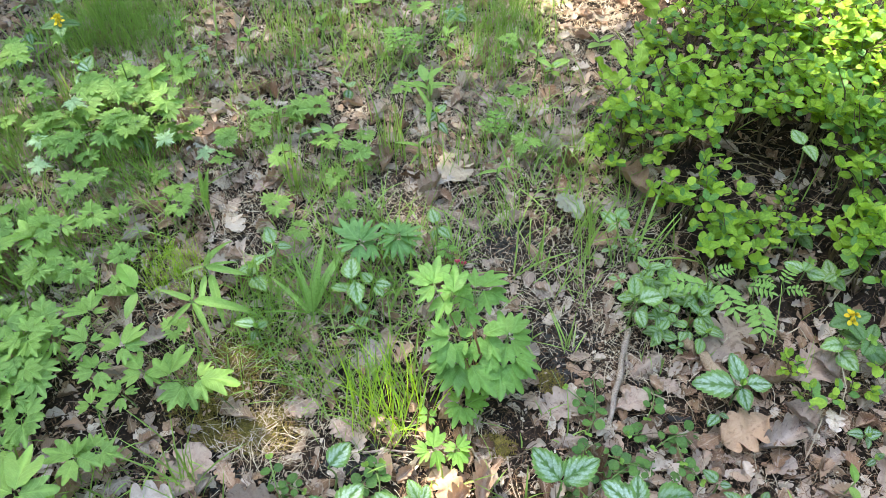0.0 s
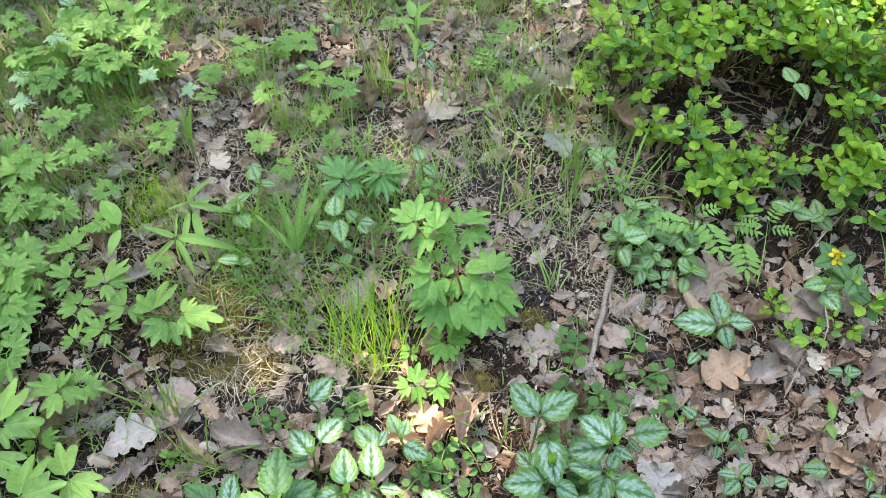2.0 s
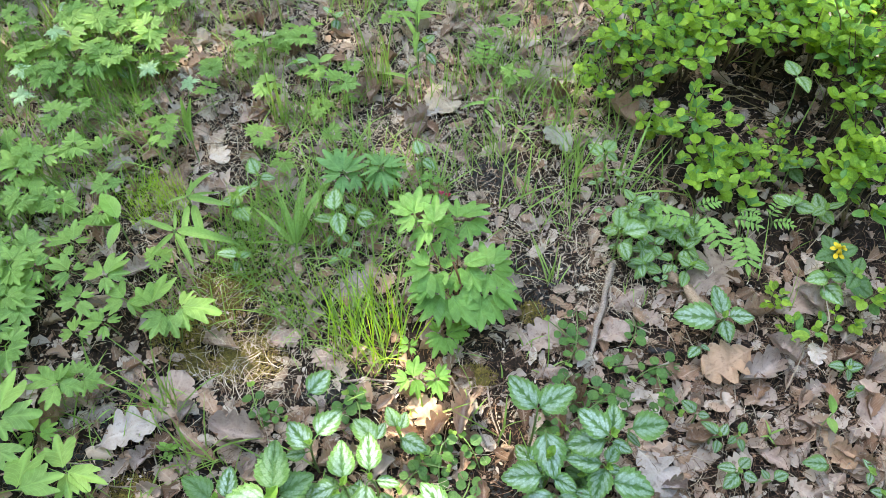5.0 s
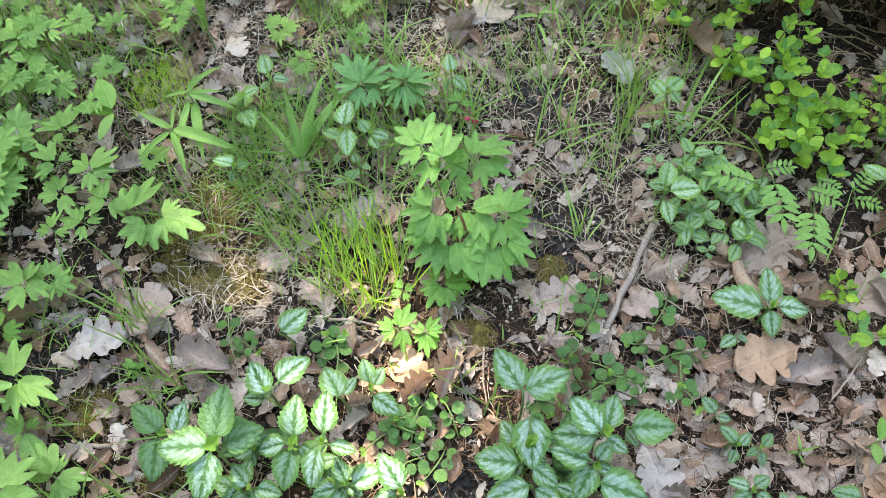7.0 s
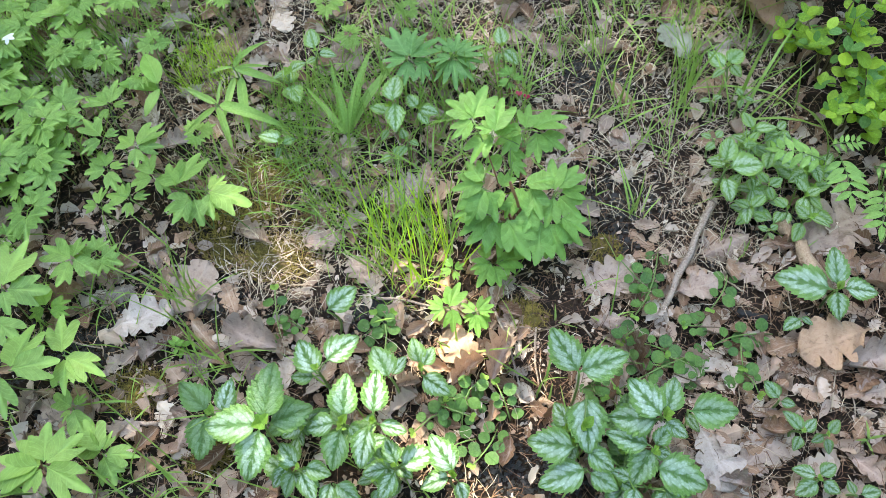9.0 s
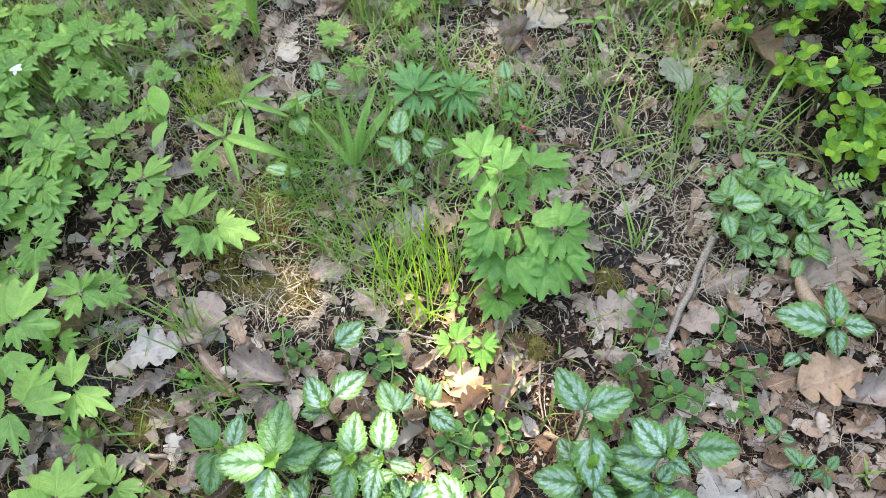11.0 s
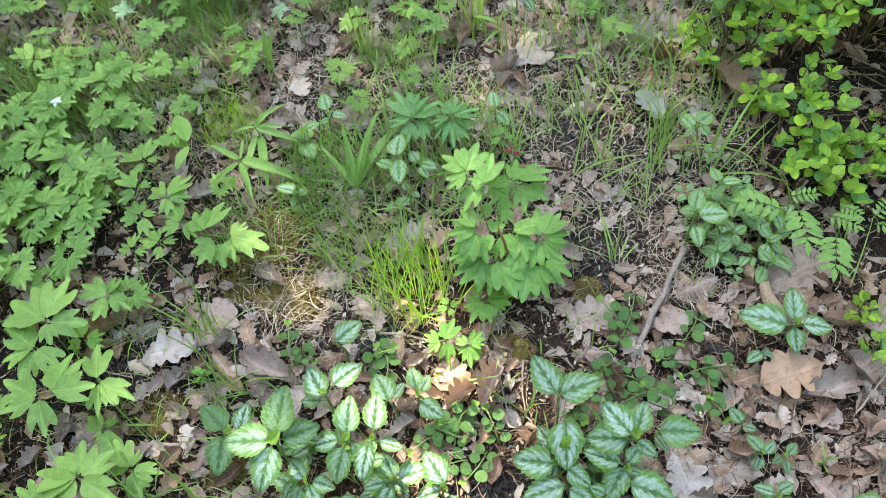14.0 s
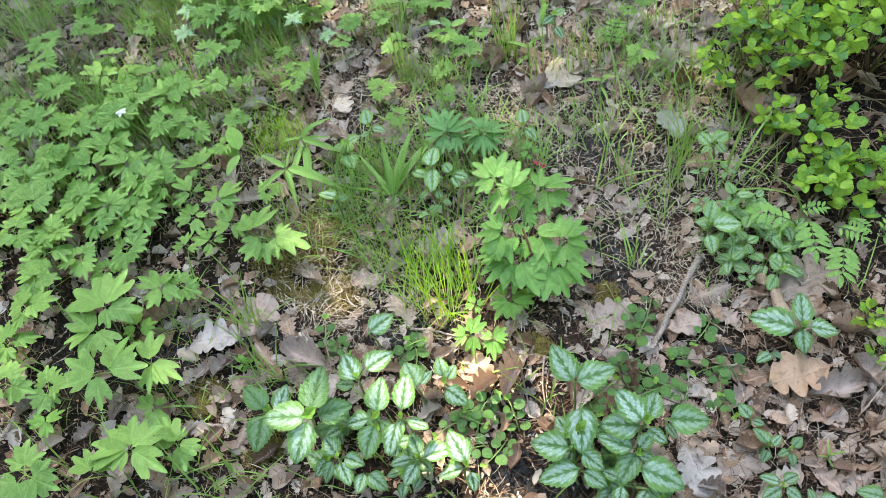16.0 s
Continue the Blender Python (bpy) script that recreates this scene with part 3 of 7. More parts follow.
BROAD_MESHES = [shape("leaf", lance_piece(w, 0.7, 0.62, 0.5, d, rows=14, cols=4), BROAD) for w, d in ((0.085, 0.3), (0.095, 0.5), (0.075, 0.15))]
BLADE_MESHES = [shape("leaf", lance_piece(w, 0.55, 0.5, 0.5, d, rows=16, cols=4), BROAD) for w, d in ((0.045, 0.3), (0.055, 0.5), (0.04, 0.15))]
OVAL_MESHES = [shape("leaf", lance_piece(0.23, 0.8, 0.85, 0.25, d, rows=10, cols=4), m) for d, m in ((0.2, LEMON), (0.1, BROAD))]
OAK_GREEN_MESHES = [shape("leaf", oak_piece(s, 0.1, 3, petiole=0.02), OAK_GREEN) for s in (31, 32)]


# ---- kinds of things ----
def dead_leaf_at(x, y, yaw, length, mesh, lift=0.006, pitch=0.0, roll=0.0, material=None, label="brown dead oak leaf lying on the soil"):
    """Lies with its foot at x, y."""
    if material is not None:
        mesh = mesh.copy()
        mesh.materials[0] = material
    ob = new("dead_oak_leaf", mesh)
    ob.matrix_basis = aim((x, y, gz(x, y) + lift), yaw, pitch, roll, length)
    return tagged(ob, label, "dead leaf", "fallen oak leaves")


def stalk(parent, a, b, r0, r1, material, sag=(0, 0, 0), name="stem", label=""):
    p = bend_tube(a, b, sag, r0, r1)
    return part(name, make_mesh(name, p[0], p[1], material, p[2]), parent, label=label)


def anemone(x, y, h, size, yaw, lean=0.02, leaves=3, meshes=None, name="wood_anemone", label="green wood anemone with three divided leaves on a thin stalk", group="wood anemones"):
    top = Vector((0, 0, h))
    foot = Vector((uni(-lean, lean), uni(-lean, lean), 0))
    base = gz(x + foot.x, y + foot.y)
    ob = thing(name, x + foot.x, y + foot.y, base, label, "wild flower", group)
    stalk(ob, (0, 0, -0.01), top - foot, 0.0012, 0.0009, STEM_GREEN, (uni(-0.01, 0.01), uni(-0.01, 0.01), 0))
    for k in range(leaves):
        a = yaw + k * 360 / leaves + uni(-16, 16)
        s = size * uni(0.72, 1.12)
        p = top - foot
        q = p + Vector((0, 0, 0.002))
        leaf = part("leaf", rng.choice(meshes or ANEMONE_MESHES), ob, aim(q, a, uni(-14, 14), uni(-20, 20), s * (1.0 if meshes is None else 1.12)))
    return ob


def whorl(x, y, h, leaflets, meshes=None):
    """A wood anemone whose leaflets are given by yaw and length."""
    ob = thing("wood_anemone", x, y, None, "wood anemone with broad notched leaflets spread from a thin stalk" if meshes is None else "young yellow-green wood anemone with small notched leaflets", "wild flower", "wood anemones")
    stalk(ob, (uni(-0.02, 0.02), uni(-0.02, 0.02), -0.01), (0, 0, h), 0.0013, 0.001, STEM_GREEN, (uni(-0.01, 0.01), uni(-0.01, 0.01), 0))
    for yaw, length in leaflets:
        a = math.radians(yaw)
        part("leaflet", rng.choice(meshes or LEAFLETS), ob, aim((0.004 * math.cos(a), 0.004 * math.sin(a), h + uni(-0.003, 0.003)), yaw, uni(-12, -2), uni(-16, 16), length * 1.14))
    return ob


def archangel(x, y, leaves, pool=None, young=True, label="variegated yellow archangel with silver-marked toothed leaves"):
    """leaves: foot x, y, height, yaw, rise and length of each toothed leaf."""
    ob = thing("yellow_archangel", x, y, None, label, "wild flower", "variegated yellow archangel plants")
    top = max(v[2] for v in leaves)
    stalk(ob, (0, 0, -0.01), (0, 0, top - 0.004), 0.0021, 0.0015, STEM_GREEN, (uni(-0.008, 0.008), uni(-0.008, 0.008), 0))
    for fx, fy, h, yaw, rise, length in leaves:
        foot = Vector((fx - x, fy - y, h))
        if foot.xy.length > 0.004:
            stalk(ob, (0, 0, max(0.0, h - 0.012)), foot, 0.0012, 0.0009, STEM_GREEN, (0, 0, 0.003), "leaf_stalk")
        part("leaf", rng.choice(pool or SILVER_MESHES), ob, aim(foot, yaw, rise + 6, uni(-20, 20), length * 1.06))
    if young and len(leaves) > 2:
        for k in range(4):
            part("young_leaf", YOUNG_MESHES[0], ob, aim((0, 0, top), leaves[0][3] + 45 + 90 * k, uni(35, 70), uni(-20, 20), leaves[0][5] * uni(0.16, 0.3)), "small yellow-green young leaf")
    return ob


def dead_nettle(x, y, h, size, yaw, pairs=3, silver=True, tip=True, meshes=None, tilt=0.0, label="variegated yellow archangel with silver toothed leaves"):
    """Square-stalked plant with crossed pairs of toothed leaves."""
    ob = thing("yellow_archangel", x, y, None, label, "wild flower", "variegated yellow archangel plants")
    bow = Vector((uni(-0.015, 0.015), uni(-0.015, 0.015), 0))
    stalk(ob, (0, 0, -0.01), (0, 0, h), 0.0019, 0.0013, STEM_GREEN, bow)
    pool = meshes or SILVER_MESHES
    for i in range(pairs):
        f = 1 - i * (0.62 / max(1, pairs))
        s = size * (0.8 + 0.2 * min(1, i * 0.8)) if i < 2 else size * uni(0.8, 1.0)
        p = Vector((0, 0, h * f)) + bow * math.sin(math.pi * f)
        for k in (0, 180):
            a = yaw + 90 * (i % 2) + k + uni(-14, 14)
            part("leaf", rng.choice(pool), ob, aim(p, a, uni(-22, 42) - 9 * i + tilt, uni(-32, 32), s * uni(0.8, 1.1)))
    if tip:
        for k in range(4):
            part("young_leaf", YOUNG_MESHES[0], ob, aim((0, 0, h + 0.002), yaw + 45 + 90 * k, uni(15, 45), uni(-20, 20), size * uni(0.18, 0.32)), "small yellow-green young leaf")
    return ob


def bilberry(x, y, h, spread, stems=5, leaf=0.026, label="bilberry bush with small oval bright green leaves", fill=1.1):
    """Thin branching stems with oval leaves set alternately along the upper twigs."""
    ob = thing("bilberry_bush", x, y, None, label, "bush", "bilberry bushes")
    places = []
    for s in range(stems):
        a = 360 * s / stems + uni(-30, 30)
        out = spread * uni(0.35, 1.0)
        tip = Vector((out * math.cos(math.radians(a)), out * math.sin(math.radians(a)), h * uni(0.75, 1.1)))
        mid = Vector((tip.x * 0.35, tip.y * 0.35, tip.z * 0.6))
        pts = [Vector((0, 0, -0.01)), mid * 0.5 + Vector((uni(-0.01, 0.01), uni(-0.01, 0.01), 0)), mid, mid.lerp(tip, 0.5) + Vector((uni(-0.012, 0.012), uni(-0.012, 0.012), 0.008)), tip]
        bag = Bag()
        bag.put(tube(pts, [0.0022, 0.0019, 0.0016, 0.0012, 0.0007], 5))
        twigs = [(pts[2], pts[4])]
        for _ in range(2 if h > 0.07 else 1):
            b = uni(0, 360)
            st = pts[2].lerp(pts[4], uni(0.0, 0.7))
            r = 0.008 + h * uni(0.12, 0.3)
            en = st + Vector((math.cos(math.radians(b)) * r, math.sin(math.radians(b)) * r, r * uni(0.4, 1.0)))
            bag.put(tube([st, st.lerp(en, 0.5) + Vector((0, 0, 0.006)), en], [0.0012, 0.001, 0.0006], 5))
            twigs.append((st, en))
        part("branch", bag.mesh("branch", TWIG), ob)
        for st, en in twigs:
            d = en - st
            steps = max(2, int(d.length / 0.021 * fill))
            ya = math.degrees(math.atan2(d.y, d.x))
            for k in range(steps):
                f = 0.15 + 0.85 * (k + 0.5) / steps
                p = st.lerp(en, f)
                turn = ya + (70 if k % 2 else -70) * (1 - 0.5 * f) + uni(-30, 30)
                places.append((p, turn, uni(-12, 26), leaf * uni(0.6, 1.2)))
            for k in range(3 if h > 0.07 else 1):
                places.append((en, ya + 110 * k + uni(-30, 30), uni(15, 60), leaf * uni(0.6, 0.95)))
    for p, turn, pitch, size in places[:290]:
        # the lower a leaf sits, the likelier it takes the darker green
        part("leaf", rng.choice(LOW_MESHES if rng.random() < 1.25 - 1.2 * p.z / h else BILBERRY_MESHES), ob, aim(p, turn, pitch, uni(-22, 22), size))
    return ob


def rowan(x, y, leaves, label="young rowan seedling with pinnate leaves"):
    """leaves: foot x, y, z, yaw, length of each pinnate leaf."""
    ob = thing("rowan_seedling", x, y, None, label, "seedling", "rowan seedlings")
    base = gz(x, y)
    for fx, fy, fz, yaw, length in leaves:
        d = Vector((math.cos(math.radians(yaw)), math.sin(math.radians(yaw)), 0.1))
        foot = Vector((fx - x, fy - y, fz - base))
        stalk(ob, (0, 0, -0.005), foot, 0.0012, 0.0009, STEM_GREEN, (0, 0, 0.01))
        leaf = stalk(ob, foot, foot + d * length * 0.85, 0.0009, 0.0005, STEM_GREEN, (0, 0, 0.006), "leaf", "pinnate leaf with paired leaflets")
        for k in range(5):
            p = foot + d * length * (0.12 + 0.17 * k) + Vector((0, 0, 0.006 * math.sin(math.pi * k / 5)))
            for s in (-1, 1):
                part("leaflet", LEAFLET, leaf, aim(p, yaw + s * uni(58, 68), uni(-8, 6), uni(-12, 12), length * (0.3 + 0.1 * math.sin(math.pi * (k + 1) / 6))))
        part("leaflet", LEAFLET, leaf, aim(foot + d * length * 0.85, yaw + uni(-6, 6), 0, 0, length * 0.32))
    return ob


def creeper(x, y, yaw, length, leaf=0.016, pairs=6):
    """A runner on the ground with spaced pairs of small round leaves and a bright young tip."""
    ob = thing("creeping_runner", x, y, None, "creeping runner with paired small round dark leaves and pale tip", "ground cover", "creeping runners")
    length *= 1.4
    d = Vector((math.cos(math.radians(yaw)), math.sin(math.radians(yaw)), 0))
    end = d * length + Vector((0, 0, uni(0.024, 0.036)))
    sag = Vector((uni(-0.012, 0.012), uni(-0.012, 0.012), 0.01))
    stalk(ob, (0, 0, 0.006), end, 0.0012, 0.0009, STEM_GREEN, sag, "runner")
    for k in range(pairs):
        f = (k + 0.4) / (pairs + 0.4)
        p = Vector((0, 0, 0.006)).lerp(end, f) + sag * math.sin(math.pi * f)
        for s in (-1, 1):
            turn = yaw + s * uni(60, 100)
            out = 0.003 * Vector((math.cos(math.radians(turn)), math.sin(math.radians(turn)), 0))
            part("leaf", rng.choice(CREEPER_MESHES), ob, aim(p + out, turn, uni(-8, 22), uni(-18, 18), leaf * uni(0.7, 1.25)))
    for s in (-1, 1):
        part("young_leaf", YOUNG_ROUND, ob, aim(end, yaw + s * 40, uni(15, 45), uni(-15, 15), leaf * 0.6), "small yellow-green young leaf")
    return ob


def broad_plant(x, y, h, length, yaws, mesh_pool=None, name="broad_leaved_seedling", label="upright seedling with long lance-shaped green leaves", category="wild plant", up=(5, 40)):
    ob = thing(name, x, y, None, label, category)
    stalk(ob, (0, 0, -0.01), (0, 0, h), 0.0018, 0.0012, STEM_GREEN)
    for k, yaw in enumerate(yaws):
        f = 1 - 0.5 * k / max(1, len(yaws))
        part("leaf", rng.choice(mesh_pool or BROAD_MESHES), ob, aim((0, 0, h * f), yaw + uni(-6, 6), uni(*up), uni(-15, 15), length * uni(0.8, 1.1)))
    return ob


def lance_plant(x, y, leaves, pool=None, label="upright seedling with long lance-shaped green leaves"):
    """leaves: foot x, y, height, yaw, rise and length of each leaf."""
    ob = thing("broad_leaved_seedling", x, y, None, label, "wild plant", "lance-leaved seedlings")
    top = max(v[2] for v in leaves)
    stalk(ob, (0, 0, -0.01), (0, 0, top), 0.0019, 0.0013, STEM_GREEN)
    for fx, fy, h, yaw, rise, length in leaves:
        foot = Vector((fx - x, fy - y, h))
        stalk(ob, (0, 0, max(0.0, h - 0.008)), foot, 0.0013, 0.001, STEM_GREEN, name="leaf_stalk")
        part("leaf", rng.choice(pool or BROAD_MESHES), ob, aim(foot, yaw, rise + 10, uni(-20, 20), length * 1.1))
    return ob


def grass_tuft(x, y, count, height, spread, material, width=0.0022, lean=0.35, bend=0.6, name="grass_tuft", label="tuft of thin green woodland grass", drift=None, kind="stuff"):
    bag = Bag()
    for _ in range(count):
        a = uni(0, 360) if drift is None else drift + rng.gauss(0, 50)
        r = spread * math.sqrt(rng.random())
        b = uni(0, 2 * math.pi)
        piece = blade_piece(height * uni(0.45, 1.1), width * uni(0.6, 1.2), abs(rng.gauss(0, lean)), abs(rng.gauss(0, bend)))
        bag.put(piece, Matrix.Translation((r * math.cos(b), r * math.sin(b), -0.004)) @ pose(0, 0, 0, 0, 0, a - 90))
    ob = new(name, bag.mesh(name, material))
    ob.matrix_basis = pose(x, y, gz(x, y))
    return tagged(ob, label, "grass", "grass tufts", kind)


def stick(points, r0, r1, material, name="twig", label="dry fallen twig on the forest floor", category="twig"):
    pts = []
    for k, (x, y, z) in enumerate(points):
        pts.append((x, y, gz(x, y) + z))
    dense = []
    for a, b in zip(pts, pts[1:]):
        for k in range(4):
            q = Vector(a).lerp(Vector(b), k / 4)
            dense.append(q + Vector((uni(-1, 1), uni(-1, 1), uni(-0.5, 0.5))) * r0 * 0.35)
    dense.append(Vector(pts[-1]))
    radii = [(r0 + (r1 - r0) * k / (len(dense) - 1)) * uni(0.85, 1.15) for k in range(len(dense))]
    p = tube(dense, radii, 8)
    ob = new(name, make_mesh(name, p[0], p[1], material, p[2]))
    return tagged(ob, label, category, "fallen twigs")


# ---- ground ----
def ground_lines(lo, hi, fine):
    near = list(np.arange(lo, hi + 1e-6, fine))
    far, step, v = [], 0.05, hi
    while v < 600:
        step *= 1.6
        v += step
        far.append(v)
    back, step, v = [], 0.05, lo
    while v > -600:
        step *= 1.6
        v -= step
        back.append(v)
    return back[::-1] + near + far


gx, gy = ground_lines(-1.7, 1.5, 0.02), ground_lines(0.0, 2.2, 0.02)
gverts = [(x, y, gz(x, y) if abs(x) < 30 and abs(y) < 30 else 0.0) for y in gy for x in gx]
gfaces = [(j * len(gx) + i, j * len(gx) + i + 1, (j + 1) * len(gx) + i + 1, (j + 1) * len(gx) + i) for j in range(len(gy) - 1) for i in range(len(gx) - 1)]
ground = new("ground", make_mesh("ground", gverts, gfaces, SOIL))
tagged(ground, "dark brown humus soil of the forest floor", "ground", kind="structure")


# ---- an unseen oak, added to shade the clearing ----
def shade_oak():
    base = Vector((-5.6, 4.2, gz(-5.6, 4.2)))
    ob = thing("unseen_oak", base.x, base.y, base.z, "unseen oak, grey bark and broad crown, added to cast shade", "tree")
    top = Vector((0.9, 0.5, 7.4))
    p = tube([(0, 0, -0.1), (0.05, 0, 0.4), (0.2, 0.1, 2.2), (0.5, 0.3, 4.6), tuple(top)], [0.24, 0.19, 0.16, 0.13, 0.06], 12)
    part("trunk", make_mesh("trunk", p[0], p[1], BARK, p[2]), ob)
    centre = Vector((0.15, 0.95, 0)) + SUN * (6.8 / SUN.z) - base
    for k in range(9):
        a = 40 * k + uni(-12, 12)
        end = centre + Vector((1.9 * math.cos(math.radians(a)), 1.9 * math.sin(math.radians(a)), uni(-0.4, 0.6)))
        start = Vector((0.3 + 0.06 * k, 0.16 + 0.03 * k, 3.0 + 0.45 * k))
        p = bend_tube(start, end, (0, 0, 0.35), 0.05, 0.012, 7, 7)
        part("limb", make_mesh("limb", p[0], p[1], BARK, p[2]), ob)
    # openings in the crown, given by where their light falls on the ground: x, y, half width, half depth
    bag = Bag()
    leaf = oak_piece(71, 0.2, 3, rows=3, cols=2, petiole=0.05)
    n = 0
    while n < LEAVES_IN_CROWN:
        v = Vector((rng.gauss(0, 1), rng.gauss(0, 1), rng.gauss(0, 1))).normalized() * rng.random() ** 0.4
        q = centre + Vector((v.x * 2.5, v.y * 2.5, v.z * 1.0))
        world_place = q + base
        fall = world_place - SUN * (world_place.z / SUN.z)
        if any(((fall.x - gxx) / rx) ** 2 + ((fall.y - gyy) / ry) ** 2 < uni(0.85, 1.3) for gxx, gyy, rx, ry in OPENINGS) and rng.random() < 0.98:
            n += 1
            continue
        # crown thinned so that the far and left ground gets more light
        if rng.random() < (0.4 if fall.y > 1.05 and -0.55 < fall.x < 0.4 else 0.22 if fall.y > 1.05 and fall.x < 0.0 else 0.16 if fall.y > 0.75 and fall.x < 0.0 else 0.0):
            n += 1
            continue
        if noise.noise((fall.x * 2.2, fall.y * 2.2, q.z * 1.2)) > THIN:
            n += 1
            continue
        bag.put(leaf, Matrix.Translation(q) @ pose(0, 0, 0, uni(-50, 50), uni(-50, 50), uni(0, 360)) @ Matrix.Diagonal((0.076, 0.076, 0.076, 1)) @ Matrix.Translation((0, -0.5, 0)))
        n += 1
        # leaves doubled to darken the near right of the ground
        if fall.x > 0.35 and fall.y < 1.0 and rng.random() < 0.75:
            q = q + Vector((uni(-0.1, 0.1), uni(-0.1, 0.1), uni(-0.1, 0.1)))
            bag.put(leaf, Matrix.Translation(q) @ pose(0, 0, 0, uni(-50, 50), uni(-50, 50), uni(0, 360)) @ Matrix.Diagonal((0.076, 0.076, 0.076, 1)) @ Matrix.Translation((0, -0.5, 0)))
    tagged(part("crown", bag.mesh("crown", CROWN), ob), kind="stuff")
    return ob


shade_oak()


# ---- unseen wood added all round the clearing, to block the low sky ----
woods = Bag()
clump = oak_piece(72, 0.4, 3, rows=5, cols=2, petiole=0.0)
for _ in range(7500):
    a, r = uni(0, 2 * math.pi), uni(6.5, 10.0)
    z = 7.5 * rng.random() ** 1.1 + 0.1
    woods.put(clump, Matrix.Translation((r * math.cos(a), 1.0 + r * math.sin(a), z)) @ pose(0, 0, 0, uni(-70, 70), uni(-70, 70), uni(0, 360)) @ Matrix.Diagonal((0.75, 0.75, 0.75, 1)))
tagged(new("far_woods", woods.mesh("far_woods", WOODS)), "unseen dense green foliage added all round to block low sky", "woods", kind="stuff")


# unseen trunk and crown, added to the ring that blocks low sky
def far_tree(a, r, h):
    x, y = r * math.cos(math.radians(a)), 1.0 + r * math.sin(math.radians(a))
    ob = thing("unseen_tree", x, y, None, "unseen slender grey-brown tree added to block low sky", "tree", "trees round the clearing")
    p = tube([(0, 0, -0.1), (0.05, 0.02, h * 0.4), (uni(-0.3, 0.3), uni(-0.3, 0.3), h)], [uni(0.12, 0.2), 0.1, 0.03], 9)
    part("trunk", make_mesh("trunk", p[0], p[1], BARK, p[2]), ob)
    crown = Bag()
    for _ in range(160):
        v = Vector((rng.gauss(0, 1), rng.gauss(0, 1), rng.gauss(0, 1))).normalized() * rng.random() ** 0.5
        crown.put(clump, Matrix.Translation((v.x * 1.3, v.y * 1.3, h * 0.85 + v.z * 1.5)) @ pose(0, 0, 0, uni(-70, 70), uni(-70, 70), uni(0, 360)) @ Matrix.Diagonal((0.5, 0.5, 0.5, 1)))
    tagged(part("crown", crown.mesh("crown", WOODS), ob), kind="stuff")


for k in range(14):
    far_tree(25.7 * k + uni(-8, 8), uni(7.2, 9.5), uni(7.0, 9.5))


def heart_plant(x, y, h, label="bleeding heart with bright green divided leaves on reddish stalks"):
    ob = thing("bleeding_heart", x, y, None, label, "garden flower", "bleeding heart plants")
    stalk(ob, (0, 0, -0.01), (-0.01, 0.01, h * 0.95), 0.003 if h > 0.1 else 0.0016, 0.002 if h > 0.1 else 0.001, STEM_RED, (0.012, 0, 0), label="reddish stalk")
    return ob


def leaves_on(ob, places, meshes):
    """places: x, y, height, yaw, rise and length of each leaflet; a thin stalk ties it to the main stem."""
    x0, y0, z0 = ob.matrix_basis.translation
    bunches = {}
    for x, y, h, yaw, rise, length in places:
        bunches.setdefault(int(math.degrees(math.atan2(y - y0, x - x0)) // 60), []).append((Vector((x - x0, y - y0, h)), yaw, rise, length))
    for leaves in bunches.values():
        mean = sum((q[0] for q in leaves), Vector()) / len(leaves)
        fork = Vector((mean.x * 0.85, mean.y * 0.85, mean.z * 0.9))
        stalk(ob, (0, 0, mean.z * 0.25), fork, 0.0014, 0.001, STEM_RED, (0, 0, 0.006), "branch", "thin reddish side stalk")
        for foot, yaw, rise, length in leaves:
            stalk(ob, fork, foot, 0.0007, 0.0005, STEM_GREEN, (0, 0, 0.003), "leaf_stalk")
            part("leaf", rng.choice(meshes), ob, aim(foot, yaw, rise + uni(-2, 8), uni(-14, 14), length * 1.08))


def petal_ball(r, sx=1.0, sy=1.0, sz=1.0, seg=8, rings=6):
    pts = [(0, 0, -r * (1 - 2 * k / rings) * sz) for k in range(rings + 1)]
    rad = [max(0.0003, r * math.sin(math.pi * k / rings)) for k in range(rings + 1)]
    v, f, u = tube(pts, rad, seg)
    v = v * np.array((sx, sy, 1.0))
    return v, f, u


def heart_flowers(ob, places):
    x0, y0, z0 = ob.matrix_basis.translation
    for x, y, h in places:
        p = Vector((x - x0, y - y0, h))
        stalk(ob, (0, 0, h * 0.7), p + Vector((0, 0, 0.01)), 0.0009, 0.0006, STEM_RED, (0, 0, 0.01), "flower_stalk")
        bag = Bag()
        for s in (-1, 1):
            bag.put(petal_ball(0.004, 0.75, 0.6, 1.2), Matrix.Translation(p + Vector((0.0023 * s, 0, 0))) @ pose(0, 0, 0, 0, 18 * s, 0))
        bag.put(petal_ball(0.002, 0.7, 0.7, 2.0), Matrix.Translation(p + Vector((0, 0, -0.005))))
        part("flower", bag.mesh("flower", PINK), ob, label="heart-shaped red-pink flower")


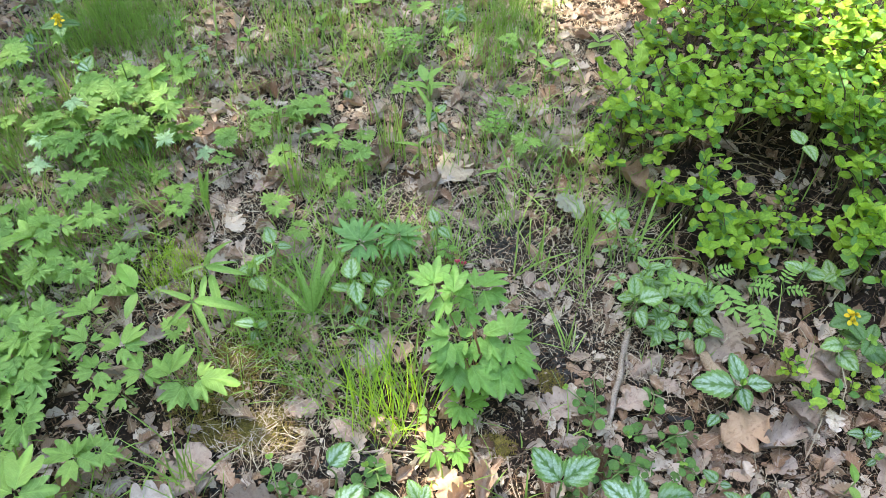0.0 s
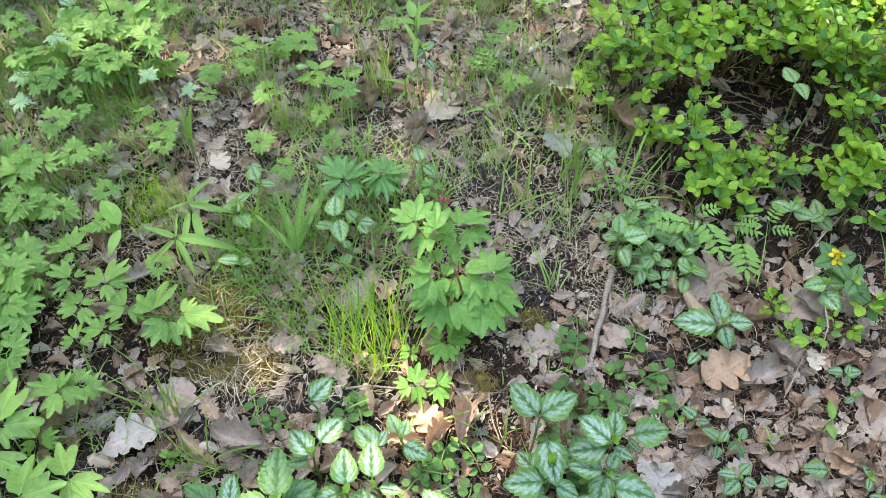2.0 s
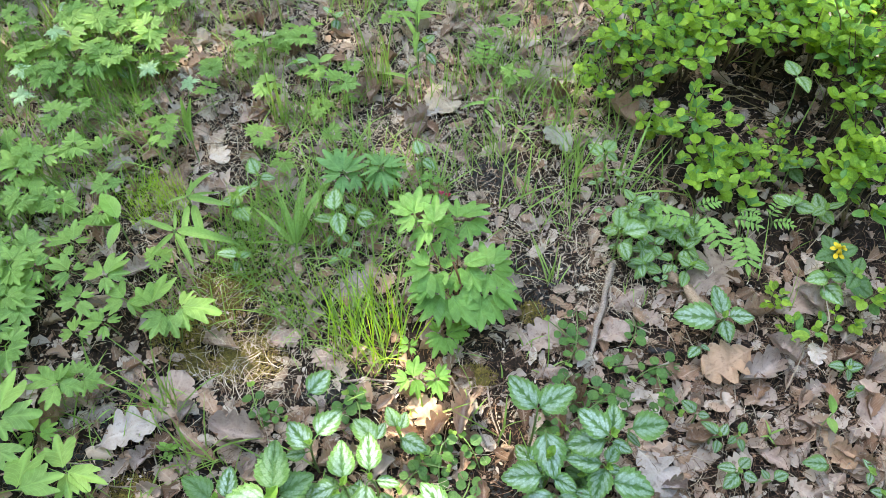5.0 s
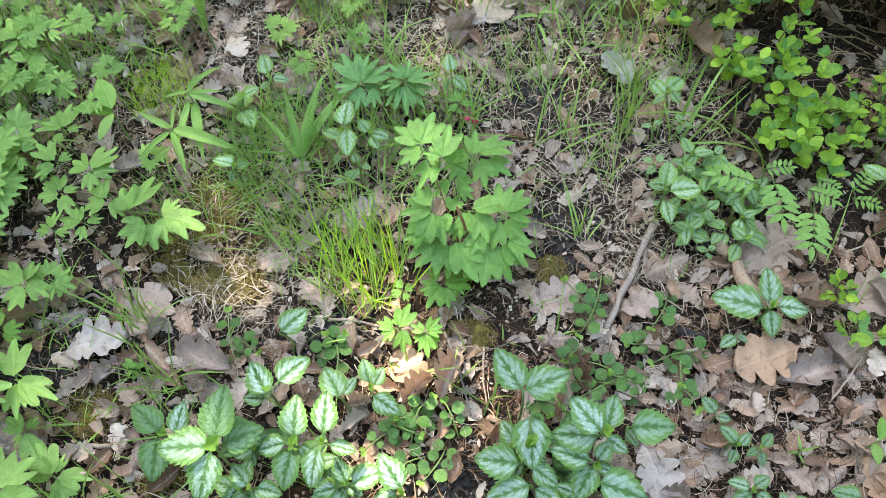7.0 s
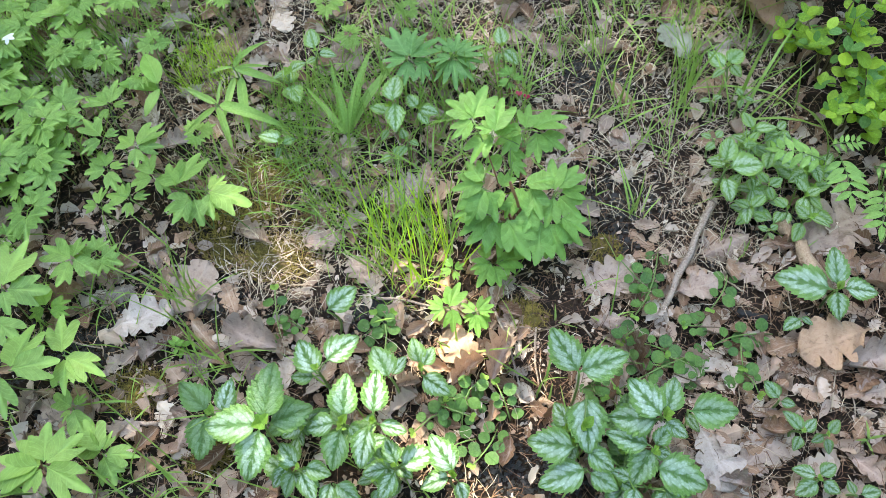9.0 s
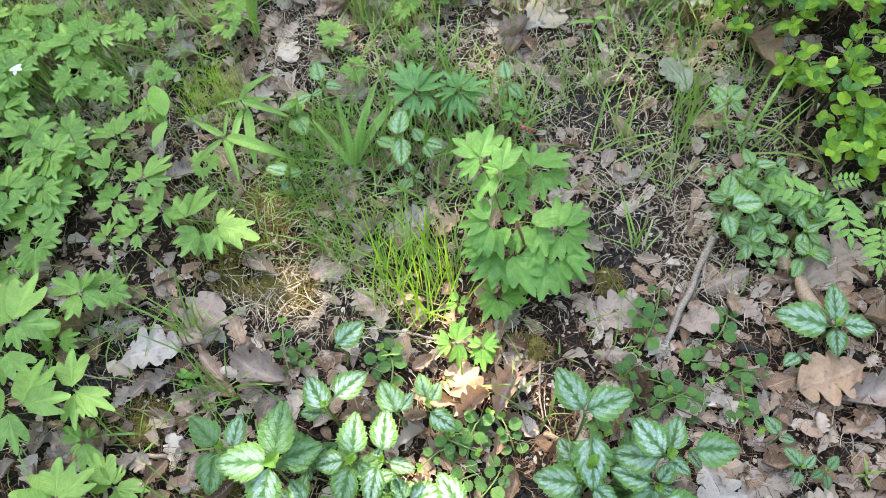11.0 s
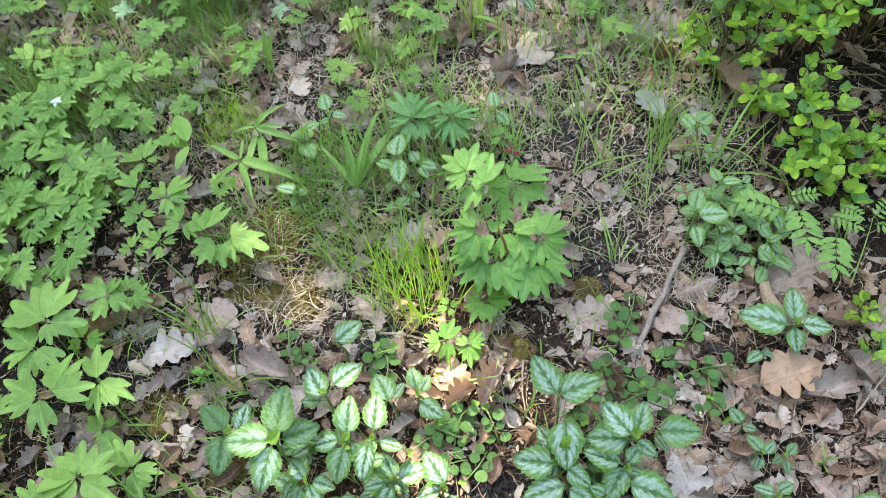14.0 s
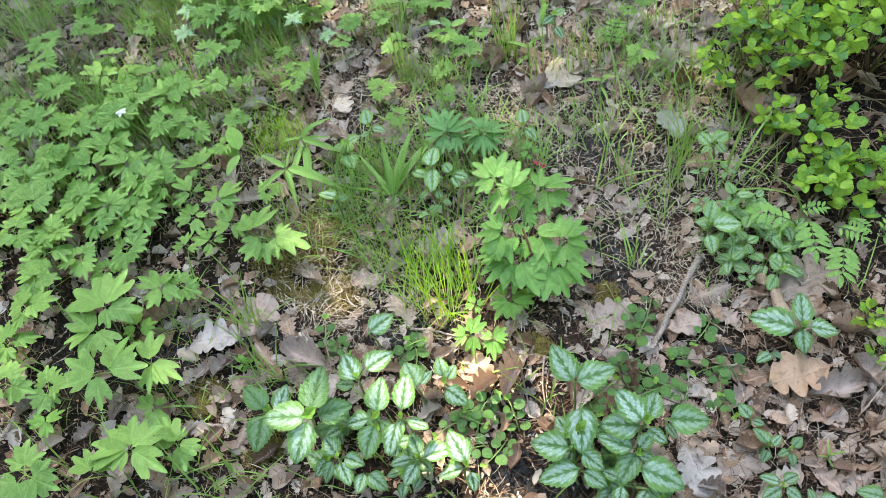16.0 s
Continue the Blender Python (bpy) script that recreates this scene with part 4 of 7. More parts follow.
def archangel_flower(x, y, h):
    ob = thing("archangel_flower_stalk", x, y, None, "yellow archangel flower head with hooded yellow petals", "wild flower")
    stalk(ob, (0, 0, -0.01), (0, 0, h), 0.0017, 0.0013, STEM_GREEN)
    for k in range(6):
        a = 60 * k + uni(-15, 15)
        bag = Bag()
        bag.put(petal_ball(0.0045, 0.55, 0.9, 1.3), aim((0, 0.006, 0.003), 90, 30))
        bag.put(lance_piece(0.42, 0.6, 0.9, -0.3, 0.5, rows=6, cols=4), aim((0, 0.005, -0.001), 90, -5, 0, 0.010))
        part("flower", bag.mesh("flower", YELLOW), ob, aim((0, 0, h + uni(-0.006, 0.006)), a, uni(0, 30)), "hooded yellow flower")
    for k in range(4):
        part("leaf", rng.choice(NETTLE_MESHES), ob, aim((0, 0, h - 0.012), 90 * k + 20, uni(-10, 20), 0, 0.042))
    return ob


def white_flower(x, y, h):
    ob = thing("white_anemone_flower", x, y, None, "single white anemone blossom on a thin stalk", "wild flower")
    stalk(ob, (0, 0, -0.01), (0, 0, h), 0.001, 0.0008, STEM_GREEN)
    for k in range(5):
        p = lance_piece(0.33, 0.6, 0.9, 0.2, 0.3, rows=6, cols=4)
        part("petal", make_mesh("petal", p[0], p[1], WHITE, p[2]), ob, aim((0, 0, h), 72 * k + uni(-15, 15), uni(-10, 20), 0, 0.0115), "white petal")
    return ob


def seed_head(x, y, h):
    ob = thing("anemone_seed_head", x, y, None, "round green anemone seed head on a curved stalk", "wild flower", "seed heads")
    stalk(ob, (0.03, 0.02, 0), (0, 0, h), 0.0009, 0.0007, STEM_GREEN, (0.0, 0.0, 0.03))
    bag = Bag()
    bag.put(petal_ball(0.0055, 1, 1, 1))
    for k in range(30):
        a, b = uni(0, 360), uni(-70, 70)
        d = Vector((math.cos(math.radians(a)) * math.cos(math.radians(b)), math.sin(math.radians(a)) * math.cos(math.radians(b)), math.sin(math.radians(b))))
        bag.put(tube([d * 0.005, d * 0.0075], [0.0009, 0.0003], 4))
    part("head", bag.mesh("head", BUD), ob, Matrix.Translation((0, 0, h)))
    return ob


# fallen oak leaves that stand out
dead_leaf_at(-0.442, 0.489, 29, 0.101, DEAD_MESHES[4], 0.018, 4, -8, material=PALE_LEAF, label="large pale, almost white dead oak leaf")
dead_leaf_at(-0.359, 0.529, 74, 0.100, DEAD_MESHES[8], 0.014, 2, 6, material=PINK_LEAF, label="large pale pinkish dead oak leaf")
dead_leaf_at(-0.276, 0.539, -16, 0.099, DEAD_MESHES[3], 0.02, 4, 0, material=GREY_LEAF, label="grey-brown lobed dead oak leaf")
dead_leaf_at(-0.254, 0.533, -58, 0.070, DEAD_MESHES[0], 0.012, 0, 0, material=PINK_LEAF)
dead_leaf_at(-0.241, 0.588, -126, 0.044, DEAD_MESHES[5], 0.012, 0, 0, material=PINK_LEAF)
dead_leaf_at(-0.137, 0.707, -162, 0.063, DEAD_MESHES[7], 0.014, 0, 0, material=PINK_LEAF)
dead_leaf_at(-0.519, 0.562, 19, 0.067, DEAD_MESHES[5], 0.01, 0, 0, material=PINK_LEAF)
dead_leaf_at(-0.448, 0.559, -150, 0.039, DEAD_MESHES[2], 0.01, 0, 0)
dead_leaf_at(-0.487, 0.799, 29, 0.060, DEAD_MESHES[1], 0.01, 0, 0, material=GREY_LEAF)
dead_leaf_at(-0.078, 0.635, 140, 0.057, DEAD_MESHES[4], 0.012, 0, 0, material=PINK_LEAF)
dead_leaf_at(-0.107, 0.768, 35, 0.091, DEAD_MESHES[7], 0.014, 0, 0, material=GREY_LEAF)
dead_leaf_at(-0.318, 0.532, 67, 0.041, DEAD_MESHES[9], 0.016, 0, 0, material=GREY_LEAF)
dead_leaf_at(-0.342, 0.506, -123, 0.059, DEAD_MESHES[3], 0.008, 0, 0, material=GREY_LEAF)
dead_leaf_at(-0.307, 0.471, -146, 0.034, DEAD_MESHES[1], 0.008, 0, 0)
dead_leaf_at(-0.445, 0.629, -28, 0.043, DEAD_MESHES[2], 0.008, 0, 0, material=GREY_LEAF)
dead_leaf_at(0.103, 0.526, 133, 0.080, DEAD_MESHES[4], 0.016, 6, 0, material=TAN_LEAF, label="sunlit flat dead oak leaf")
dead_leaf_at(0.123, 0.515, 78, 0.077, DEAD_MESHES[6], 0.02, 0, 0, material=PINK_LEAF, label="curled rolled-up dead leaf")
dead_leaf_at(0.612, 0.704, -148, 0.110, DEAD_MESHES[4], 0.02, 5, -4, material=TAN_LEAF, label="broad orange-tan dead oak leaf")
dead_leaf_at(0.509, 0.811, 37, 0.131, DEAD_MESHES[4], 0.012, 3, 0, material=PINK_LEAF)
dead_leaf_at(0.632, 0.724, -50, 0.062, DEAD_MESHES[9], 0.018, 0, 0, material=GREY_LEAF)
dead_leaf_at(0.654, 0.777, 29, 0.108, DEAD_MESHES[8], 0.012, 0, 0, material=PINK_LEAF)
dead_leaf_at(0.379, 0.770, 38, 0.083, DEAD_MESHES[2], 0.014, 0, 0, material=PINK_LEAF)
dead_leaf_at(0.419, 0.775, -32, 0.052, DEAD_MESHES[7], 0.01, 0, 0, material=PINK_LEAF)
dead_leaf_at(0.349, 0.706, 23, 0.060, DEAD_MESHES[8], 0.024, 8, 0, material=PINK_LEAF, label="curled pinkish dead leaf")
dead_leaf_at(0.372, 0.661, 120, 0.034, DEAD_MESHES[2], 0.012, 0, 0, material=TAN_LEAF)
dead_leaf_at(0.217, 0.681, 38, 0.086, DEAD_MESHES[8], 0.01, 3, 0, material=PINK_LEAF)
dead_leaf_at(0.134, 0.682, -38, 0.039, DEAD_MESHES[2], 0.01, 0, 0)
dead_leaf_at(0.106, 0.641, -17, 0.042, DEAD_MESHES[3], 0.008, 0, 0)
dead_leaf_at(0.401, 0.525, -59, 0.091, DEAD_MESHES[4], 0.014, 3, 0, material=PALE_LEAF, label="large pale, almost white dead oak leaf")
dead_leaf_at(0.451, 0.470, 48, 0.097, DEAD_MESHES[7], 0.008, 0, 0, material=GREY_LEAF)
dead_leaf_at(0.584, 0.526, -31, 0.056, DEAD_MESHES[1], 0.012, 0, 0, material=PINK_LEAF)
dead_leaf_at(0.694, 0.570, -68, 0.081, DEAD_MESHES[0], 0.014, 4, 0, material=TAN_LEAF, label="orange-tan lobed dead oak leaf")
dead_leaf_at(0.649, 0.507, 56, 0.042, DEAD_MESHES[5], 0.01, 0, 0, material=PINK_LEAF)
dead_leaf_at(0.779, 0.650, -79, 0.096, DEAD_MESHES[8], 0.014, 0, 0, material=PINK_LEAF)
dead_leaf_at(0.656, 0.457, 31, 0.074, DEAD_MESHES[2], 0.012, 0, 0, material=PINK_LEAF)
dead_leaf_at(0.570, 0.642, 28, 0.093, DEAD_MESHES[3], 0.01, 0, 0, material=GREY_LEAF)
dead_leaf_at(0.761, 0.722, 37, 0.078, DEAD_MESHES[5], 0.01, 0, 0, material=GREY_LEAF)
dead_leaf_at(0.675, 0.609, 43, 0.051, DEAD_MESHES[1], 0.01, 0, 0, material=GREY_LEAF)
dead_leaf_at(0.737, 0.510, 146, 0.043, DEAD_MESHES[3], 0.01, 0, 0, material=TAN_LEAF)
dead_leaf_at(0.588, 0.606, 24, 0.051, DEAD_MESHES[8], 0.012, 0, 0, material=PINK_LEAF)
dead_leaf_at(0.234, 0.639, 12, 0.057, DEAD_MESHES[5], 0.01, 0, 0, material=PINK_LEAF)
dead_leaf_at(0.771, 0.859, -62, 0.078, DEAD_MESHES[7], 0.01, 0, 0, material=GREY_LEAF)
dead_leaf_at(0.467, 1.159, 137, 0.099, DEAD_MESHES[3], 0.02, 6, 0, material=TAN_LEAF, label="brown star-shaped dead oak leaf")
dead_leaf_at(0.326, 1.098, 132, 0.078, DEAD_MESHES[8], 0.03, 6, 0, material=GREENISH_LEAF, label="pale greenish-white dead leaf")
dead_leaf_at(0.207, 1.053, -41, 0.053, DEAD_MESHES[5], 0.012, 0, 0, material=TAN_LEAF)
dead_leaf_at(0.217, 0.950, -28, 0.041, DEAD_MESHES[7], 0.012, 0, 0, material=GREY_LEAF)
dead_leaf_at(0.374, 1.212, 55, 0.033, DEAD_MESHES[2], 0.012, 0, 0, material=PALE_LEAF)
dead_leaf_at(0.313, 1.394, 52, 0.073, DEAD_MESHES[1], 0.012, 0, 0, material=PINK_LEAF)
dead_leaf_at(0.284, 1.296, 35, 0.075, DEAD_MESHES[8], 0.014, 0, 0, material=PALE_LEAF)
dead_leaf_at(0.332, 1.052, 26, 0.067, DEAD_MESHES[0], 0.012, 0, 0, material=TAN_LEAF)
dead_leaf_at(0.332, 1.116, 48, 0.038, DEAD_MESHES[9], 0.012, 0, 0, material=PINK_LEAF)
dead_leaf_at(0.363, 1.147, 39, 0.041, DEAD_MESHES[2], 0.01, 0, 0, material=PALE_LEAF)
dead_leaf_at(0.047, 1.305, -64, 0.107, DEAD_MESHES[8], 0.014, 3, 0, material=BUFF_LEAF, label="large pale dead leaf with a folded edge")
dead_leaf_at(0.081, 1.175, 24, 0.054, DEAD_MESHES[5], 0.01, 0, 0, material=TAN_LEAF)
dead_leaf_at(0.087, 1.106, -35, 0.047, DEAD_MESHES[1], 0.01, 0, 0, material=PINK_LEAF)
dead_leaf_at(0.167, 1.417, 38, 0.041, DEAD_MESHES[2], 0.01, 0, 0, material=PALE_LEAF)
dead_leaf_at(0.228, 1.396, 56, 0.059, DEAD_MESHES[4], 0.012, 0, 0, material=PALE_LEAF)
dead_leaf_at(0.183, 1.327, 48, 0.047, DEAD_MESHES[5], 0.01, 0, 0, material=PINK_LEAF)
dead_leaf_at(0.117, 1.438, 49, 0.050, DEAD_MESHES[8], 0.01, 0, 0, material=PINK_LEAF)
dead_leaf_at(-0.341, 1.165, 35, 0.070, DEAD_MESHES[0], 0.014, 0, 0, material=PINK_LEAF)
dead_leaf_at(-0.263, 1.065, -41, 0.082, DEAD_MESHES[8], 0.012, 0, 0, material=PINK_LEAF)
dead_leaf_at(-0.301, 1.117, -16, 0.061, DEAD_MESHES[1], 0.012, 0, 0, material=GREY_LEAF)
dead_leaf_at(-0.371, 1.035, -31, 0.057, DEAD_MESHES[2], 0.01, 0, 0, material=PINK_LEAF)
dead_leaf_at(-0.567, 1.030, 22, 0.057, DEAD_MESHES[3], 0.016, 4, 0, material=PALE_LEAF, label="pale star-shaped dead leaf")
dead_leaf_at(-0.644, 1.214, -37, 0.102, DEAD_MESHES[5], 0.012, 0, 0, material=PINK_LEAF)
dead_leaf_at(-0.646, 1.243, -27, 0.033, DEAD_MESHES[6], 0.016, 0, 0, material=GREY_LEAF)
dead_leaf_at(-0.456, 1.373, 66, 0.046, DEAD_MESHES[1], 0.012, 0, 0, material=PALE_LEAF)
dead_leaf_at(-0.165, 1.210, -44, 0.064, DEAD_MESHES[2], 0.012, 0, 0, material=PINK_LEAF)
dead_leaf_at(-0.221, 1.377, 65, 0.047, DEAD_MESHES[9], 0.014, 0, 0, material=PINK_LEAF)
dead_leaf_at(0.027, 1.203, 41, 0.063, DEAD_MESHES[4], 0.012, 0, 0, material=PALE_LEAF)
dead_leaf_at(-0.394, 1.196, -13, 0.041, DEAD_MESHES[1], 0.012, 0, 0, material=PINK_LEAF)
dead_leaf_at(-0.361, 0.946, -19, 0.036, DEAD_MESHES[9], 0.012, 0, 0, material=GREY_LEAF)
dead_leaf_at(-0.494, 0.911, 39, 0.049, DEAD_MESHES[2], 0.01, 0, 0, material=PALE_LEAF)
dead_leaf_at(-0.405, 1.135, -29, 0.057, DEAD_MESHES[5], 0.01, 0, 0, material=PALE_LEAF)
dead_leaf_at(-1.036, 0.823, 67, 0.063, DEAD_MESHES[4], 0.012, 0, 0, material=PALE_LEAF, label="pale dead oak leaf")
dead_leaf_at(-1.307, 1.232, 24, 0.080, DEAD_MESHES[8], 0.012, 0, 0, material=PINK_LEAF)
dead_leaf_at(-0.946, 0.983, 40, 0.056, DEAD_MESHES[2], 0.01, 0, 0, material=PINK_LEAF)
dead_leaf_at(-1.064, 1.007, -14, 0.055, DEAD_MESHES[9], 0.01, 0, 0, material=GREY_LEAF)
dead_leaf_at(-0.707, 0.812, 43, 0.056, DEAD_MESHES[7], 0.008, 0, 0, material=PALE_LEAF)
dead_leaf_at(-0.643, 0.707, 30, 0.030, DEAD_MESHES[2], 0.01, 0, 0, material=TAN_LEAF)
dead_leaf_at(-0.495, 0.375, -20, 0.049, DEAD_MESHES[8], 0.012, 0, 0, material=PINK_LEAF)
dead_leaf_at(-0.667, 0.302, 61, 0.037, DEAD_MESHES[9], 0.014, 0, 0, material=GREY_LEAF)
dead_leaf_at(-0.452, 0.330, 80, 0.074, DEAD_MESHES[0], 0.01, 0, 0, material=TAN_LEAF)
dead_leaf_at(-0.275, 0.341, 93, 0.052, DEAD_MESHES[2], 0.01, 0, 0, material=PINK_LEAF)
dead_leaf_at(-0.320, 0.291, 56, 0.047, DEAD_MESHES[1], 0.01, 0, 0, material=TAN_LEAF)
dead_leaf_at(-0.552, 0.285, 61, 0.046, DEAD_MESHES[3], 0.01, 0, 0, material=GREY_LEAF)
dead_leaf_at(-0.453, 0.226, 84, 0.066, DEAD_MESHES[4], 0.01, 0, 0, material=GREY_LEAF)
dead_leaf_at(-0.679, 0.261, 91, 0.048, DEAD_MESHES[5], 0.01, 0, 0, material=GREY_LEAF)
dead_leaf_at(-0.483, 0.535, 32, 0.059, DEAD_MESHES[2], 0.01, 0, 0, material=GREY_LEAF)
dead_leaf_at(-0.308, 0.400, -22, 0.035, DEAD_MESHES[9], 0.012, 0, 0, material=PINK_LEAF)
dead_leaf_at(-0.423, 0.421, 71, 0.042, DEAD_MESHES[7], 0.01, 0, 0, material=GREY_LEAF)

# fallen twigs and charcoal
stick([(0.385, 0.856, 0.02), (0.371, 0.799, 0.023), (0.354, 0.738, 0.023), (0.335, 0.675, 0.018)], 0.006, 0.0042, WOOD, label="weathered grey broken twig")
stick([(0.486, 0.846, 0.026), (0.518, 0.799, 0.03), (0.552, 0.746, 0.028)], 0.011, 0.009, WOOD_BROWN, name="stick", label="thick peeled light brown stick")
stick([(0.439, 0.699, 0.008), (0.461, 0.696, 0.008), (0.479, 0.699, 0.008)], 0.006, 0.005, CHAR, name="charcoal_piece", label="black piece of charred wood", category="charcoal")
stick([(0.380, 0.756, 0.008), (0.414, 0.746, 0.008), (0.443, 0.731, 0.008)], 0.0016, 0.0012, STRAW)
stick([(0.190, 0.518, 0.008), (0.217, 0.510, 0.008), (0.243, 0.506, 0.008)], 0.005, 0.0038, WOOD_BROWN)
stick([(-0.067, 0.618, 0.008), (-0.027, 0.623, 0.008), (0.020, 0.619, 0.008), (0.051, 0.619, 0.008)], 0.0025, 0.0018, WOOD)
stick([(0.048, 0.626, 0.008), (0.063, 0.623, 0.008), (0.089, 0.614, 0.008)], 0.006, 0.004, WOOD)
stick([(0.747, 0.893, 0.03), (0.738, 0.810, 0.05), (0.738, 0.749, 0.04), (0.719, 0.692, 0.01)], 0.0011, 0.0009, STRAW, label="long dry bent grass stalk")
stick([(0.692, 0.700, 0.02), (0.673, 0.665, 0.02), (0.651, 0.628, 0.01)], 0.0012, 0.0009, STRAW, label="long dry bent grass stalk")
stick([(0.245, 0.580, 0.008), (0.250, 0.548, 0.008)], 0.0035, 0.003, WOOD)
stick([(0.168, 0.617, 0.008), (0.175, 0.571, 0.008), (0.190, 0.527, 0.008)], 0.0016, 0.0012, WOOD)
stick([(0.109, 0.623, 0.02), (0.141, 0.571, 0.02), (0.169, 0.513, 0.01)], 0.0018, 0.0012, WOOD)
stick([(0.594, 0.717, 0.008), (0.572, 0.653, 0.008), (0.567, 0.580, 0.008)], 0.001, 0.0008, STRAW)
stick([(-0.521, 0.564, 0.008), (-0.505, 0.574, 0.008), (-0.483, 0.605, 0.008)], 0.0045, 0.004, WOOD_BROWN)
stick([(-0.454, 0.580, 0.008), (-0.436, 0.592, 0.008), (-0.405, 0.583, 0.008)], 0.0025, 0.002, WOOD)
stick([(-0.609, 1.060, 0.008), (-0.603, 1.079, 0.008), (-0.597, 1.099, 0.008)], 0.002, 0.0015, WOOD)
stick([(-0.274, 1.162, 0.03), (-0.275, 1.131, 0.02), (-0.282, 1.096, 0.01)], 0.0012, 0.001, STRAW)
stick([(-0.383, 0.362, 0.008), (-0.353, 0.372, 0.008), (-0.319, 0.376, 0.008)], 0.004, 0.003, WOOD)
stick([(-0.523, 0.471, 0.01), (-0.476, 0.462, 0.012), (-0.440, 0.464, 0.01)], 0.0016, 0.001, WOOD)
stick([(0.284, 0.578, 0.008), (0.282, 0.538, 0.008)], 0.0028, 0.0024, WOOD)
stick([(0.558, 1.255, 0.06), (0.649, 1.243, 0.05), (0.735, 1.224, 0.03)], 0.0014, 0.0008, TWIG, label="thin dead branch under the bilberries")
stick([(0.596, 1.236, 0.05), (0.673, 1.249, 0.05), (0.728, 1.245, 0.04)], 0.0014, 0.0008, TWIG, label="thin dead branch under the bilberries")
stick([(0.617, 1.263, 0.07), (0.678, 1.250, 0.06), (0.747, 1.245, 0.03)], 0.0014, 0.0008, TWIG, label="thin dead branch under the bilberries")
stick([(0.838, 1.005, 0.06), (0.796, 0.967, 0.04), (0.744, 0.912, 0.02)], 0.0012, 0.0008, STRAW, label="long dry bent grass stalk")
stick([(0.676, 0.873, 0.008), (0.706, 0.892, 0.008), (0.713, 0.859, 0.008)], 0.0014, 0.001, STRAW)
stick([(0.483, 0.639, 0.008), (0.462, 0.618, 0.008), (0.442, 0.601, 0.008)], 0.003, 0.002, WOOD)
stick([(0.618, 0.559, 0.008), (0.656, 0.570, 0.008), (0.669, 0.577, 0.008)], 0.0016, 0.001, WOOD)

for k in range(60):
    x, y, a, r = uni(0.58, 0.86), uni(1.13, 1.34), math.radians(uni(-40, 40) + (180 if k % 2 else 0)), uni(0.03, 0.09)
    stick([(x, y, uni(0.006, 0.05)), (x + 0.5 * r * math.cos(a), y + 0.5 * r * math.sin(a), uni(0.02, 0.05)), (x + r * math.cos(a), y + r * math.sin(a), uni(0.006, 0.04))], uni(0.0007, 0.0013), 0.0006, TWIG if k % 3 else WOOD_BROWN, label="thin dead branch under the bilberries")

# wood anemones
anemone(-0.700, 0.463, 0.09, 0.050, 40)
anemone(-0.542, 0.204, 0.1, 0.058, 0)
anemone(-0.607, 0.350, 0.06, 0.036, 20)
anemone(-0.588, 0.298, 0.05, 0.034, 60, meshes=LEMON_MESHES)
anemone(-0.670, 0.333, 0.08, 0.042, 0)
anemone(-0.713, 0.515, 0.09, 0.045, 30)
anemone(-0.702, 0.401, 0.08, 0.043, 30)
anemone(-0.723, 0.570, 0.09, 0.046, 30)
anemone(-0.841, 0.775, 0.1, 0.043, 30)
anemone(-0.851, 0.707, 0.1, 0.043, 10)
anemone(-0.905, 0.724, 0.1, 0.038, 50)
anemone(-0.811, 0.656, 0.1, 0.042, 40)
anemone(-0.800, 0.593, 0.1, 0.043, 90)
anemone(-0.733, 0.611, 0.1, 0.040, 0)
anemone(-0.753, 0.951, 0.09, 0.032, 20)
anemone(-0.664, 1.113, 0.09, 0.031, 10)
anemone(-0.663, 1.193, 0.07, 0.024, 30)
anemone(-0.527, 0.958, 0.08, 0.026, 0)
anemone(-0.628, 1.143, 0.08, 0.026, 60)
anemone(-0.664, 0.898, 0.09, 0.032, 30)
anemone(-0.629, 0.923, 0.08, 0.029, 60)
anemone(-0.876, 0.654, 0.09, 0.036, 0)
anemone(-0.412, 0.822, 0.05, 0.026, 30)
anemone(-0.507, 0.875, 0.1, 0.025, 0)
anemone(-0.507, 1.147, 0.07, 0.023, 10)
anemone(-0.702, 1.221, 0.09, 0.030, 40)
anemone(-0.622, 1.284, 0.1, 0.030, 0)
anemone(-0.519, 1.310, 0.1, 0.036, 60)
anemone(-0.577, 1.352, 0.09, 0.028, 20)
anemone(-0.785, 1.270, 0.09, 0.031, 70)
anemone(-0.803, 1.356, 0.09, 0.031, 10)
anemone(-0.726, 1.212, 0.08, 0.026, 30)
anemone(-0.804, 1.530, 0.1, 0.029, 0)
anemone(-0.824, 1.373, 0.1, 0.033, 40)
anemone(-0.526, 1.328, 0.11, 0.033, 30)
anemone(-0.607, 1.272, 0.1, 0.028, 0)
anemone(-0.569, 1.260, 0.1, 0.025, 50)
anemone(-0.697, 1.222, 0.09, 0.027, 20)
anemone(-0.534, 1.305, 0.1, 0.025, 80)
anemone(-0.762, 1.284, 0.09, 0.028, 10)
anemone(-0.841, 1.273, 0.09, 0.025, 60)
anemone(-0.700, 1.291, 0.13, 0.028, 0, leaves=4, meshes=PALE_MESHES, name="corydalis", label="pale blue-green corydalis with finely cut leaves", group="corydalis plants")
anemone(-0.768, 1.226, 0.08, 0.024, 30, leaves=4, meshes=PALE_MESHES, name="corydalis", label="pale blue-green corydalis with finely cut leaves", group="corydalis plants")
anemone(-0.754, 1.170, 0.07, 0.027, 0, leaves=4, meshes=PALE_MESHES, name="corydalis", label="pale blue-green corydalis with finely cut leaves", group="corydalis plants")
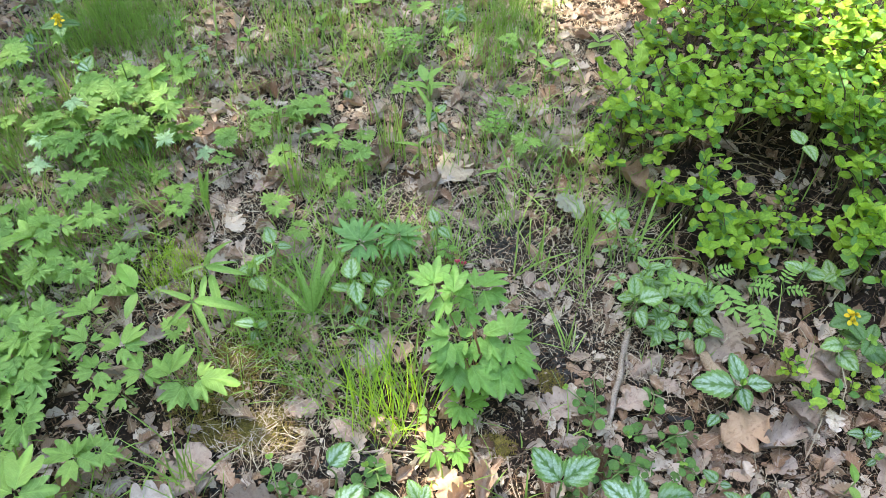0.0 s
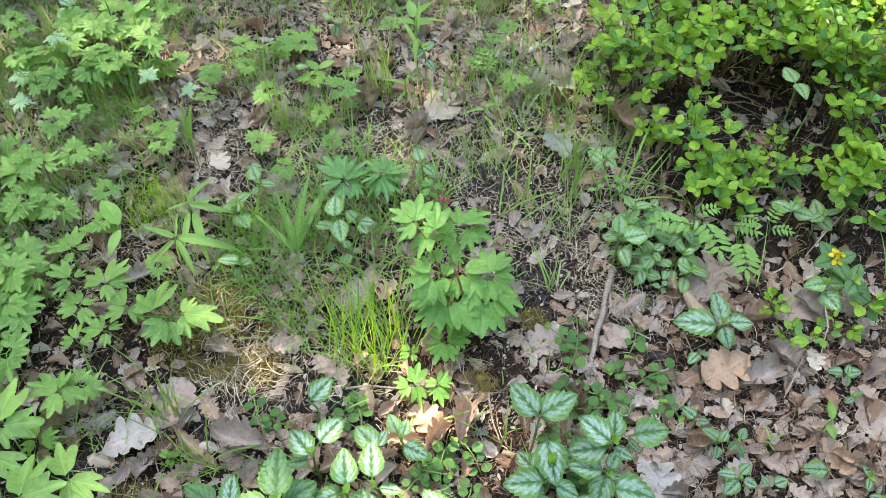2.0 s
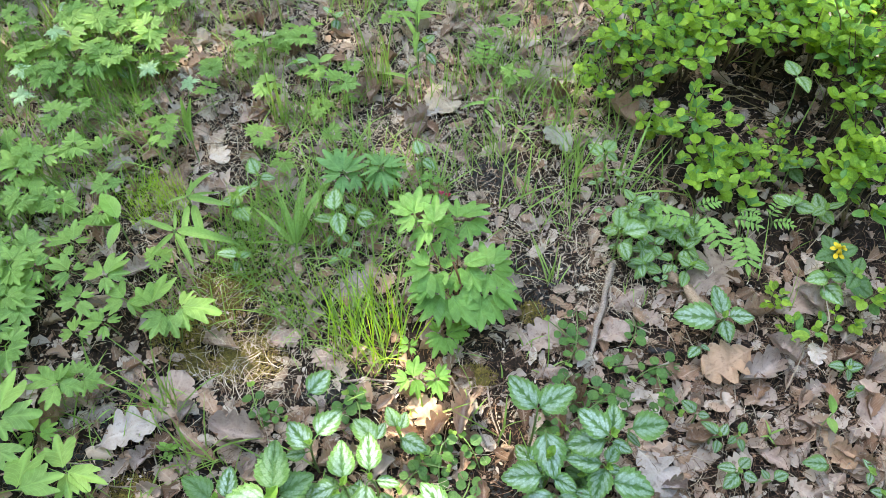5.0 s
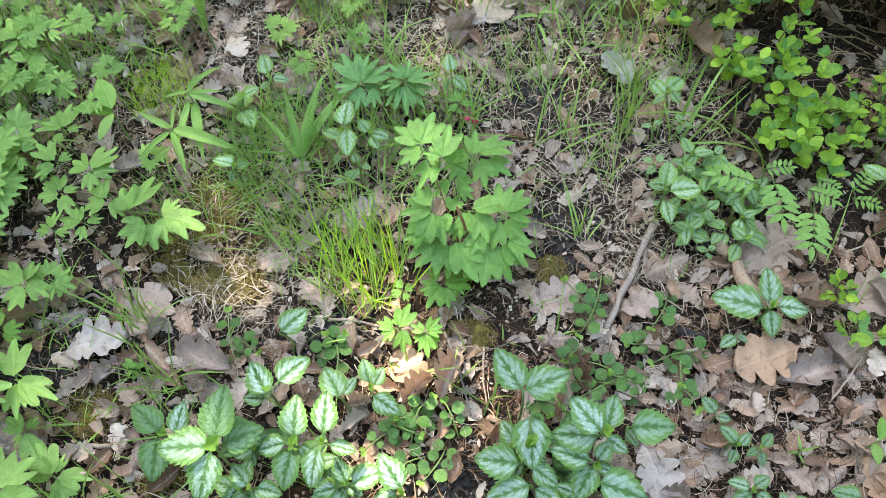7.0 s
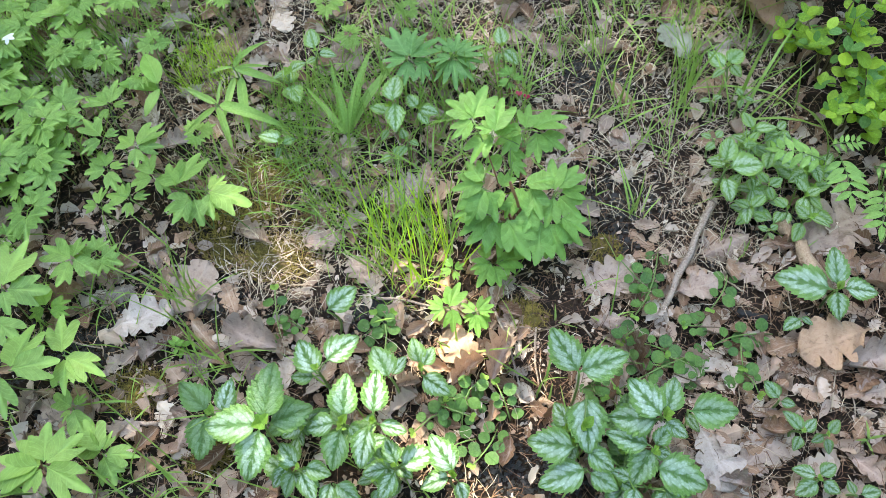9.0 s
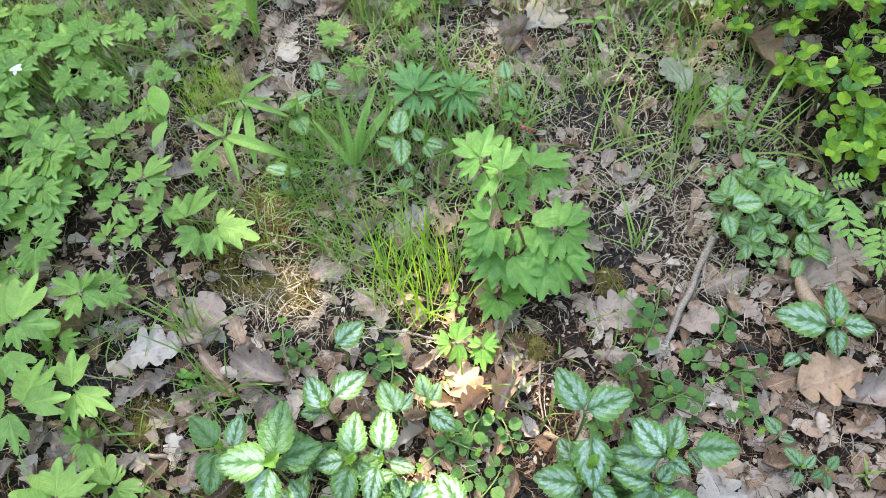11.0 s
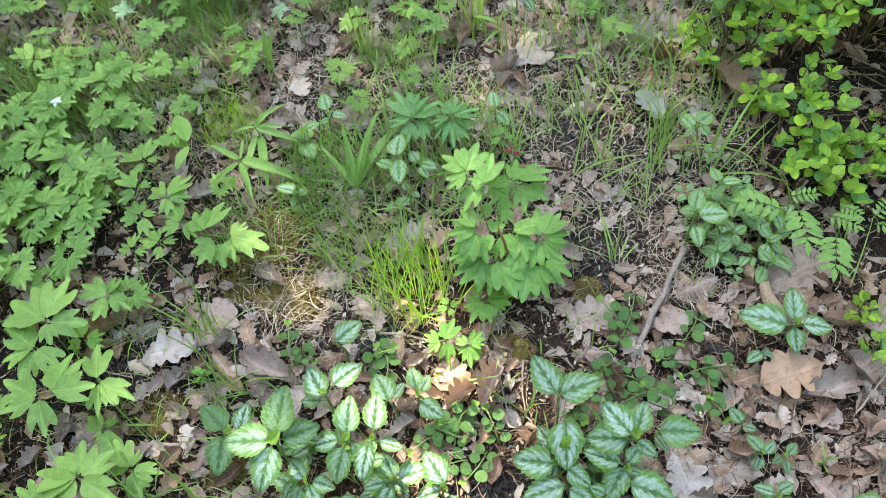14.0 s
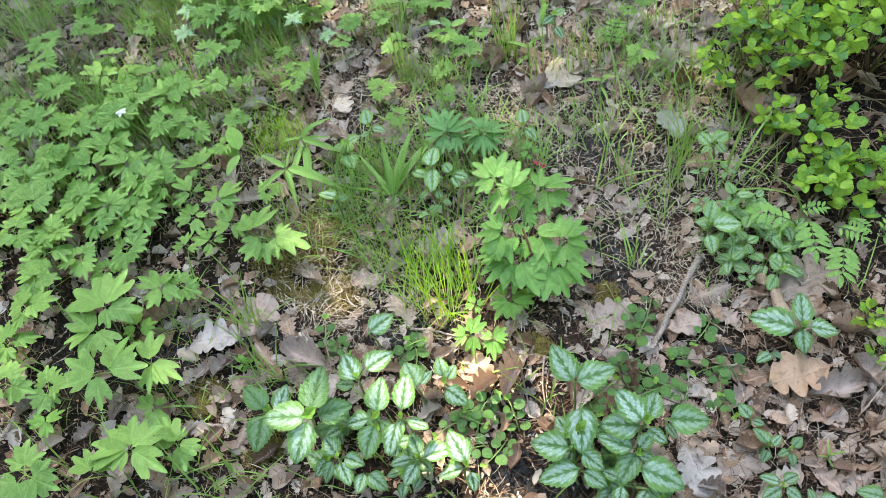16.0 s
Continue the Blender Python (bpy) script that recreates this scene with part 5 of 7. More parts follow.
anemone(-0.514, 1.237, 0.08, 0.025, 50, leaves=4, meshes=PALE_MESHES, name="corydalis", label="pale blue-green corydalis with finely cut leaves", group="corydalis plants")
anemone(-0.429, 1.214, 0.07, 0.026, 20, leaves=4, meshes=PALE_MESHES, name="corydalis", label="pale blue-green corydalis with finely cut leaves", group="corydalis plants")

whorl(-0.549, 0.489, 0.115, [(91, 0.069), (160, 0.087), (16, 0.054), (-54, 0.034)])
whorl(-0.554, 0.450, 0.100, [(162, 0.065), (-154, 0.051), (-90, 0.044), (-23, 0.051)])
whorl(-0.518, 0.494, 0.050, [(141, 0.043), (36, 0.026), (-6, 0.027), (-141, 0.026)], YOUNG_LEAFLETS)
whorl(-0.493, 0.562, 0.090, [(165, 0.054), (-102, 0.039), (-14, 0.037), (107, 0.037)])
whorl(-0.485, 0.383, 0.120, [(99, 0.069), (29, 0.056)])
whorl(-0.502, 0.375, 0.115, [(171, 0.068), (-142, 0.051), (-58, 0.052)])
whorl(-0.438, 0.422, 0.100, [(123, 0.059), (-8, 0.052), (-66, 0.044)])
whorl(-0.423, 0.366, 0.050, [(163, 0.039), (79, 0.020), (-111, 0.019), (-46, 0.045)])
whorl(-0.400, 0.281, 0.100, [(178, 0.065), (113, 0.053), (60, 0.051), (-112, 0.035), (-12, 0.060), (-158, 0.062)])
whorl(-0.353, 0.316, 0.060, [(142, 0.050), (94, 0.026), (12, 0.039), (-49, 0.040), (171, 0.047)])
whorl(-0.446, 0.237, 0.090, [(162, 0.048), (104, 0.029), (46, 0.029)])
whorl(-0.475, 0.758, 0.090, [(67, 0.051), (153, 0.044), (16, 0.036), (-66, 0.030)])
whorl(-0.510, 0.718, 0.075, [(-164, 0.036), (-49, 0.033), (133, 0.042), (43, 0.022)])
whorl(-0.531, 0.763, 0.085, [(-135, 0.034), (148, 0.047), (56, 0.022)])
whorl(-0.547, 0.824, 0.080, [(165, 0.050), (-106, 0.025), (34, 0.022), (106, 0.047)])
whorl(-0.381, 0.699, 0.100, [(86, 0.064), (131, 0.057)])
whorl(-0.335, 0.701, 0.100, [(-1, 0.063), (70, 0.033), (-57, 0.038)])
whorl(-0.357, 0.694, 0.090, [(-110, 0.044), (-55, 0.042), (-151, 0.043)])
whorl(-0.430, 0.717, 0.085, [(-157, 0.038), (134, 0.045), (-30, 0.030)])
whorl(-0.593, 0.768, 0.080, [(155, 0.047), (74, 0.025), (-70, 0.023), (-138, 0.030)])
whorl(-0.459, 0.679, 0.070, [(174, 0.041), (34, 0.023), (-83, 0.023), (139, 0.029)])
whorl(-0.501, 0.658, 0.070, [(-176, 0.026), (6, 0.019), (111, 0.031)])
whorl(-0.746, 0.832, 0.090, [(155, 0.062), (76, 0.030), (-129, 0.028), (-21, 0.025)])
whorl(-0.679, 0.791, 0.090, [(161, 0.065), (88, 0.052), (2, 0.037), (-70, 0.033), (-146, 0.037)])
whorl(-0.752, 0.778, 0.090, [(158, 0.051), (88, 0.035), (-67, 0.030), (-141, 0.032)])
whorl(-0.669, 0.695, 0.090, [(166, 0.065), (65, 0.038), (-17, 0.030), (-108, 0.032), (120, 0.048)])
whorl(-0.724, 0.711, 0.090, [(154, 0.046), (99, 0.031), (-102, 0.024)])
whorl(-0.622, 0.658, 0.080, [(170, 0.054), (99, 0.036), (-6, 0.020), (-118, 0.021)])
whorl(-0.865, 1.011, 0.080, [(158, 0.057), (84, 0.039), (-38, 0.028), (-125, 0.028)])
whorl(-0.778, 1.040, 0.080, [(154, 0.050), (95, 0.035), (-49, 0.021)])
whorl(-0.690, 0.978, 0.090, [(171, 0.065), (139, 0.063), (70, 0.046), (-13, 0.027), (-127, 0.030)])
whorl(-0.651, 1.005, 0.090, [(73, 0.034), (-23, 0.025), (147, 0.045)])
whorl(-0.561, 1.056, 0.060, [(153, 0.038), (86, 0.032), (-18, 0.013), (-135, 0.016)])
whorl(-0.877, 1.074, 0.080, [(154, 0.049), (81, 0.032), (-67, 0.015)])

# variegated yellow archangel
archangel(0.234, 0.518, [(0.234, 0.518, 0.15, 136, 15, 0.059), (0.234, 0.519, 0.15, 28, 15, 0.059)])
archangel(0.252, 0.464, [(0.248, 0.504, 0.11, -78, -18, 0.066), (0.247, 0.443, 0.09, -176, -10, 0.058), (0.260, 0.445, 0.08, -23, -15, 0.039)])
archangel(0.266, 0.423, [(0.264, 0.425, 0.07, -150, -10, 0.060), (0.267, 0.421, 0.07, -16, -15, 0.039)])
archangel(0.342, 0.494, [(0.339, 0.490, 0.13, 142, 10, 0.056), (0.344, 0.499, 0.12, 83, 14, 0.042), (0.338, 0.493, 0.11, -172, -10, 0.057), (0.345, 0.496, 0.10, -22, -18, 0.033)])
archangel(0.369, 0.510, [(0.370, 0.508, 0.12, 11, 0, 0.056), (0.368, 0.511, 0.10, -39, -21, 0.027)])
archangel(0.339, 0.459, [(0.333, 0.464, 0.09, 175, 0, 0.052), (0.338, 0.464, 0.08, -113, -18, 0.049), (0.343, 0.442, 0.08, -4, -9, 0.065), (0.339, 0.465, 0.09, 61, 19, 0.030), (0.340, 0.460, 0.08, -3, 0, 0.021)])
archangel(0.342, 0.422, [(0.320, 0.427, 0.06, 171, 0, 0.025), (0.325, 0.418, 0.06, -90, -20, 0.030), (0.362, 0.420, 0.06, -116, -21, 0.027), (0.360, 0.422, 0.06, -24, -19, 0.031)])
archangel(-0.124, 0.380, [(-0.123, 0.382, 0.15, 95, 18, 0.066), (-0.128, 0.379, 0.14, -170, -8, 0.069), (-0.128, 0.376, 0.14, -92, -19, 0.061), (-0.119, 0.383, 0.14, 32, 0, 0.052)], NETTLE_MESHES + SILVER_MESHES[:1])
archangel(-0.218, 0.393, [(-0.223, 0.393, 0.08, 146, 11, 0.051), (-0.203, 0.394, 0.08, 91, 13, 0.044), (-0.229, 0.392, 0.07, -81, -10, 0.056)], NETTLE_MESHES + SILVER_MESHES[:1])
archangel(-0.089, 0.468, [(-0.090, 0.464, 0.11, 136, 12, 0.048), (-0.081, 0.479, 0.12, 57, 0, 0.050), (-0.095, 0.462, 0.10, -174, -18, 0.032)])
archangel(-0.033, 0.403, [(-0.032, 0.408, 0.14, 99, 24, 0.050), (-0.033, 0.397, 0.13, -98, -24, 0.050), (-0.042, 0.403, 0.13, -162, -15, 0.039), (-0.026, 0.403, 0.13, -27, -24, 0.024)])
archangel(0.005, 0.411, [(0.003, 0.419, 0.14, 95, 23, 0.051), (0.001, 0.404, 0.14, -93, -24, 0.048), (0.011, 0.411, 0.13, 0, -18, 0.033)])
archangel(0.001, 0.483, [(-0.000, 0.481, 0.09, 127, 0, 0.048), (0.002, 0.485, 0.09, 70, 0, 0.030)])
archangel(0.034, 0.508, [(0.037, 0.499, 0.07, -22, -14, 0.042), (0.030, 0.514, 0.07, 116, 18, 0.032), (0.036, 0.511, 0.07, 75, 0, 0.028)])
archangel(0.037, 0.371, [(0.040, 0.374, 0.10, 130, 18, 0.033), (0.042, 0.374, 0.09, 37, 0, 0.046), (0.037, 0.366, 0.09, -108, -25, 0.036), (0.028, 0.369, 0.09, -160, -17, 0.033)])
archangel(0.110, 0.375, [(0.110, 0.379, 0.10, 137, 12, 0.050), (0.106, 0.374, 0.09, -158, -15, 0.039), (0.115, 0.372, 0.09, -58, -22, 0.027)])
archangel(-0.079, 0.345, [(-0.080, 0.347, 0.10, 146, 0, 0.036), (-0.077, 0.343, 0.09, -49, -24, 0.037), (-0.085, 0.341, 0.09, -111, -27, 0.034), (-0.075, 0.350, 0.09, -2, -18, 0.033)])
archangel(-0.039, 0.341, [(-0.036, 0.341, 0.07, -23, -17, 0.035), (-0.042, 0.341, 0.07, -92, -19, 0.031)])
archangel(-0.108, 0.557, [(-0.108, 0.557, 0.09, 53, 0, 0.048)])
archangel(0.552, 0.731, [(0.551, 0.734, 0.07, 98, 11, 0.051), (0.545, 0.728, 0.07, 174, -4, 0.069), (0.551, 0.728, 0.07, -76, -24, 0.037), (0.559, 0.733, 0.07, 10, -12, 0.047)])
archangel(0.516, 0.693, [(0.515, 0.691, 0.04, -138, 0, 0.028), (0.516, 0.695, 0.04, -36, 0, 0.017)])
archangel(0.493, 0.571, [(0.493, 0.572, 0.04, 135, 0, 0.027), (0.494, 0.569, 0.04, -6, 0, 0.018)])
archangel(0.521, 0.532, [(0.520, 0.533, 0.05, 135, 0, 0.030), (0.521, 0.530, 0.04, -105, -14, 0.020), (0.523, 0.532, 0.05, 56, 0, 0.022)])
archangel(0.551, 0.535, [(0.552, 0.537, 0.05, 56, 0, 0.022), (0.552, 0.533, 0.04, -63, -16, 0.019), (0.549, 0.536, 0.04, -137, 0, 0.016)])
archangel(0.544, 0.479, [(0.541, 0.481, 0.05, 172, 0, 0.028), (0.544, 0.483, 0.05, 42, 0, 0.025), (0.543, 0.475, 0.05, -139, -19, 0.031), (0.548, 0.476, 0.05, -20, -23, 0.025)])
archangel(0.592, 0.470, [(0.589, 0.470, 0.04, 123, 0, 0.017), (0.595, 0.471, 0.04, 23, 0, 0.025)])
archangel(0.680, 0.495, [(0.680, 0.495, 0.04, 175, 0, 0.034)])
archangel(0.389, 0.876, [(0.387, 0.885, 0.09, 83, 16, 0.037), (0.384, 0.878, 0.09, 176, 0, 0.016), (0.393, 0.875, 0.09, 23, -6, 0.050), (0.391, 0.865, 0.08, -63, -18, 0.032)], LIGHT_MESHES)
archangel(0.456, 0.880, [(0.455, 0.883, 0.06, 131, 0, 0.023), (0.457, 0.879, 0.06, 43, 0, 0.023), (0.456, 0.878, 0.06, -57, -31, 0.019)], LIGHT_MESHES)
archangel(0.509, 0.876, [(0.507, 0.880, 0.06, 117, 0, 0.028), (0.509, 0.876, 0.06, 36, 0, 0.024), (0.507, 0.874, 0.06, -92, -20, 0.030), (0.514, 0.875, 0.06, -30, -24, 0.024)], LIGHT_MESHES)
archangel(0.425, 0.962, [(0.425, 0.964, 0.07, 121, 0, 0.029), (0.428, 0.963, 0.07, 21, 0, 0.031), (0.421, 0.959, 0.07, -135, 0, 0.011)], LIGHT_MESHES)
archangel(0.461, 0.976, [(0.459, 0.973, 0.06, -124, 0, 0.022), (0.462, 0.978, 0.06, 53, 0, 0.020)], LIGHT_MESHES)
archangel(0.378, 1.063, [(0.375, 1.060, 0.07, 139, 0, 0.035), (0.378, 1.068, 0.07, 56, 0, 0.037), (0.375, 1.057, 0.07, -145, -14, 0.021), (0.383, 1.066, 0.07, -41, -13, 0.022)], LIGHT_MESHES)
archangel(0.375, 0.946, [(0.371, 0.948, 0.05, 165, 0, 0.016), (0.376, 0.940, 0.05, -131, 0, 0.018), (0.377, 0.949, 0.05, 62, 0, 0.017)], LIGHT_MESHES)
archangel(0.437, 0.842, [(0.435, 0.843, 0.05, 151, 0, 0.023), (0.438, 0.845, 0.05, 56, 0, 0.027), (0.434, 0.839, 0.04, -125, -14, 0.020), (0.441, 0.840, 0.04, -8, -13, 0.022)], LIGHT_MESHES)
archangel(0.487, 0.855, [(0.487, 0.856, 0.05, 141, 0, 0.022), (0.491, 0.856, 0.04, -103, -13, 0.022), (0.483, 0.854, 0.04, -119, 0, 0.021)], LIGHT_MESHES)
archangel(0.364, 1.013, [(0.362, 1.013, 0.05, -159, 0, 0.017), (0.366, 1.013, 0.05, 50, 0, 0.016)], LIGHT_MESHES)
archangel(0.407, 1.020, [(0.406, 1.022, 0.06, 124, 0, 0.018), (0.410, 1.021, 0.06, -21, 0, 0.014), (0.406, 1.016, 0.06, -102, 0, 0.014)], LIGHT_MESHES)
archangel(0.466, 0.819, [(0.465, 0.820, 0.04, 172, 0, 0.014), (0.468, 0.821, 0.04, 45, 0, 0.014), (0.466, 0.817, 0.04, -58, 0, 0.013)], LIGHT_MESHES)
archangel(-0.106, 0.893, [(-0.105, 0.901, 0.09, 99, 13, 0.044), (-0.101, 0.902, 0.09, -76, -20, 0.044), (-0.109, 0.894, 0.07, 161, -8, 0.036), (-0.109, 0.877, 0.05, -121, -16, 0.018)], LIGHT_MESHES)
archangel(-0.068, 0.910, [(-0.070, 0.912, 0.07, 138, 0, 0.028), (-0.066, 0.911, 0.07, -6, 0, 0.027), (-0.067, 0.907, 0.07, -43, -23, 0.025)], LIGHT_MESHES)
archangel(-0.077, 0.864, [(-0.078, 0.862, 0.04, -113, 0, 0.025), (-0.074, 0.864, 0.05, -13, 0, 0.017), (-0.080, 0.865, 0.05, 121, 0, 0.021)], LIGHT_MESHES)
archangel(-0.096, 0.843, [(-0.097, 0.841, 0.04, -141, 0, 0.019), (-0.094, 0.844, 0.04, 75, 0, 0.016)], LIGHT_MESHES)
archangel(-0.256, 0.986, [(-0.257, 0.988, 0.08, 121, 16, 0.036), (-0.255, 0.989, 0.07, 13, -10, 0.028), (-0.255, 0.981, 0.07, -142, -16, 0.018)], LIGHT_MESHES)
archangel(0.039, 1.028, [(0.039, 1.029, 0.09, 111, 18, 0.032), (0.041, 1.030, 0.08, -28, -20, 0.029), (0.038, 1.025, 0.08, -114, -30, 0.020)], LIGHT_MESHES)
archangel(-0.265, 0.819, [(-0.265, 0.821, 0.07, 169, 0, 0.038), (-0.262, 0.817, 0.07, 41, 0, 0.021), (-0.269, 0.818, 0.06, -101, -33, 0.018)], LIGHT_MESHES)
dead_nettle(0.739, 0.485, 0.04, 0.034, 80, 1)
dead_nettle(0.756, 0.457, 0.03, 0.029, 0, 1)
dead_nettle(0.739, 0.816, 0.07, 0.057, 10, 2, meshes=LIGHT_MESHES)
dead_nettle(0.782, 0.816, 0.08, 0.052, 60, 2, meshes=NETTLE_MESHES)
dead_nettle(0.747, 0.658, 0.04, 0.028, 80, 2)
dead_nettle(0.755, 0.623, 0.03, 0.024, 40, 1)
dead_nettle(0.458, 0.939, 0.06, 0.049, 70, 2, meshes=LIGHT_MESHES)
dead_nettle(0.510, 0.923, 0.05, 0.049, 50, 2, meshes=LIGHT_MESHES)
dead_nettle(-0.294, 0.951, 0.06, 0.048, 30, 2, meshes=LIGHT_MESHES)
dead_nettle(-0.231, 1.291, 0.06, 0.033, 20, 1, meshes=LIGHT_MESHES)
dead_nettle(0.730, 1.198, 0.16, 0.053, -80, 1, tip=False, meshes=LIGHT_MESHES)
dead_nettle(0.737, 1.056, 0.08, 0.042, 20, 2, meshes=NETTLE_MESHES)
dead_nettle(0.720, 0.985, 0.08, 0.040, 60, 2, meshes=LIGHT_MESHES)
dead_nettle(0.771, 0.969, 0.07, 0.038, 20, 2, meshes=LIGHT_MESHES)
dead_nettle(0.585, 1.102, 0.05, 0.029, 20, 2, meshes=NETTLE_MESHES)
dead_nettle(-0.948, 1.632, 0.09, 0.033, 0, 1, meshes=LIGHT_MESHES)
dead_nettle(-0.845, 1.623, 0.12, 0.028, 20, 2, meshes=LIGHT_MESHES)
dead_nettle(-0.767, 1.521, 0.06, 0.029, 60, 2, meshes=LIGHT_MESHES)
dead_nettle(-0.466, 1.553, 0.09, 0.030, 0, 1, meshes=LIGHT_MESHES)
dead_nettle(-0.511, 1.550, 0.06, 0.026, 40, 2, meshes=LIGHT_MESHES)
dead_nettle(-0.802, 1.588, 0.09, 0.022, 90, 1, meshes=LIGHT_MESHES)
dead_nettle(-0.920, 1.435, 0.06, 0.025, 0, 1, meshes=LIGHT_MESHES)
dead_nettle(-0.029, 1.497, 0.05, 0.017, 30, 1, meshes=LIGHT_MESHES)
dead_nettle(0.281, 1.527, 0.05, 0.028, 20, 1, meshes=LIGHT_MESHES)

for cx, cy in ((0.30, 0.46), (-0.04, 0.41)):
    for k in range(9):
        dead_nettle(cx + uni(-0.09, 0.09), cy + uni(-0.06, 0.05), uni(0.03, 0.055), uni(0.03, 0.045), uni(0, 180), 2, meshes=SILVER_MESHES if k % 3 else NETTLE_MESHES, label="low silver-leaved archangel shoot among taller ones")

for k in range(16):
    dead_nettle(uni(0.385, 0.535), uni(0.835, 0.975), uni(0.04, 0.065), uni(0.028, 0.038), uni(0, 180), 2, tip=k % 2 == 0, meshes=LIGHT_MESHES, label="low silver-leaved archangel shoot among taller ones")

# bilberry bushes
bilberry(0.529, 1.118, 0.17, 0.06, 5, leaf=0.027)
bilberry(0.555, 1.027, 0.12, 0.06, 5, leaf=0.027)
bilberry(0.611, 1.069, 0.1, 0.03, 3, leaf=0.027)
bilberry(0.616, 1.002, 0.08, 0.03, 2, leaf=0.027)
bilberry(0.467, 1.143, 0.08, 0.025, 2)
bilberry(0.398, 1.231, 0.13, 0.09, 7, leaf=0.022)
bilberry(0.463, 1.267, 0.2, 0.09, 6)
bilberry(0.520, 1.294, 0.22, 0.1, 7)
bilberry(0.424, 1.318, 0.2, 0.08, 5)
bilberry(0.570, 1.335, 0.19, 0.09, 6)
bilberry(0.650, 1.355, 0.21, 0.1, 6)
bilberry(0.656, 1.506, 0.2, 0.09, 5)
bilberry(0.795, 1.435, 0.24, 0.1, 6)
bilberry(0.850, 1.200, 0.2, 0.07, 5)
bilberry(0.715, 1.335, 0.19, 0.09, 6, leaf=0.024)
bilberry(0.730, 1.405, 0.24, 0.1, 6)
bilberry(0.800, 1.300, 0.2, 0.08, 6)
bilberry(0.865, 1.330, 0.24, 0.1, 6)
bilberry(0.845, 1.266, 0.3, 0.1, 6)
bilberry(0.846, 1.087, 0.18, 0.08, 5, leaf=0.027)
bilberry(0.802, 1.043, 0.15, 0.07, 5, leaf=0.027)
bilberry(0.831, 0.982, 0.14, 0.07, 5, leaf=0.027)
bilberry(0.711, 1.101, 0.1, 0.05, 4, leaf=0.018)
bilberry(0.680, 1.058, 0.08, 0.04, 3, leaf=0.018)
bilberry(0.668, 1.120, 0.06, 0.03, 2, leaf=0.022)
bilberry(0.856, 1.173, 0.25, 0.1, 6)
bilberry(0.603, 1.579, 0.22, 0.1, 6)
bilberry(0.727, 1.562, 0.25, 0.1, 6)
bilberry(0.850, 1.516, 0.28, 0.1, 6)
bilberry(0.909, 1.479, 0.3, 0.1, 6)
bilberry(0.521, 1.561, 0.15, 0.06, 4)
bilberry(0.888, 1.395, 0.24, 0.1, 6)
bilberry(0.772, 0.754, 0.04, 0.012, 1, leaf=0.024)
bilberry(0.804, 0.783, 0.06, 0.02, 2, leaf=0.024)
bilberry(0.672, 0.737, 0.03, 0.015, 2, leaf=0.026)
bilberry(0.733, 0.738, 0.05, 0.02, 2, leaf=0.02)
bilberry(0.657, 0.791, 0.04, 0.02, 3, leaf=0.018)
bilberry(0.837, 1.504, 0.3, 0.12, 6)
bilberry(0.640, 1.535, 0.28, 0.1, 5)
bilberry(0.887, 1.398, 0.3, 0.1, 6)

# rowan seedlings
rowan(0.545, 0.956, [(0.523, 0.919, 0.08, 179, 0.072), (0.543, 0.930, 0.08, -77, 0.080), (0.530, 0.945, 0.08, 13, 0.043)])
rowan(0.630, 0.937, [(0.602, 0.890, 0.08, -93, 0.077), (0.590, 0.922, 0.08, -21, 0.049), (0.607, 0.943, 0.08, -31, 0.037)])
rowan(0.152, 1.347, [(0.150, 1.312, 0.05, 86, 0.067), (0.146, 1.317, 0.05, 136, 0.039), (0.156, 1.318, 0.05, 53, 0.035)])
rowan(0.694, 0.970, [(0.657, 0.918, 0.08, -15, 0.038), (0.657, 0.931, 0.08, 52, 0.041)])
rowan(-0.067, 1.639, [(-0.062, 1.578, 0.06, 159, 0.044), (-0.056, 1.583, 0.06, 88, 0.058), (-0.051, 1.578, 0.06, 45, 0.047), (-0.055, 1.565, 0.06, -5, 0.037), (-0.064, 1.565, 0.06, -176, 0.031), (-0.062, 1.574, 0.06, 114, 0.067)])
rowan(0.261, 1.859, [(0.253, 1.785, 0.06, 127, 0.049), (0.253, 1.785, 0.06, 58, 0.049)])

# creeping runners
creeper(0.320, 0.776, -100, 0.089, 0.017, 4)
creeper(0.318, 0.702, 147, 0.042, 0.0165, 3)
creeper(0.419, 0.753, -107, 0.053, 0.0165, 3)
creeper(0.405, 0.631, -144, 0.099, 0.0165, 3)
creeper(0.388, 0.603, -171, 0.087, 0.0165, 3)
creeper(0.458, 0.667, -100, 0.041, 0.0165, 3)
creeper(0.488, 0.676, -152, 0.067, 0.0165, 3)
creeper(0.433, 0.607, -38, 0.034, 0.0165, 3)
creeper(0.361, 0.608, 172, 0.048, 0.0165, 3)
creeper(0.395, 0.674, -148, 0.022, 0.0165, 3)
creeper(0.395, 0.583, 155, 0.035, 0.0165, 3)
creeper(0.309, 0.648, -123, 0.031, 0.0165, 3)
creeper(0.251, 0.547, 52, 0.042, 0.0165, 3)
creeper(0.255, 0.558, -54, 0.022, 0.0165, 3)
creeper(0.123, 0.498, -166, 0.037, 0.0165, 3)
creeper(0.075, 0.466, -135, 0.035, 0.0165, 3)
creeper(0.097, 0.453, 76, 0.049, 0.0165, 3)
creeper(0.143, 0.464, -109, 0.043, 0.0165, 3)
creeper(0.052, 0.481, -14, 0.041, 0.0165, 3)
creeper(0.158, 0.480, 124, 0.034, 0.0165, 3)
creeper(0.118, 0.445, -132, 0.043, 0.0165, 3)
creeper(-0.183, 0.525, 112, 0.054, 0.0165, 3)
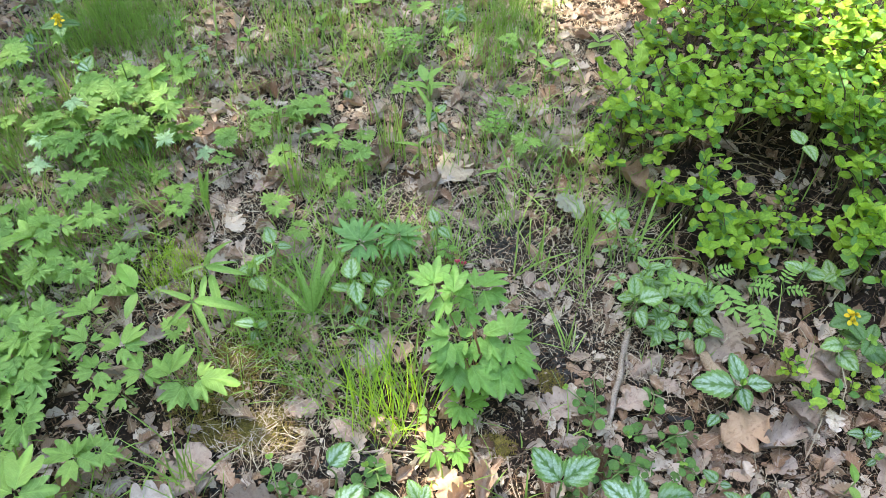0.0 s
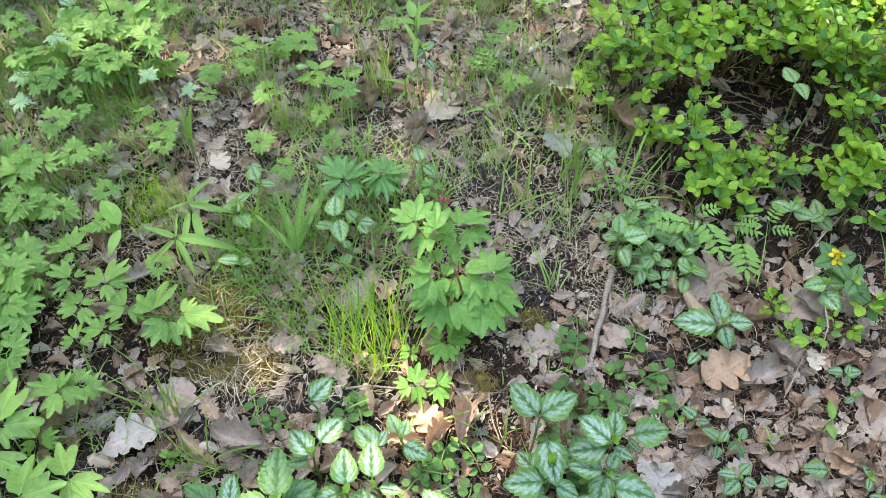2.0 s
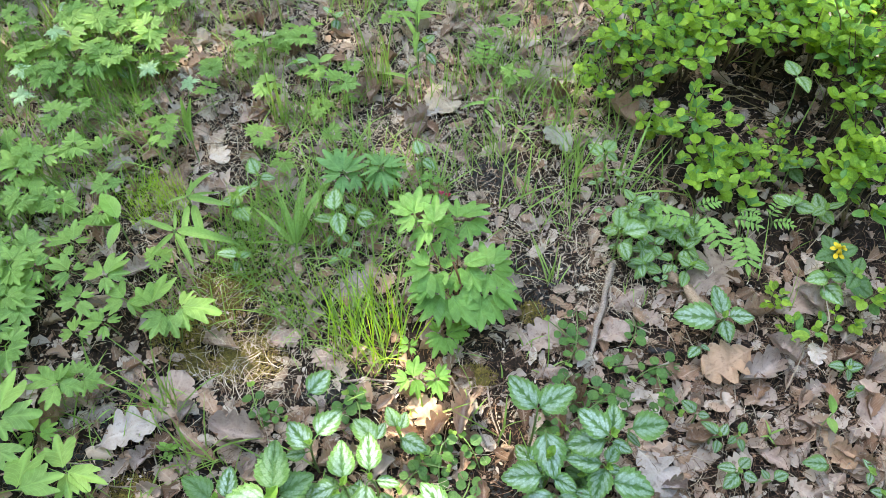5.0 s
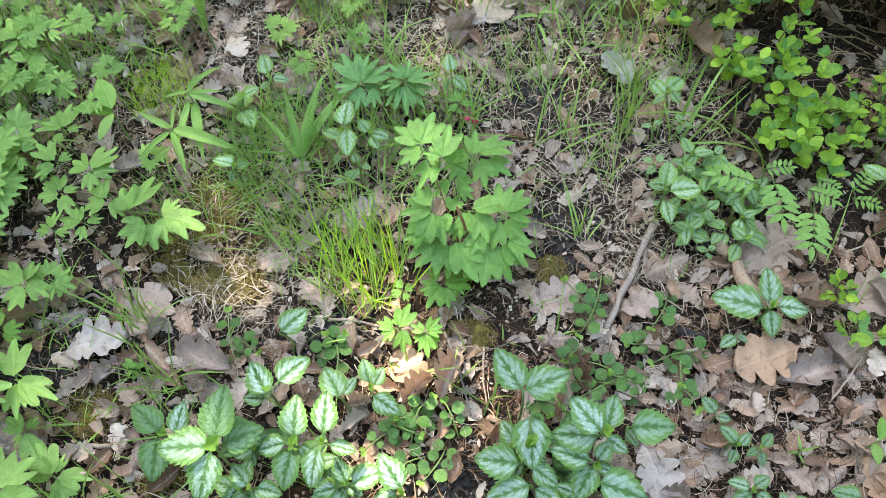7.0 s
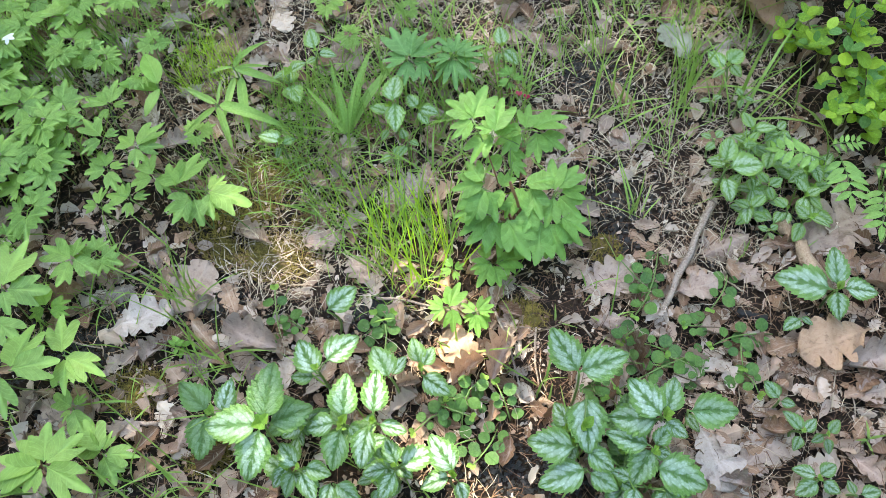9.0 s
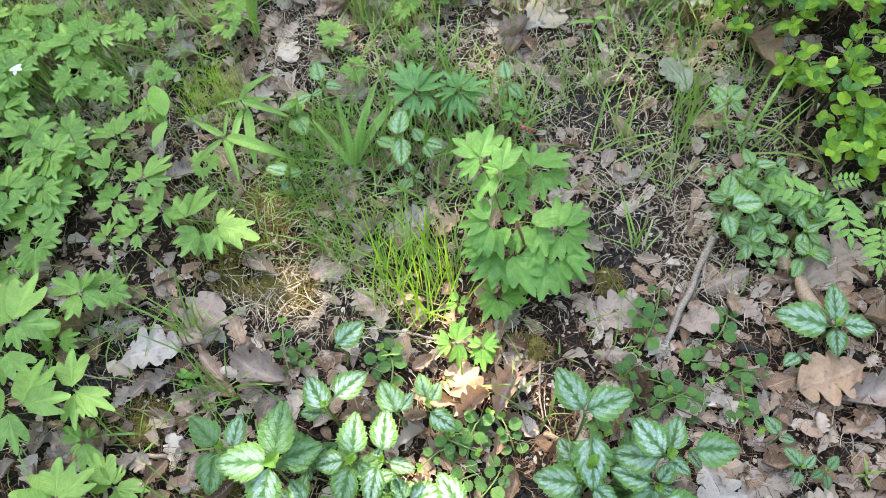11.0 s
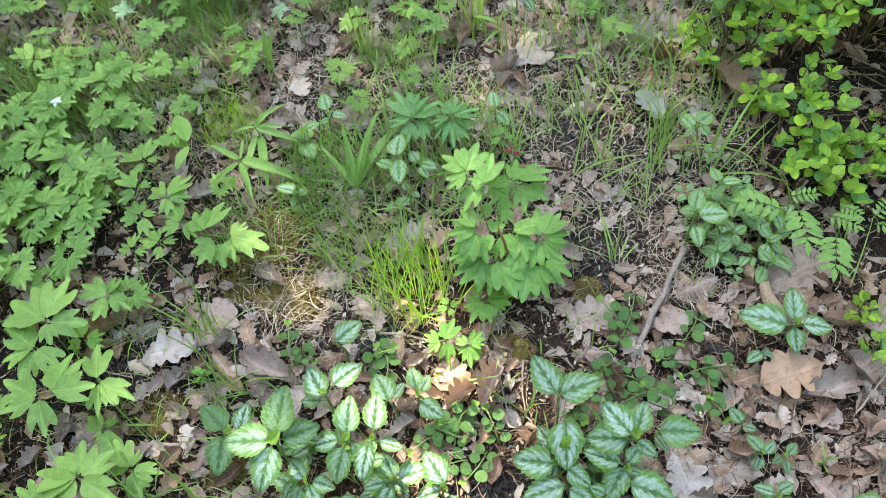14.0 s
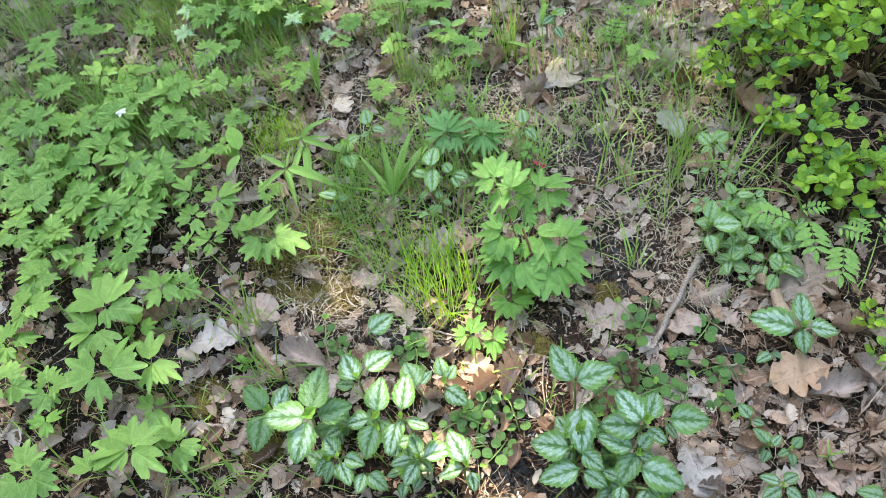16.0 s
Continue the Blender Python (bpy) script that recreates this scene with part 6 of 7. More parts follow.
creeper(-0.189, 0.563, -25, 0.029, 0.0165, 3)
creeper(-0.073, 0.554, 44, 0.039, 0.0165, 3)
creeper(-0.034, 0.530, 113, 0.041, 0.0165, 3)

# lance-leaved seedlings
lance_plant(-0.363, 0.916, [(-0.366, 0.918, 0.10, 66, 9, 0.062), (-0.368, 0.917, 0.10, -157, 0, 0.036), (-0.360, 0.918, 0.10, 12, 0, 0.047), (-0.363, 0.916, 0.10, -7, -8, 0.068), (-0.368, 0.912, 0.08, -87, -12, 0.071), (-0.358, 0.914, 0.08, -68, -13, 0.086), (-0.361, 0.920, 0.10, 90, 20, 0.029)])
lance_plant(-0.382, 0.860, [(-0.386, 0.862, 0.08, 164, 5, 0.056), (-0.383, 0.855, 0.08, -127, -11, 0.051), (-0.379, 0.856, 0.08, -54, -16, 0.071), (-0.382, 0.865, 0.08, 95, 17, 0.034), (-0.377, 0.861, 0.08, -4, -6, 0.091), (-0.382, 0.863, 0.08, 152, 13, 0.022)])
lance_plant(-0.180, 0.877, [(-0.181, 0.876, 0.03, 117, 42, 0.104), (-0.177, 0.877, 0.03, 70, 25, 0.142), (-0.183, 0.873, 0.03, 149, 39, 0.080), (-0.179, 0.876, 0.03, 105, 56, 0.085), (-0.175, 0.877, 0.03, 85, 46, 0.112), (-0.188, 0.879, 0.02, -163, 23, 0.076), (-0.180, 0.881, 0.02, 61, 47, 0.069), (-0.180, 0.879, 0.03, 67, 65, 0.077)], BLADE_MESHES, "clump of broad light green grass-like blades")
lance_plant(-0.478, 0.867, [(-0.482, 0.869, 0.08, 176, 0, 0.066), (-0.476, 0.868, 0.1, 128, 0, 0.062), (-0.476, 0.865, 0.09, -101, -15, 0.046)], OVAL_MESHES, "seedling with three oval light green leaves")
lance_plant(-0.478, 1.096, [(-0.481, 1.098, 0.06, 177, 0, 0.039), (-0.479, 1.095, 0.06, 24, 0, 0.037), (-0.478, 1.093, 0.06, -90, -16, 0.035), (-0.475, 1.099, 0.06, 107, 0, 0.034)])
broad_plant(-0.303, 1.343, 0.07, 0.047, [20, 160, 200, 340, 90, 270])
broad_plant(0.015, 1.339, 0.16, 0.067, [5, 180, 90, 270, 130])
broad_plant(-0.004, 1.253, 0.08, 0.045, [10, 170, 80, 250])
broad_plant(0.154, 1.191, 0.07, 0.044, [0, 180, 60, 300])
broad_plant(-0.397, 1.074, 0.1, 0.070, [95, 260, 80, 110], up=(50, 80))
broad_plant(-0.638, 1.421, 0.12, 0.031, [20, 160, 80, 250])
broad_plant(-0.875, 1.522, 0.08, 0.042, [0, 180, 270, 300, 60])
broad_plant(0.246, 1.541, 0.09, 0.033, [60, 200, 330], mesh_pool=OVAL_MESHES)
broad_plant(0.193, 1.555, 0.07, 0.028, [60, 160, 250, 330], mesh_pool=OVAL_MESHES)
broad_plant(0.045, 1.597, 0.08, 0.031, [20, 110, 200, 300], mesh_pool=OVAL_MESHES)
broad_plant(-0.214, 1.433, 0.03, 0.015, [0, 90, 180, 270], mesh_pool=OVAL_MESHES)
broad_plant(-0.255, 1.665, 0.06, 0.026, [30, 120, 210, 300], mesh_pool=OVAL_MESHES)
broad_plant(-0.402, 1.574, 0.09, 0.031, [40, 120, 200, 300], mesh_pool=OVAL_MESHES)
broad_plant(-0.566, 1.616, 0.08, 0.029, [20, 140, 250], mesh_pool=OVAL_MESHES)
broad_plant(-0.220, 1.448, 0.02, 0.023, [0, 90, 180, 270], mesh_pool=OVAL_MESHES)
broad_plant(-0.329, 0.487, 0.03, 0.018, [40, 160, 280], mesh_pool=OVAL_MESHES, label="small seedling with oval light green leaves")
broad_plant(0.737, 1.539, 0.02, 0.021, [0, 180], mesh_pool=OVAL_MESHES)
broad_plant(0.608, 0.547, 0.03, 0.025, [20, 100, 200, 300])
broad_plant(-0.324, 0.490, 0.02, 0.021, [30, 150, 270], mesh_pool=OVAL_MESHES)
broad_plant(0.695, 0.570, 0.06, 0.035, [80, 265], mesh_pool=OVAL_MESHES)
broad_plant(-0.987, 0.809, 0.05, 0.042, [30, 150, 270], mesh_pool=OVAL_MESHES)

# oak seedlings
broad_plant(0.416, 1.443, 0.12, 0.090, [100, 250, 170], mesh_pool=OAK_GREEN_MESHES, name="oak_seedling", label="oak seedling with soft light green lobed leaves", category="seedling")
broad_plant(0.441, 1.429, 0.14, 0.065, [80, 60], mesh_pool=OAK_GREEN_MESHES, name="oak_seedling", label="oak seedling with soft light green lobed leaves", category="seedling")
broad_plant(0.520, 1.651, 0.12, 0.084, [170, 350, 120, 230], mesh_pool=OAK_GREEN_MESHES, name="oak_seedling", label="oak seedling with soft light green lobed leaves", category="seedling")
broad_plant(0.669, 1.512, 0.2, 0.060, [60, 100], mesh_pool=OAK_GREEN_MESHES, name="oak_seedling", label="oak seedling with soft light green lobed leaves", category="seedling")
broad_plant(0.782, 1.516, 0.25, 0.076, [170, 250, 320], mesh_pool=OAK_GREEN_MESHES, name="oak_seedling", label="oak seedling with soft light green lobed leaves", category="seedling")

# grass tufts
grass_tuft(-0.027, 0.701, 75, 0.14, 0.065, GRASS, width=0.0026, lean=0.4, bend=0.7, drift=125)
# these yellow-green blades carry the backlight in their colour
grass_tuft(-0.028, 0.69, 58, 0.17, 0.075, GRASS_LIT, width=0.0022, lean=0.42, bend=0.8, drift=110, name="grass_clump", label="grass clump with backlit yellow-green put into its blade colour")
grass_tuft(-0.050, 0.653, 110, 0.05, 0.06, GRASS_FINE, width=0.0012, lean=0.7, bend=0.9)
grass_tuft(-0.761, 1.674, 600, 0.12, 0.12, GRASS_FINE, width=0.0014, lean=0.25, bend=0.6, label="dense tuft of fine dark green grass")
grass_tuft(-0.830, 1.661, 350, 0.11, 0.1, GRASS_FINE, width=0.0014, lean=0.25, bend=0.6, label="dense tuft of fine dark green grass")
grass_tuft(-0.669, 1.668, 350, 0.11, 0.1, GRASS_FINE, width=0.0014, lean=0.25, bend=0.7, label="dense tuft of fine dark green grass")
grass_tuft(-0.592, 1.233, 260, 0.12, 0.09, GRASS_FINE, width=0.0015, lean=0.4, bend=0.6, label="fan of fine dark green grass")
grass_tuft(-0.734, 1.377, 200, 0.11, 0.08, GRASS_FINE, width=0.0015, lean=0.3, bend=0.6)
grass_tuft(-0.877, 1.275, 300, 0.13, 0.09, GRASS_FINE, width=0.0015, lean=0.3, bend=0.6, label="dense tuft of fine dark green grass")
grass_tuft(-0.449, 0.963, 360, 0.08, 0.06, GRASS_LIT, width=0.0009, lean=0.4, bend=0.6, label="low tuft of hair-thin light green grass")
for gx0, gy0, count, tall in ((-0.245, 0.85, 60, 0.12), (-0.20, 0.80, 55, 0.09), (-0.28, 0.90, 50, 0.12), (-0.13, 0.83, 30, 0.1), (-0.15, 0.76, 36, 0.1), (-0.30, 0.85, 40, 0.1), (-0.10, 0.78, 26, 0.09)):
    grass_tuft(gx0, gy0, count, tall, 0.055, GRASS, width=0.0019, lean=0.5, bend=0.8)
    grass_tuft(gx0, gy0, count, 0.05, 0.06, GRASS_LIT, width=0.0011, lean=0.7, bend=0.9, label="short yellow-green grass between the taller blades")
grass_tuft(-0.225, 0.920, 40, 0.12, 0.06, GRASS, width=0.0025, lean=0.5, bend=0.8)
grass_tuft(0.189, 1.697, 300, 0.11, 0.08, GRASS_FINE, width=0.0015, lean=0.3, bend=0.6, label="dense tuft of fine dark green grass")
grass_tuft(0.104, 1.800, 250, 0.1, 0.12, GRASS_FINE, width=0.0015, lean=0.4, bend=0.6)
grass_tuft(-0.203, 1.192, 120, 0.09, 0.05, GRASS, width=0.0016)
grass_tuft(-0.339, 1.315, 160, 0.1, 0.06, GRASS, width=0.0018)
grass_tuft(-0.247, 1.180, 14, 0.22, 0.02, GRASS, width=0.0035, lean=0.15, bend=0.3)
grass_tuft(-0.067, 1.271, 18, 0.18, 0.04, GRASS, width=0.003, lean=0.2, bend=0.4)
grass_tuft(0.018, 1.233, 16, 0.16, 0.04, GRASS, width=0.003, lean=0.2, bend=0.5)
grass_tuft(0.324, 1.086, 26, 0.15, 0.03, GRASS, width=0.003, lean=0.25, bend=0.5)
grass_tuft(0.220, 1.026, 8, 0.14, 0.03, GRASS, width=0.0035, lean=0.25, bend=0.5)
grass_tuft(0.297, 0.950, 22, 0.11, 0.04, GRASS, width=0.0022, lean=0.6, bend=0.6)
grass_tuft(0.480, 1.064, 7, 0.2, 0.02, GRASS, width=0.0045, lean=0.5, bend=0.9, label="few long arching grass blades")
grass_tuft(0.101, 1.279, 40, 0.13, 0.05, GRASS, width=0.0022)
grass_tuft(0.144, 1.324, 40, 0.13, 0.05, GRASS, width=0.0022)
grass_tuft(0.116, 1.523, 60, 0.12, 0.07, GRASS, width=0.002)
grass_tuft(0.257, 1.397, 40, 0.1, 0.06, GRASS, width=0.002)
grass_tuft(0.154, 1.098, 30, 0.09, 0.06, GRASS, width=0.002)
grass_tuft(0.095, 1.086, 30, 0.09, 0.06, GRASS, width=0.002)
grass_tuft(-0.341, 0.548, 16, 0.16, 0.03, GRASS, width=0.003, lean=0.3, bend=0.6)
grass_tuft(-0.272, 0.476, 18, 0.14, 0.03, GRASS, width=0.004, lean=0.4, bend=0.6)
grass_tuft(-0.316, 0.806, 50, 0.08, 0.06, GRASS, width=0.0015, lean=0.5)
grass_tuft(-0.169, 0.720, 40, 0.09, 0.06, GRASS, width=0.0016, lean=0.5)
grass_tuft(-0.271, 0.294, 24, 0.14, 0.05, GRASS, width=0.0035, lean=0.6, bend=0.8)
grass_tuft(-0.345, 0.556, 10, 0.18, 0.02, GRASS, width=0.004, lean=0.3, bend=0.5)
grass_tuft(-0.503, 0.536, 24, 0.08, 0.06, GRASS, width=0.0014, lean=0.8)
grass_tuft(0.329, 1.017, 8, 0.17, 0.02, GRASS, width=0.0045, lean=0.15, bend=0.35)
grass_tuft(0.229, 0.991, 5, 0.12, 0.02, GRASS, width=0.004, lean=0.2, bend=0.4)
grass_tuft(0.404, 1.027, 6, 0.19, 0.02, GRASS, width=0.005, lean=0.55, bend=0.9, drift=40, label="few long arching grass blades")
grass_tuft(0.204, 0.977, 6, 0.13, 0.025, GRASS, width=0.004, lean=0.7, bend=0.6, drift=30)
grass_tuft(-0.777, 0.883, 30, 0.14, 0.07, GRASS, width=0.0018)
grass_tuft(-0.841, 0.710, 30, 0.14, 0.08, GRASS, width=0.0018)
grass_tuft(-0.614, 0.844, 40, 0.13, 0.06, GRASS, width=0.0018)
grass_tuft(-1.015, 1.050, 150, 0.08, 0.07, GRASS_FINE, width=0.0014)
grass_tuft(-1.115, 0.949, 80, 0.1, 0.07, GRASS, width=0.002)
grass_tuft(-1.160, 1.187, 60, 0.12, 0.06, GRASS, width=0.002)
grass_tuft(-0.404, 0.747, 60, 0.08, 0.05, GRASS, width=0.0015)
grass_tuft(-0.377, 1.536, 60, 0.11, 0.07, GRASS, width=0.002)
grass_tuft(-0.403, 1.738, 50, 0.11, 0.07, GRASS, width=0.002)
grass_tuft(-0.528, 1.462, 60, 0.12, 0.06, GRASS, width=0.002)
grass_tuft(-0.134, 1.582, 40, 0.14, 0.06, GRASS, width=0.0022)
grass_tuft(-0.212, 1.660, 40, 0.12, 0.07, GRASS, width=0.0022)
grass_tuft(-0.301, 1.647, 60, 0.14, 0.07, GRASS, width=0.0022)
grass_tuft(0.081, 1.645, 40, 0.12, 0.06, GRASS, width=0.0022)
grass_tuft(0.164, 1.577, 30, 0.12, 0.05, GRASS, width=0.0022)
grass_tuft(-0.062, 1.293, 14, 0.2, 0.02, GRASS, width=0.0035, lean=0.15, bend=0.3)

# bleeding heart in the middle of the clearing
heart = heart_plant(0.116, 0.735, 0.19)
leaves_on(heart, [
    (0.040, 0.822, 0.200, 152, 0, 0.045),
    (0.042, 0.820, 0.200, 87, 0, 0.052),
    (0.041, 0.818, 0.200, -129, -17, 0.035),
    (0.074, 0.805, 0.200, 89, 12, 0.049),
    (0.067, 0.812, 0.185, -118, -12, 0.046),
    (0.071, 0.807, 0.200, 175, 0, 0.023),
    (0.079, 0.805, 0.190, 79, 0, 0.036),
    (0.098, 0.833, 0.170, -107, -24, 0.037),
    (0.109, 0.837, 0.170, 88, 0, 0.037),
    (0.118, 0.844, 0.165, 35, 0, 0.050),
    (0.123, 0.840, 0.160, -69, -22, 0.039),
    (0.131, 0.843, 0.155, -24, -15, 0.038),
    (0.105, 0.830, 0.170, 176, 0, 0.026),
    (0.069, 0.754, 0.150, -167, -13, 0.045),
    (0.068, 0.754, 0.155, 142, 0, 0.036)], HEART_MESHES)
leaves_on(heart, [
    (0.072, 0.747, 0.145, -114, -17, 0.051),
    (0.077, 0.749, 0.140, -67, -22, 0.041),
    (0.067, 0.750, 0.145, -85, -29, 0.041),
    (0.093, 0.758, 0.140, 76, 0, 0.033),
    (0.097, 0.753, 0.140, -130, -21, 0.028),
    (0.123, 0.768, 0.140, 28, 0, 0.038),
    (0.119, 0.766, 0.135, -97, -24, 0.036),
    (0.129, 0.771, 0.130, -56, -20, 0.044),
    (0.163, 0.773, 0.130, 110, 0, 0.048),
    (0.168, 0.776, 0.130, 68, 0, 0.043),
    (0.172, 0.774, 0.125, 32, -15, 0.039),
    (0.169, 0.770, 0.120, -32, -22, 0.041),
    (0.163, 0.767, 0.120, -95, -30, 0.040),
    (0.105, 0.727, 0.110, -51, -14, 0.061),
    (0.100, 0.725, 0.105, -86, -25, 0.047)], HEART_MESHES)
leaves_on(heart, [
    (0.097, 0.723, 0.105, -110, -20, 0.044),
    (0.091, 0.727, 0.110, -125, -17, 0.052),
    (0.079, 0.725, 0.110, -141, -13, 0.044),
    (0.151, 0.738, 0.100, -84, -20, 0.058),
    (0.160, 0.737, 0.100, -53, -22, 0.053),
    (0.172, 0.744, 0.100, -35, -19, 0.046),
    (0.177, 0.746, 0.105, -15, -13, 0.044),
    (0.126, 0.730, 0.105, -87, -27, 0.045),
    (0.094, 0.809, 0.160, -35, -39, 0.032),
    (0.084, 0.797, 0.160, -125, -32, 0.029),
    (0.100, 0.794, 0.150, -25, -23, 0.025),
    (0.065, 0.730, 0.130, -144, -17, 0.034),
    (0.110, 0.749, 0.130, -113, -31, 0.029),
    (0.139, 0.750, 0.120, -100, -23, 0.039)], HEART_MESHES)
young = heart_plant(0.094, 0.679, 0.04, "young bleeding heart shoot with lemon-green leaves")
leaves_on(young, [
    (0.092, 0.681, 0.055, -115, -16, 0.037),
    (0.096, 0.679, 0.055, -58, -19, 0.030),
    (0.097, 0.683, 0.055, 28, 0, 0.041),
    (0.088, 0.684, 0.055, -144, 0, 0.027),
    (0.086, 0.685, 0.060, 123, 0, 0.024),
    (0.108, 0.690, 0.055, -36, -12, 0.024)], LEMON_MESHES)
young = heart_plant(0.038, 0.665, 0.04, "young bleeding heart shoot with lemon-green leaves")
leaves_on(young, [
    (0.036, 0.669, 0.040, -135, 0, 0.017),
    (0.037, 0.674, 0.040, 149, 0, 0.017),
    (0.041, 0.670, 0.040, 45, 0, 0.016),
    (0.040, 0.666, 0.040, -45, 0, 0.014)], LEMON_MESHES)
young = heart_plant(0.068, 0.601, 0.04, "young bleeding heart shoot with lemon-green leaves")
leaves_on(young, [
    (0.040, 0.604, 0.050, 164, 0, 0.026),
    (0.042, 0.603, 0.050, -128, -12, 0.023),
    (0.049, 0.605, 0.055, 85, 0, 0.038),
    (0.053, 0.605, 0.050, -76, -19, 0.031),
    (0.048, 0.609, 0.055, 135, 0, 0.016),
    (0.084, 0.607, 0.050, 156, 0, 0.022),
    (0.087, 0.609, 0.050, 57, 0, 0.027),
    (0.086, 0.606, 0.045, -76, -19, 0.031),
    (0.089, 0.608, 0.050, 11, 0, 0.020),
    (0.082, 0.605, 0.045, -122, -18, 0.016),
    (0.091, 0.607, 0.045, -41, -28, 0.021)], LEMON_MESHES)
back = heart_plant(-0.068, 0.985, 0.09, "low bleeding heart with dull green divided leaves")
leaves_on(back, [
    (-0.100, 0.982, 0.100, 132, 0, 0.060),
    (-0.101, 0.977, 0.100, -172, -15, 0.038),
    (-0.097, 0.985, 0.100, 94, 0, 0.051),
    (-0.094, 0.981, 0.100, 58, 0, 0.053),
    (-0.099, 0.981, 0.090, -85, -23, 0.038),
    (-0.092, 0.984, 0.090, -8, -19, 0.031),
    (-0.032, 0.999, 0.100, 135, 0, 0.040),
    (-0.030, 1.001, 0.100, 91, 0, 0.041),
    (-0.026, 0.997, 0.100, 37, 0, 0.044),
    (-0.026, 0.996, 0.095, 8, -15, 0.039),
    (-0.032, 0.995, 0.090, -71, -19, 0.046),
    (-0.034, 0.991, 0.100, -168, -8, 0.034),
    (-0.037, 0.991, 0.090, -126, -25, 0.036),
    (-0.027, 0.993, 0.090, -27, -22, 0.040),
    (-0.079, 0.981, 0.090, -71, -29, 0.031)], BACK_MESHES)
red = heart_plant(0.058, 0.988, 0.06, "small bleeding heart with two red-pink flowers")
leaves_on(red, [
    (0.057, 0.986, 0.070, -135, -15, 0.019),
    (0.058, 0.991, 0.070, 115, 0, 0.023),
    (0.063, 0.987, 0.070, 32, 0, 0.019),
    (0.059, 0.985, 0.065, -63, -20, 0.014),
    (0.054, 0.993, 0.070, 173, 0, 0.017)], HEART_MESHES)
heart_flowers(red, [(0.079, 0.955, 0.08), (0.091, 0.955, 0.075)])

# other flowers
archangel_flower(0.754, 0.853, 0.1)
archangel_flower(-0.806, 1.544, 0.13)
white_flower(-0.739, 0.896, 0.12)
seed_head(-0.321, 0.677, 0.075)
seed_head(-0.588, 1.314, 0.1)
seed_head(-0.476, 1.333, 0.1)

# ---- litter, straw, moss and loose grass ----
def inside(x, y, spots):
    return any(((x - a) / rx) ** 2 + ((y - b) / ry) ** 2 < 1 for a, b, rx, ry in spots)


SOIL_SPOTS = [(0.255, 0.81, 0.06, 0.08), (-0.066, 0.6, 0.06, 0.025), (-0.33, 0.575, 0.07, 0.03), (0.184, 1.07, 0.05, 0.06), (0.19, 0.417, 0.08, 0.04), (-0.466, 0.468, 0.06, 0.05), (-0.62, 0.42, 0.1, 0.1), (0.5, 0.86, 0.03, 0.03)]
MOSS_SPOTS = [(-0.30, 0.715, 0.09, 0.07), (-0.265, 0.66, 0.08, 0.035), (-0.863, 1.042, 0.08, 0.06), (-0.985, 1.03, 0.05, 0.05), (-0.235, 0.355, 0.03, 0.03), (0.147, 0.633, 0.03, 0.02), (0.245, 0.76, 0.02, 0.02), (-0.375, 0.418, 0.04, 0.03), (-0.30, 0.80, 0.06, 0.04)]
STRAW_SPOTS = [(0.35, 0.97, 0.15, 0.18), (-0.19, 0.66, 0.14, 0.085), (0.2, 1.12, 0.25, 0.12), (0.33, 0.83, 0.06, 0.06), (-0.1, 1.08, 0.3, 0.13)]


def leaf_chance(x, y):
    """How much of the ground is covered by dead leaves."""
    if inside(x, y, SOIL_SPOTS) or inside(x, y, MOSS_SPOTS):
        return 0.06
    if inside(x, y, STRAW_SPOTS):
        return 0.3
    if x > 0.5 and y > 0.86 and x + y > 1.62:
        return 0.25
    if x > 0.25 and y < 0.82:
        return 0.8
    if -0.6 < x < 0.1 and y < 0.62:
        return 0.55
    return 0.85 if y > 0.9 and x < 0.35 else 0.52


placed = 0
while placed < 260:
    x, y = uni(-1.0, 0.95), uni(0.3, 1.5)
    if rng.random() > leaf_chance(x, y):
        continue
    dead_leaf_at(x, y, uni(0, 360), uni(0.025, 0.065), rng.choice(DEAD_MESHES), uni(0.004, 0.013), uni(-9, 9), uni(-12, 12))
    placed += 1

litter = Bag()
n = 0
while n < 1500:
    x, y = uni(-1.2, 1.0), uni(0.2, 1.9)
    if rng.random() > leaf_chance(x, y) or noise.noise((x * 5, y * 5, 7.0)) < -0.25:
        continue
    litter.put(rng.choice(PLAIN_PIECES), aim((x, y, gz(x, y) + uni(0.003, 0.011)), uni(0, 360), uni(-9, 9), uni(-12, 12), uni(0.028, 0.056)))
    n += 1
n = 0
while n < 16500:
    x, y = (uni(-1.25, 1.1), uni(0.2, 1.95)) if n < 7000 else (rng.gauss(0, 2.3), 1.0 + rng.gauss(0, 2.3))
    if rng.random() > leaf_chance(x, y) or (n >= 7000 and -1.3 < x < 1.1 and 0.15 < y < 1.95):
        continue
    near = n < 7000
    piece = rng.choice(PLAIN_PIECES[:1] + SCRAP_PIECES) if near else rng.choice(FAR_PIECES)
    size = uni(0.010, 0.038) if near else uni(0.025, 0.075)
    litter.put(piece, aim((x, y, gz(x, y) + uni(0.001, 0.007)), uni(0, 360), uni(-10, 10), uni(-14, 14), size))
    n += 1
tagged(new("leaf_litter", litter.mesh("leaf_litter", DEAD_MANY)), "layer of small brown and pinkish dead leaves", "leaf litter", kind="stuff")


def fibre(length, width, curve):
    v, u = [], []
    for k in range(4):
        t = k / 3
        w = width * (1 - 0.5 * t)
        y, x = length * t, curve * length * t * t
        z = 0.004 * math.sin(math.pi * t)
        v += [(x - w / 2, y, z), (x + w / 2, y, z)]
        u += [(0, t), (1, t)]
    return np.array(v), [(0, 1, 3, 2), (2, 3, 5, 4), (4, 5, 7, 6)], np.array(u)


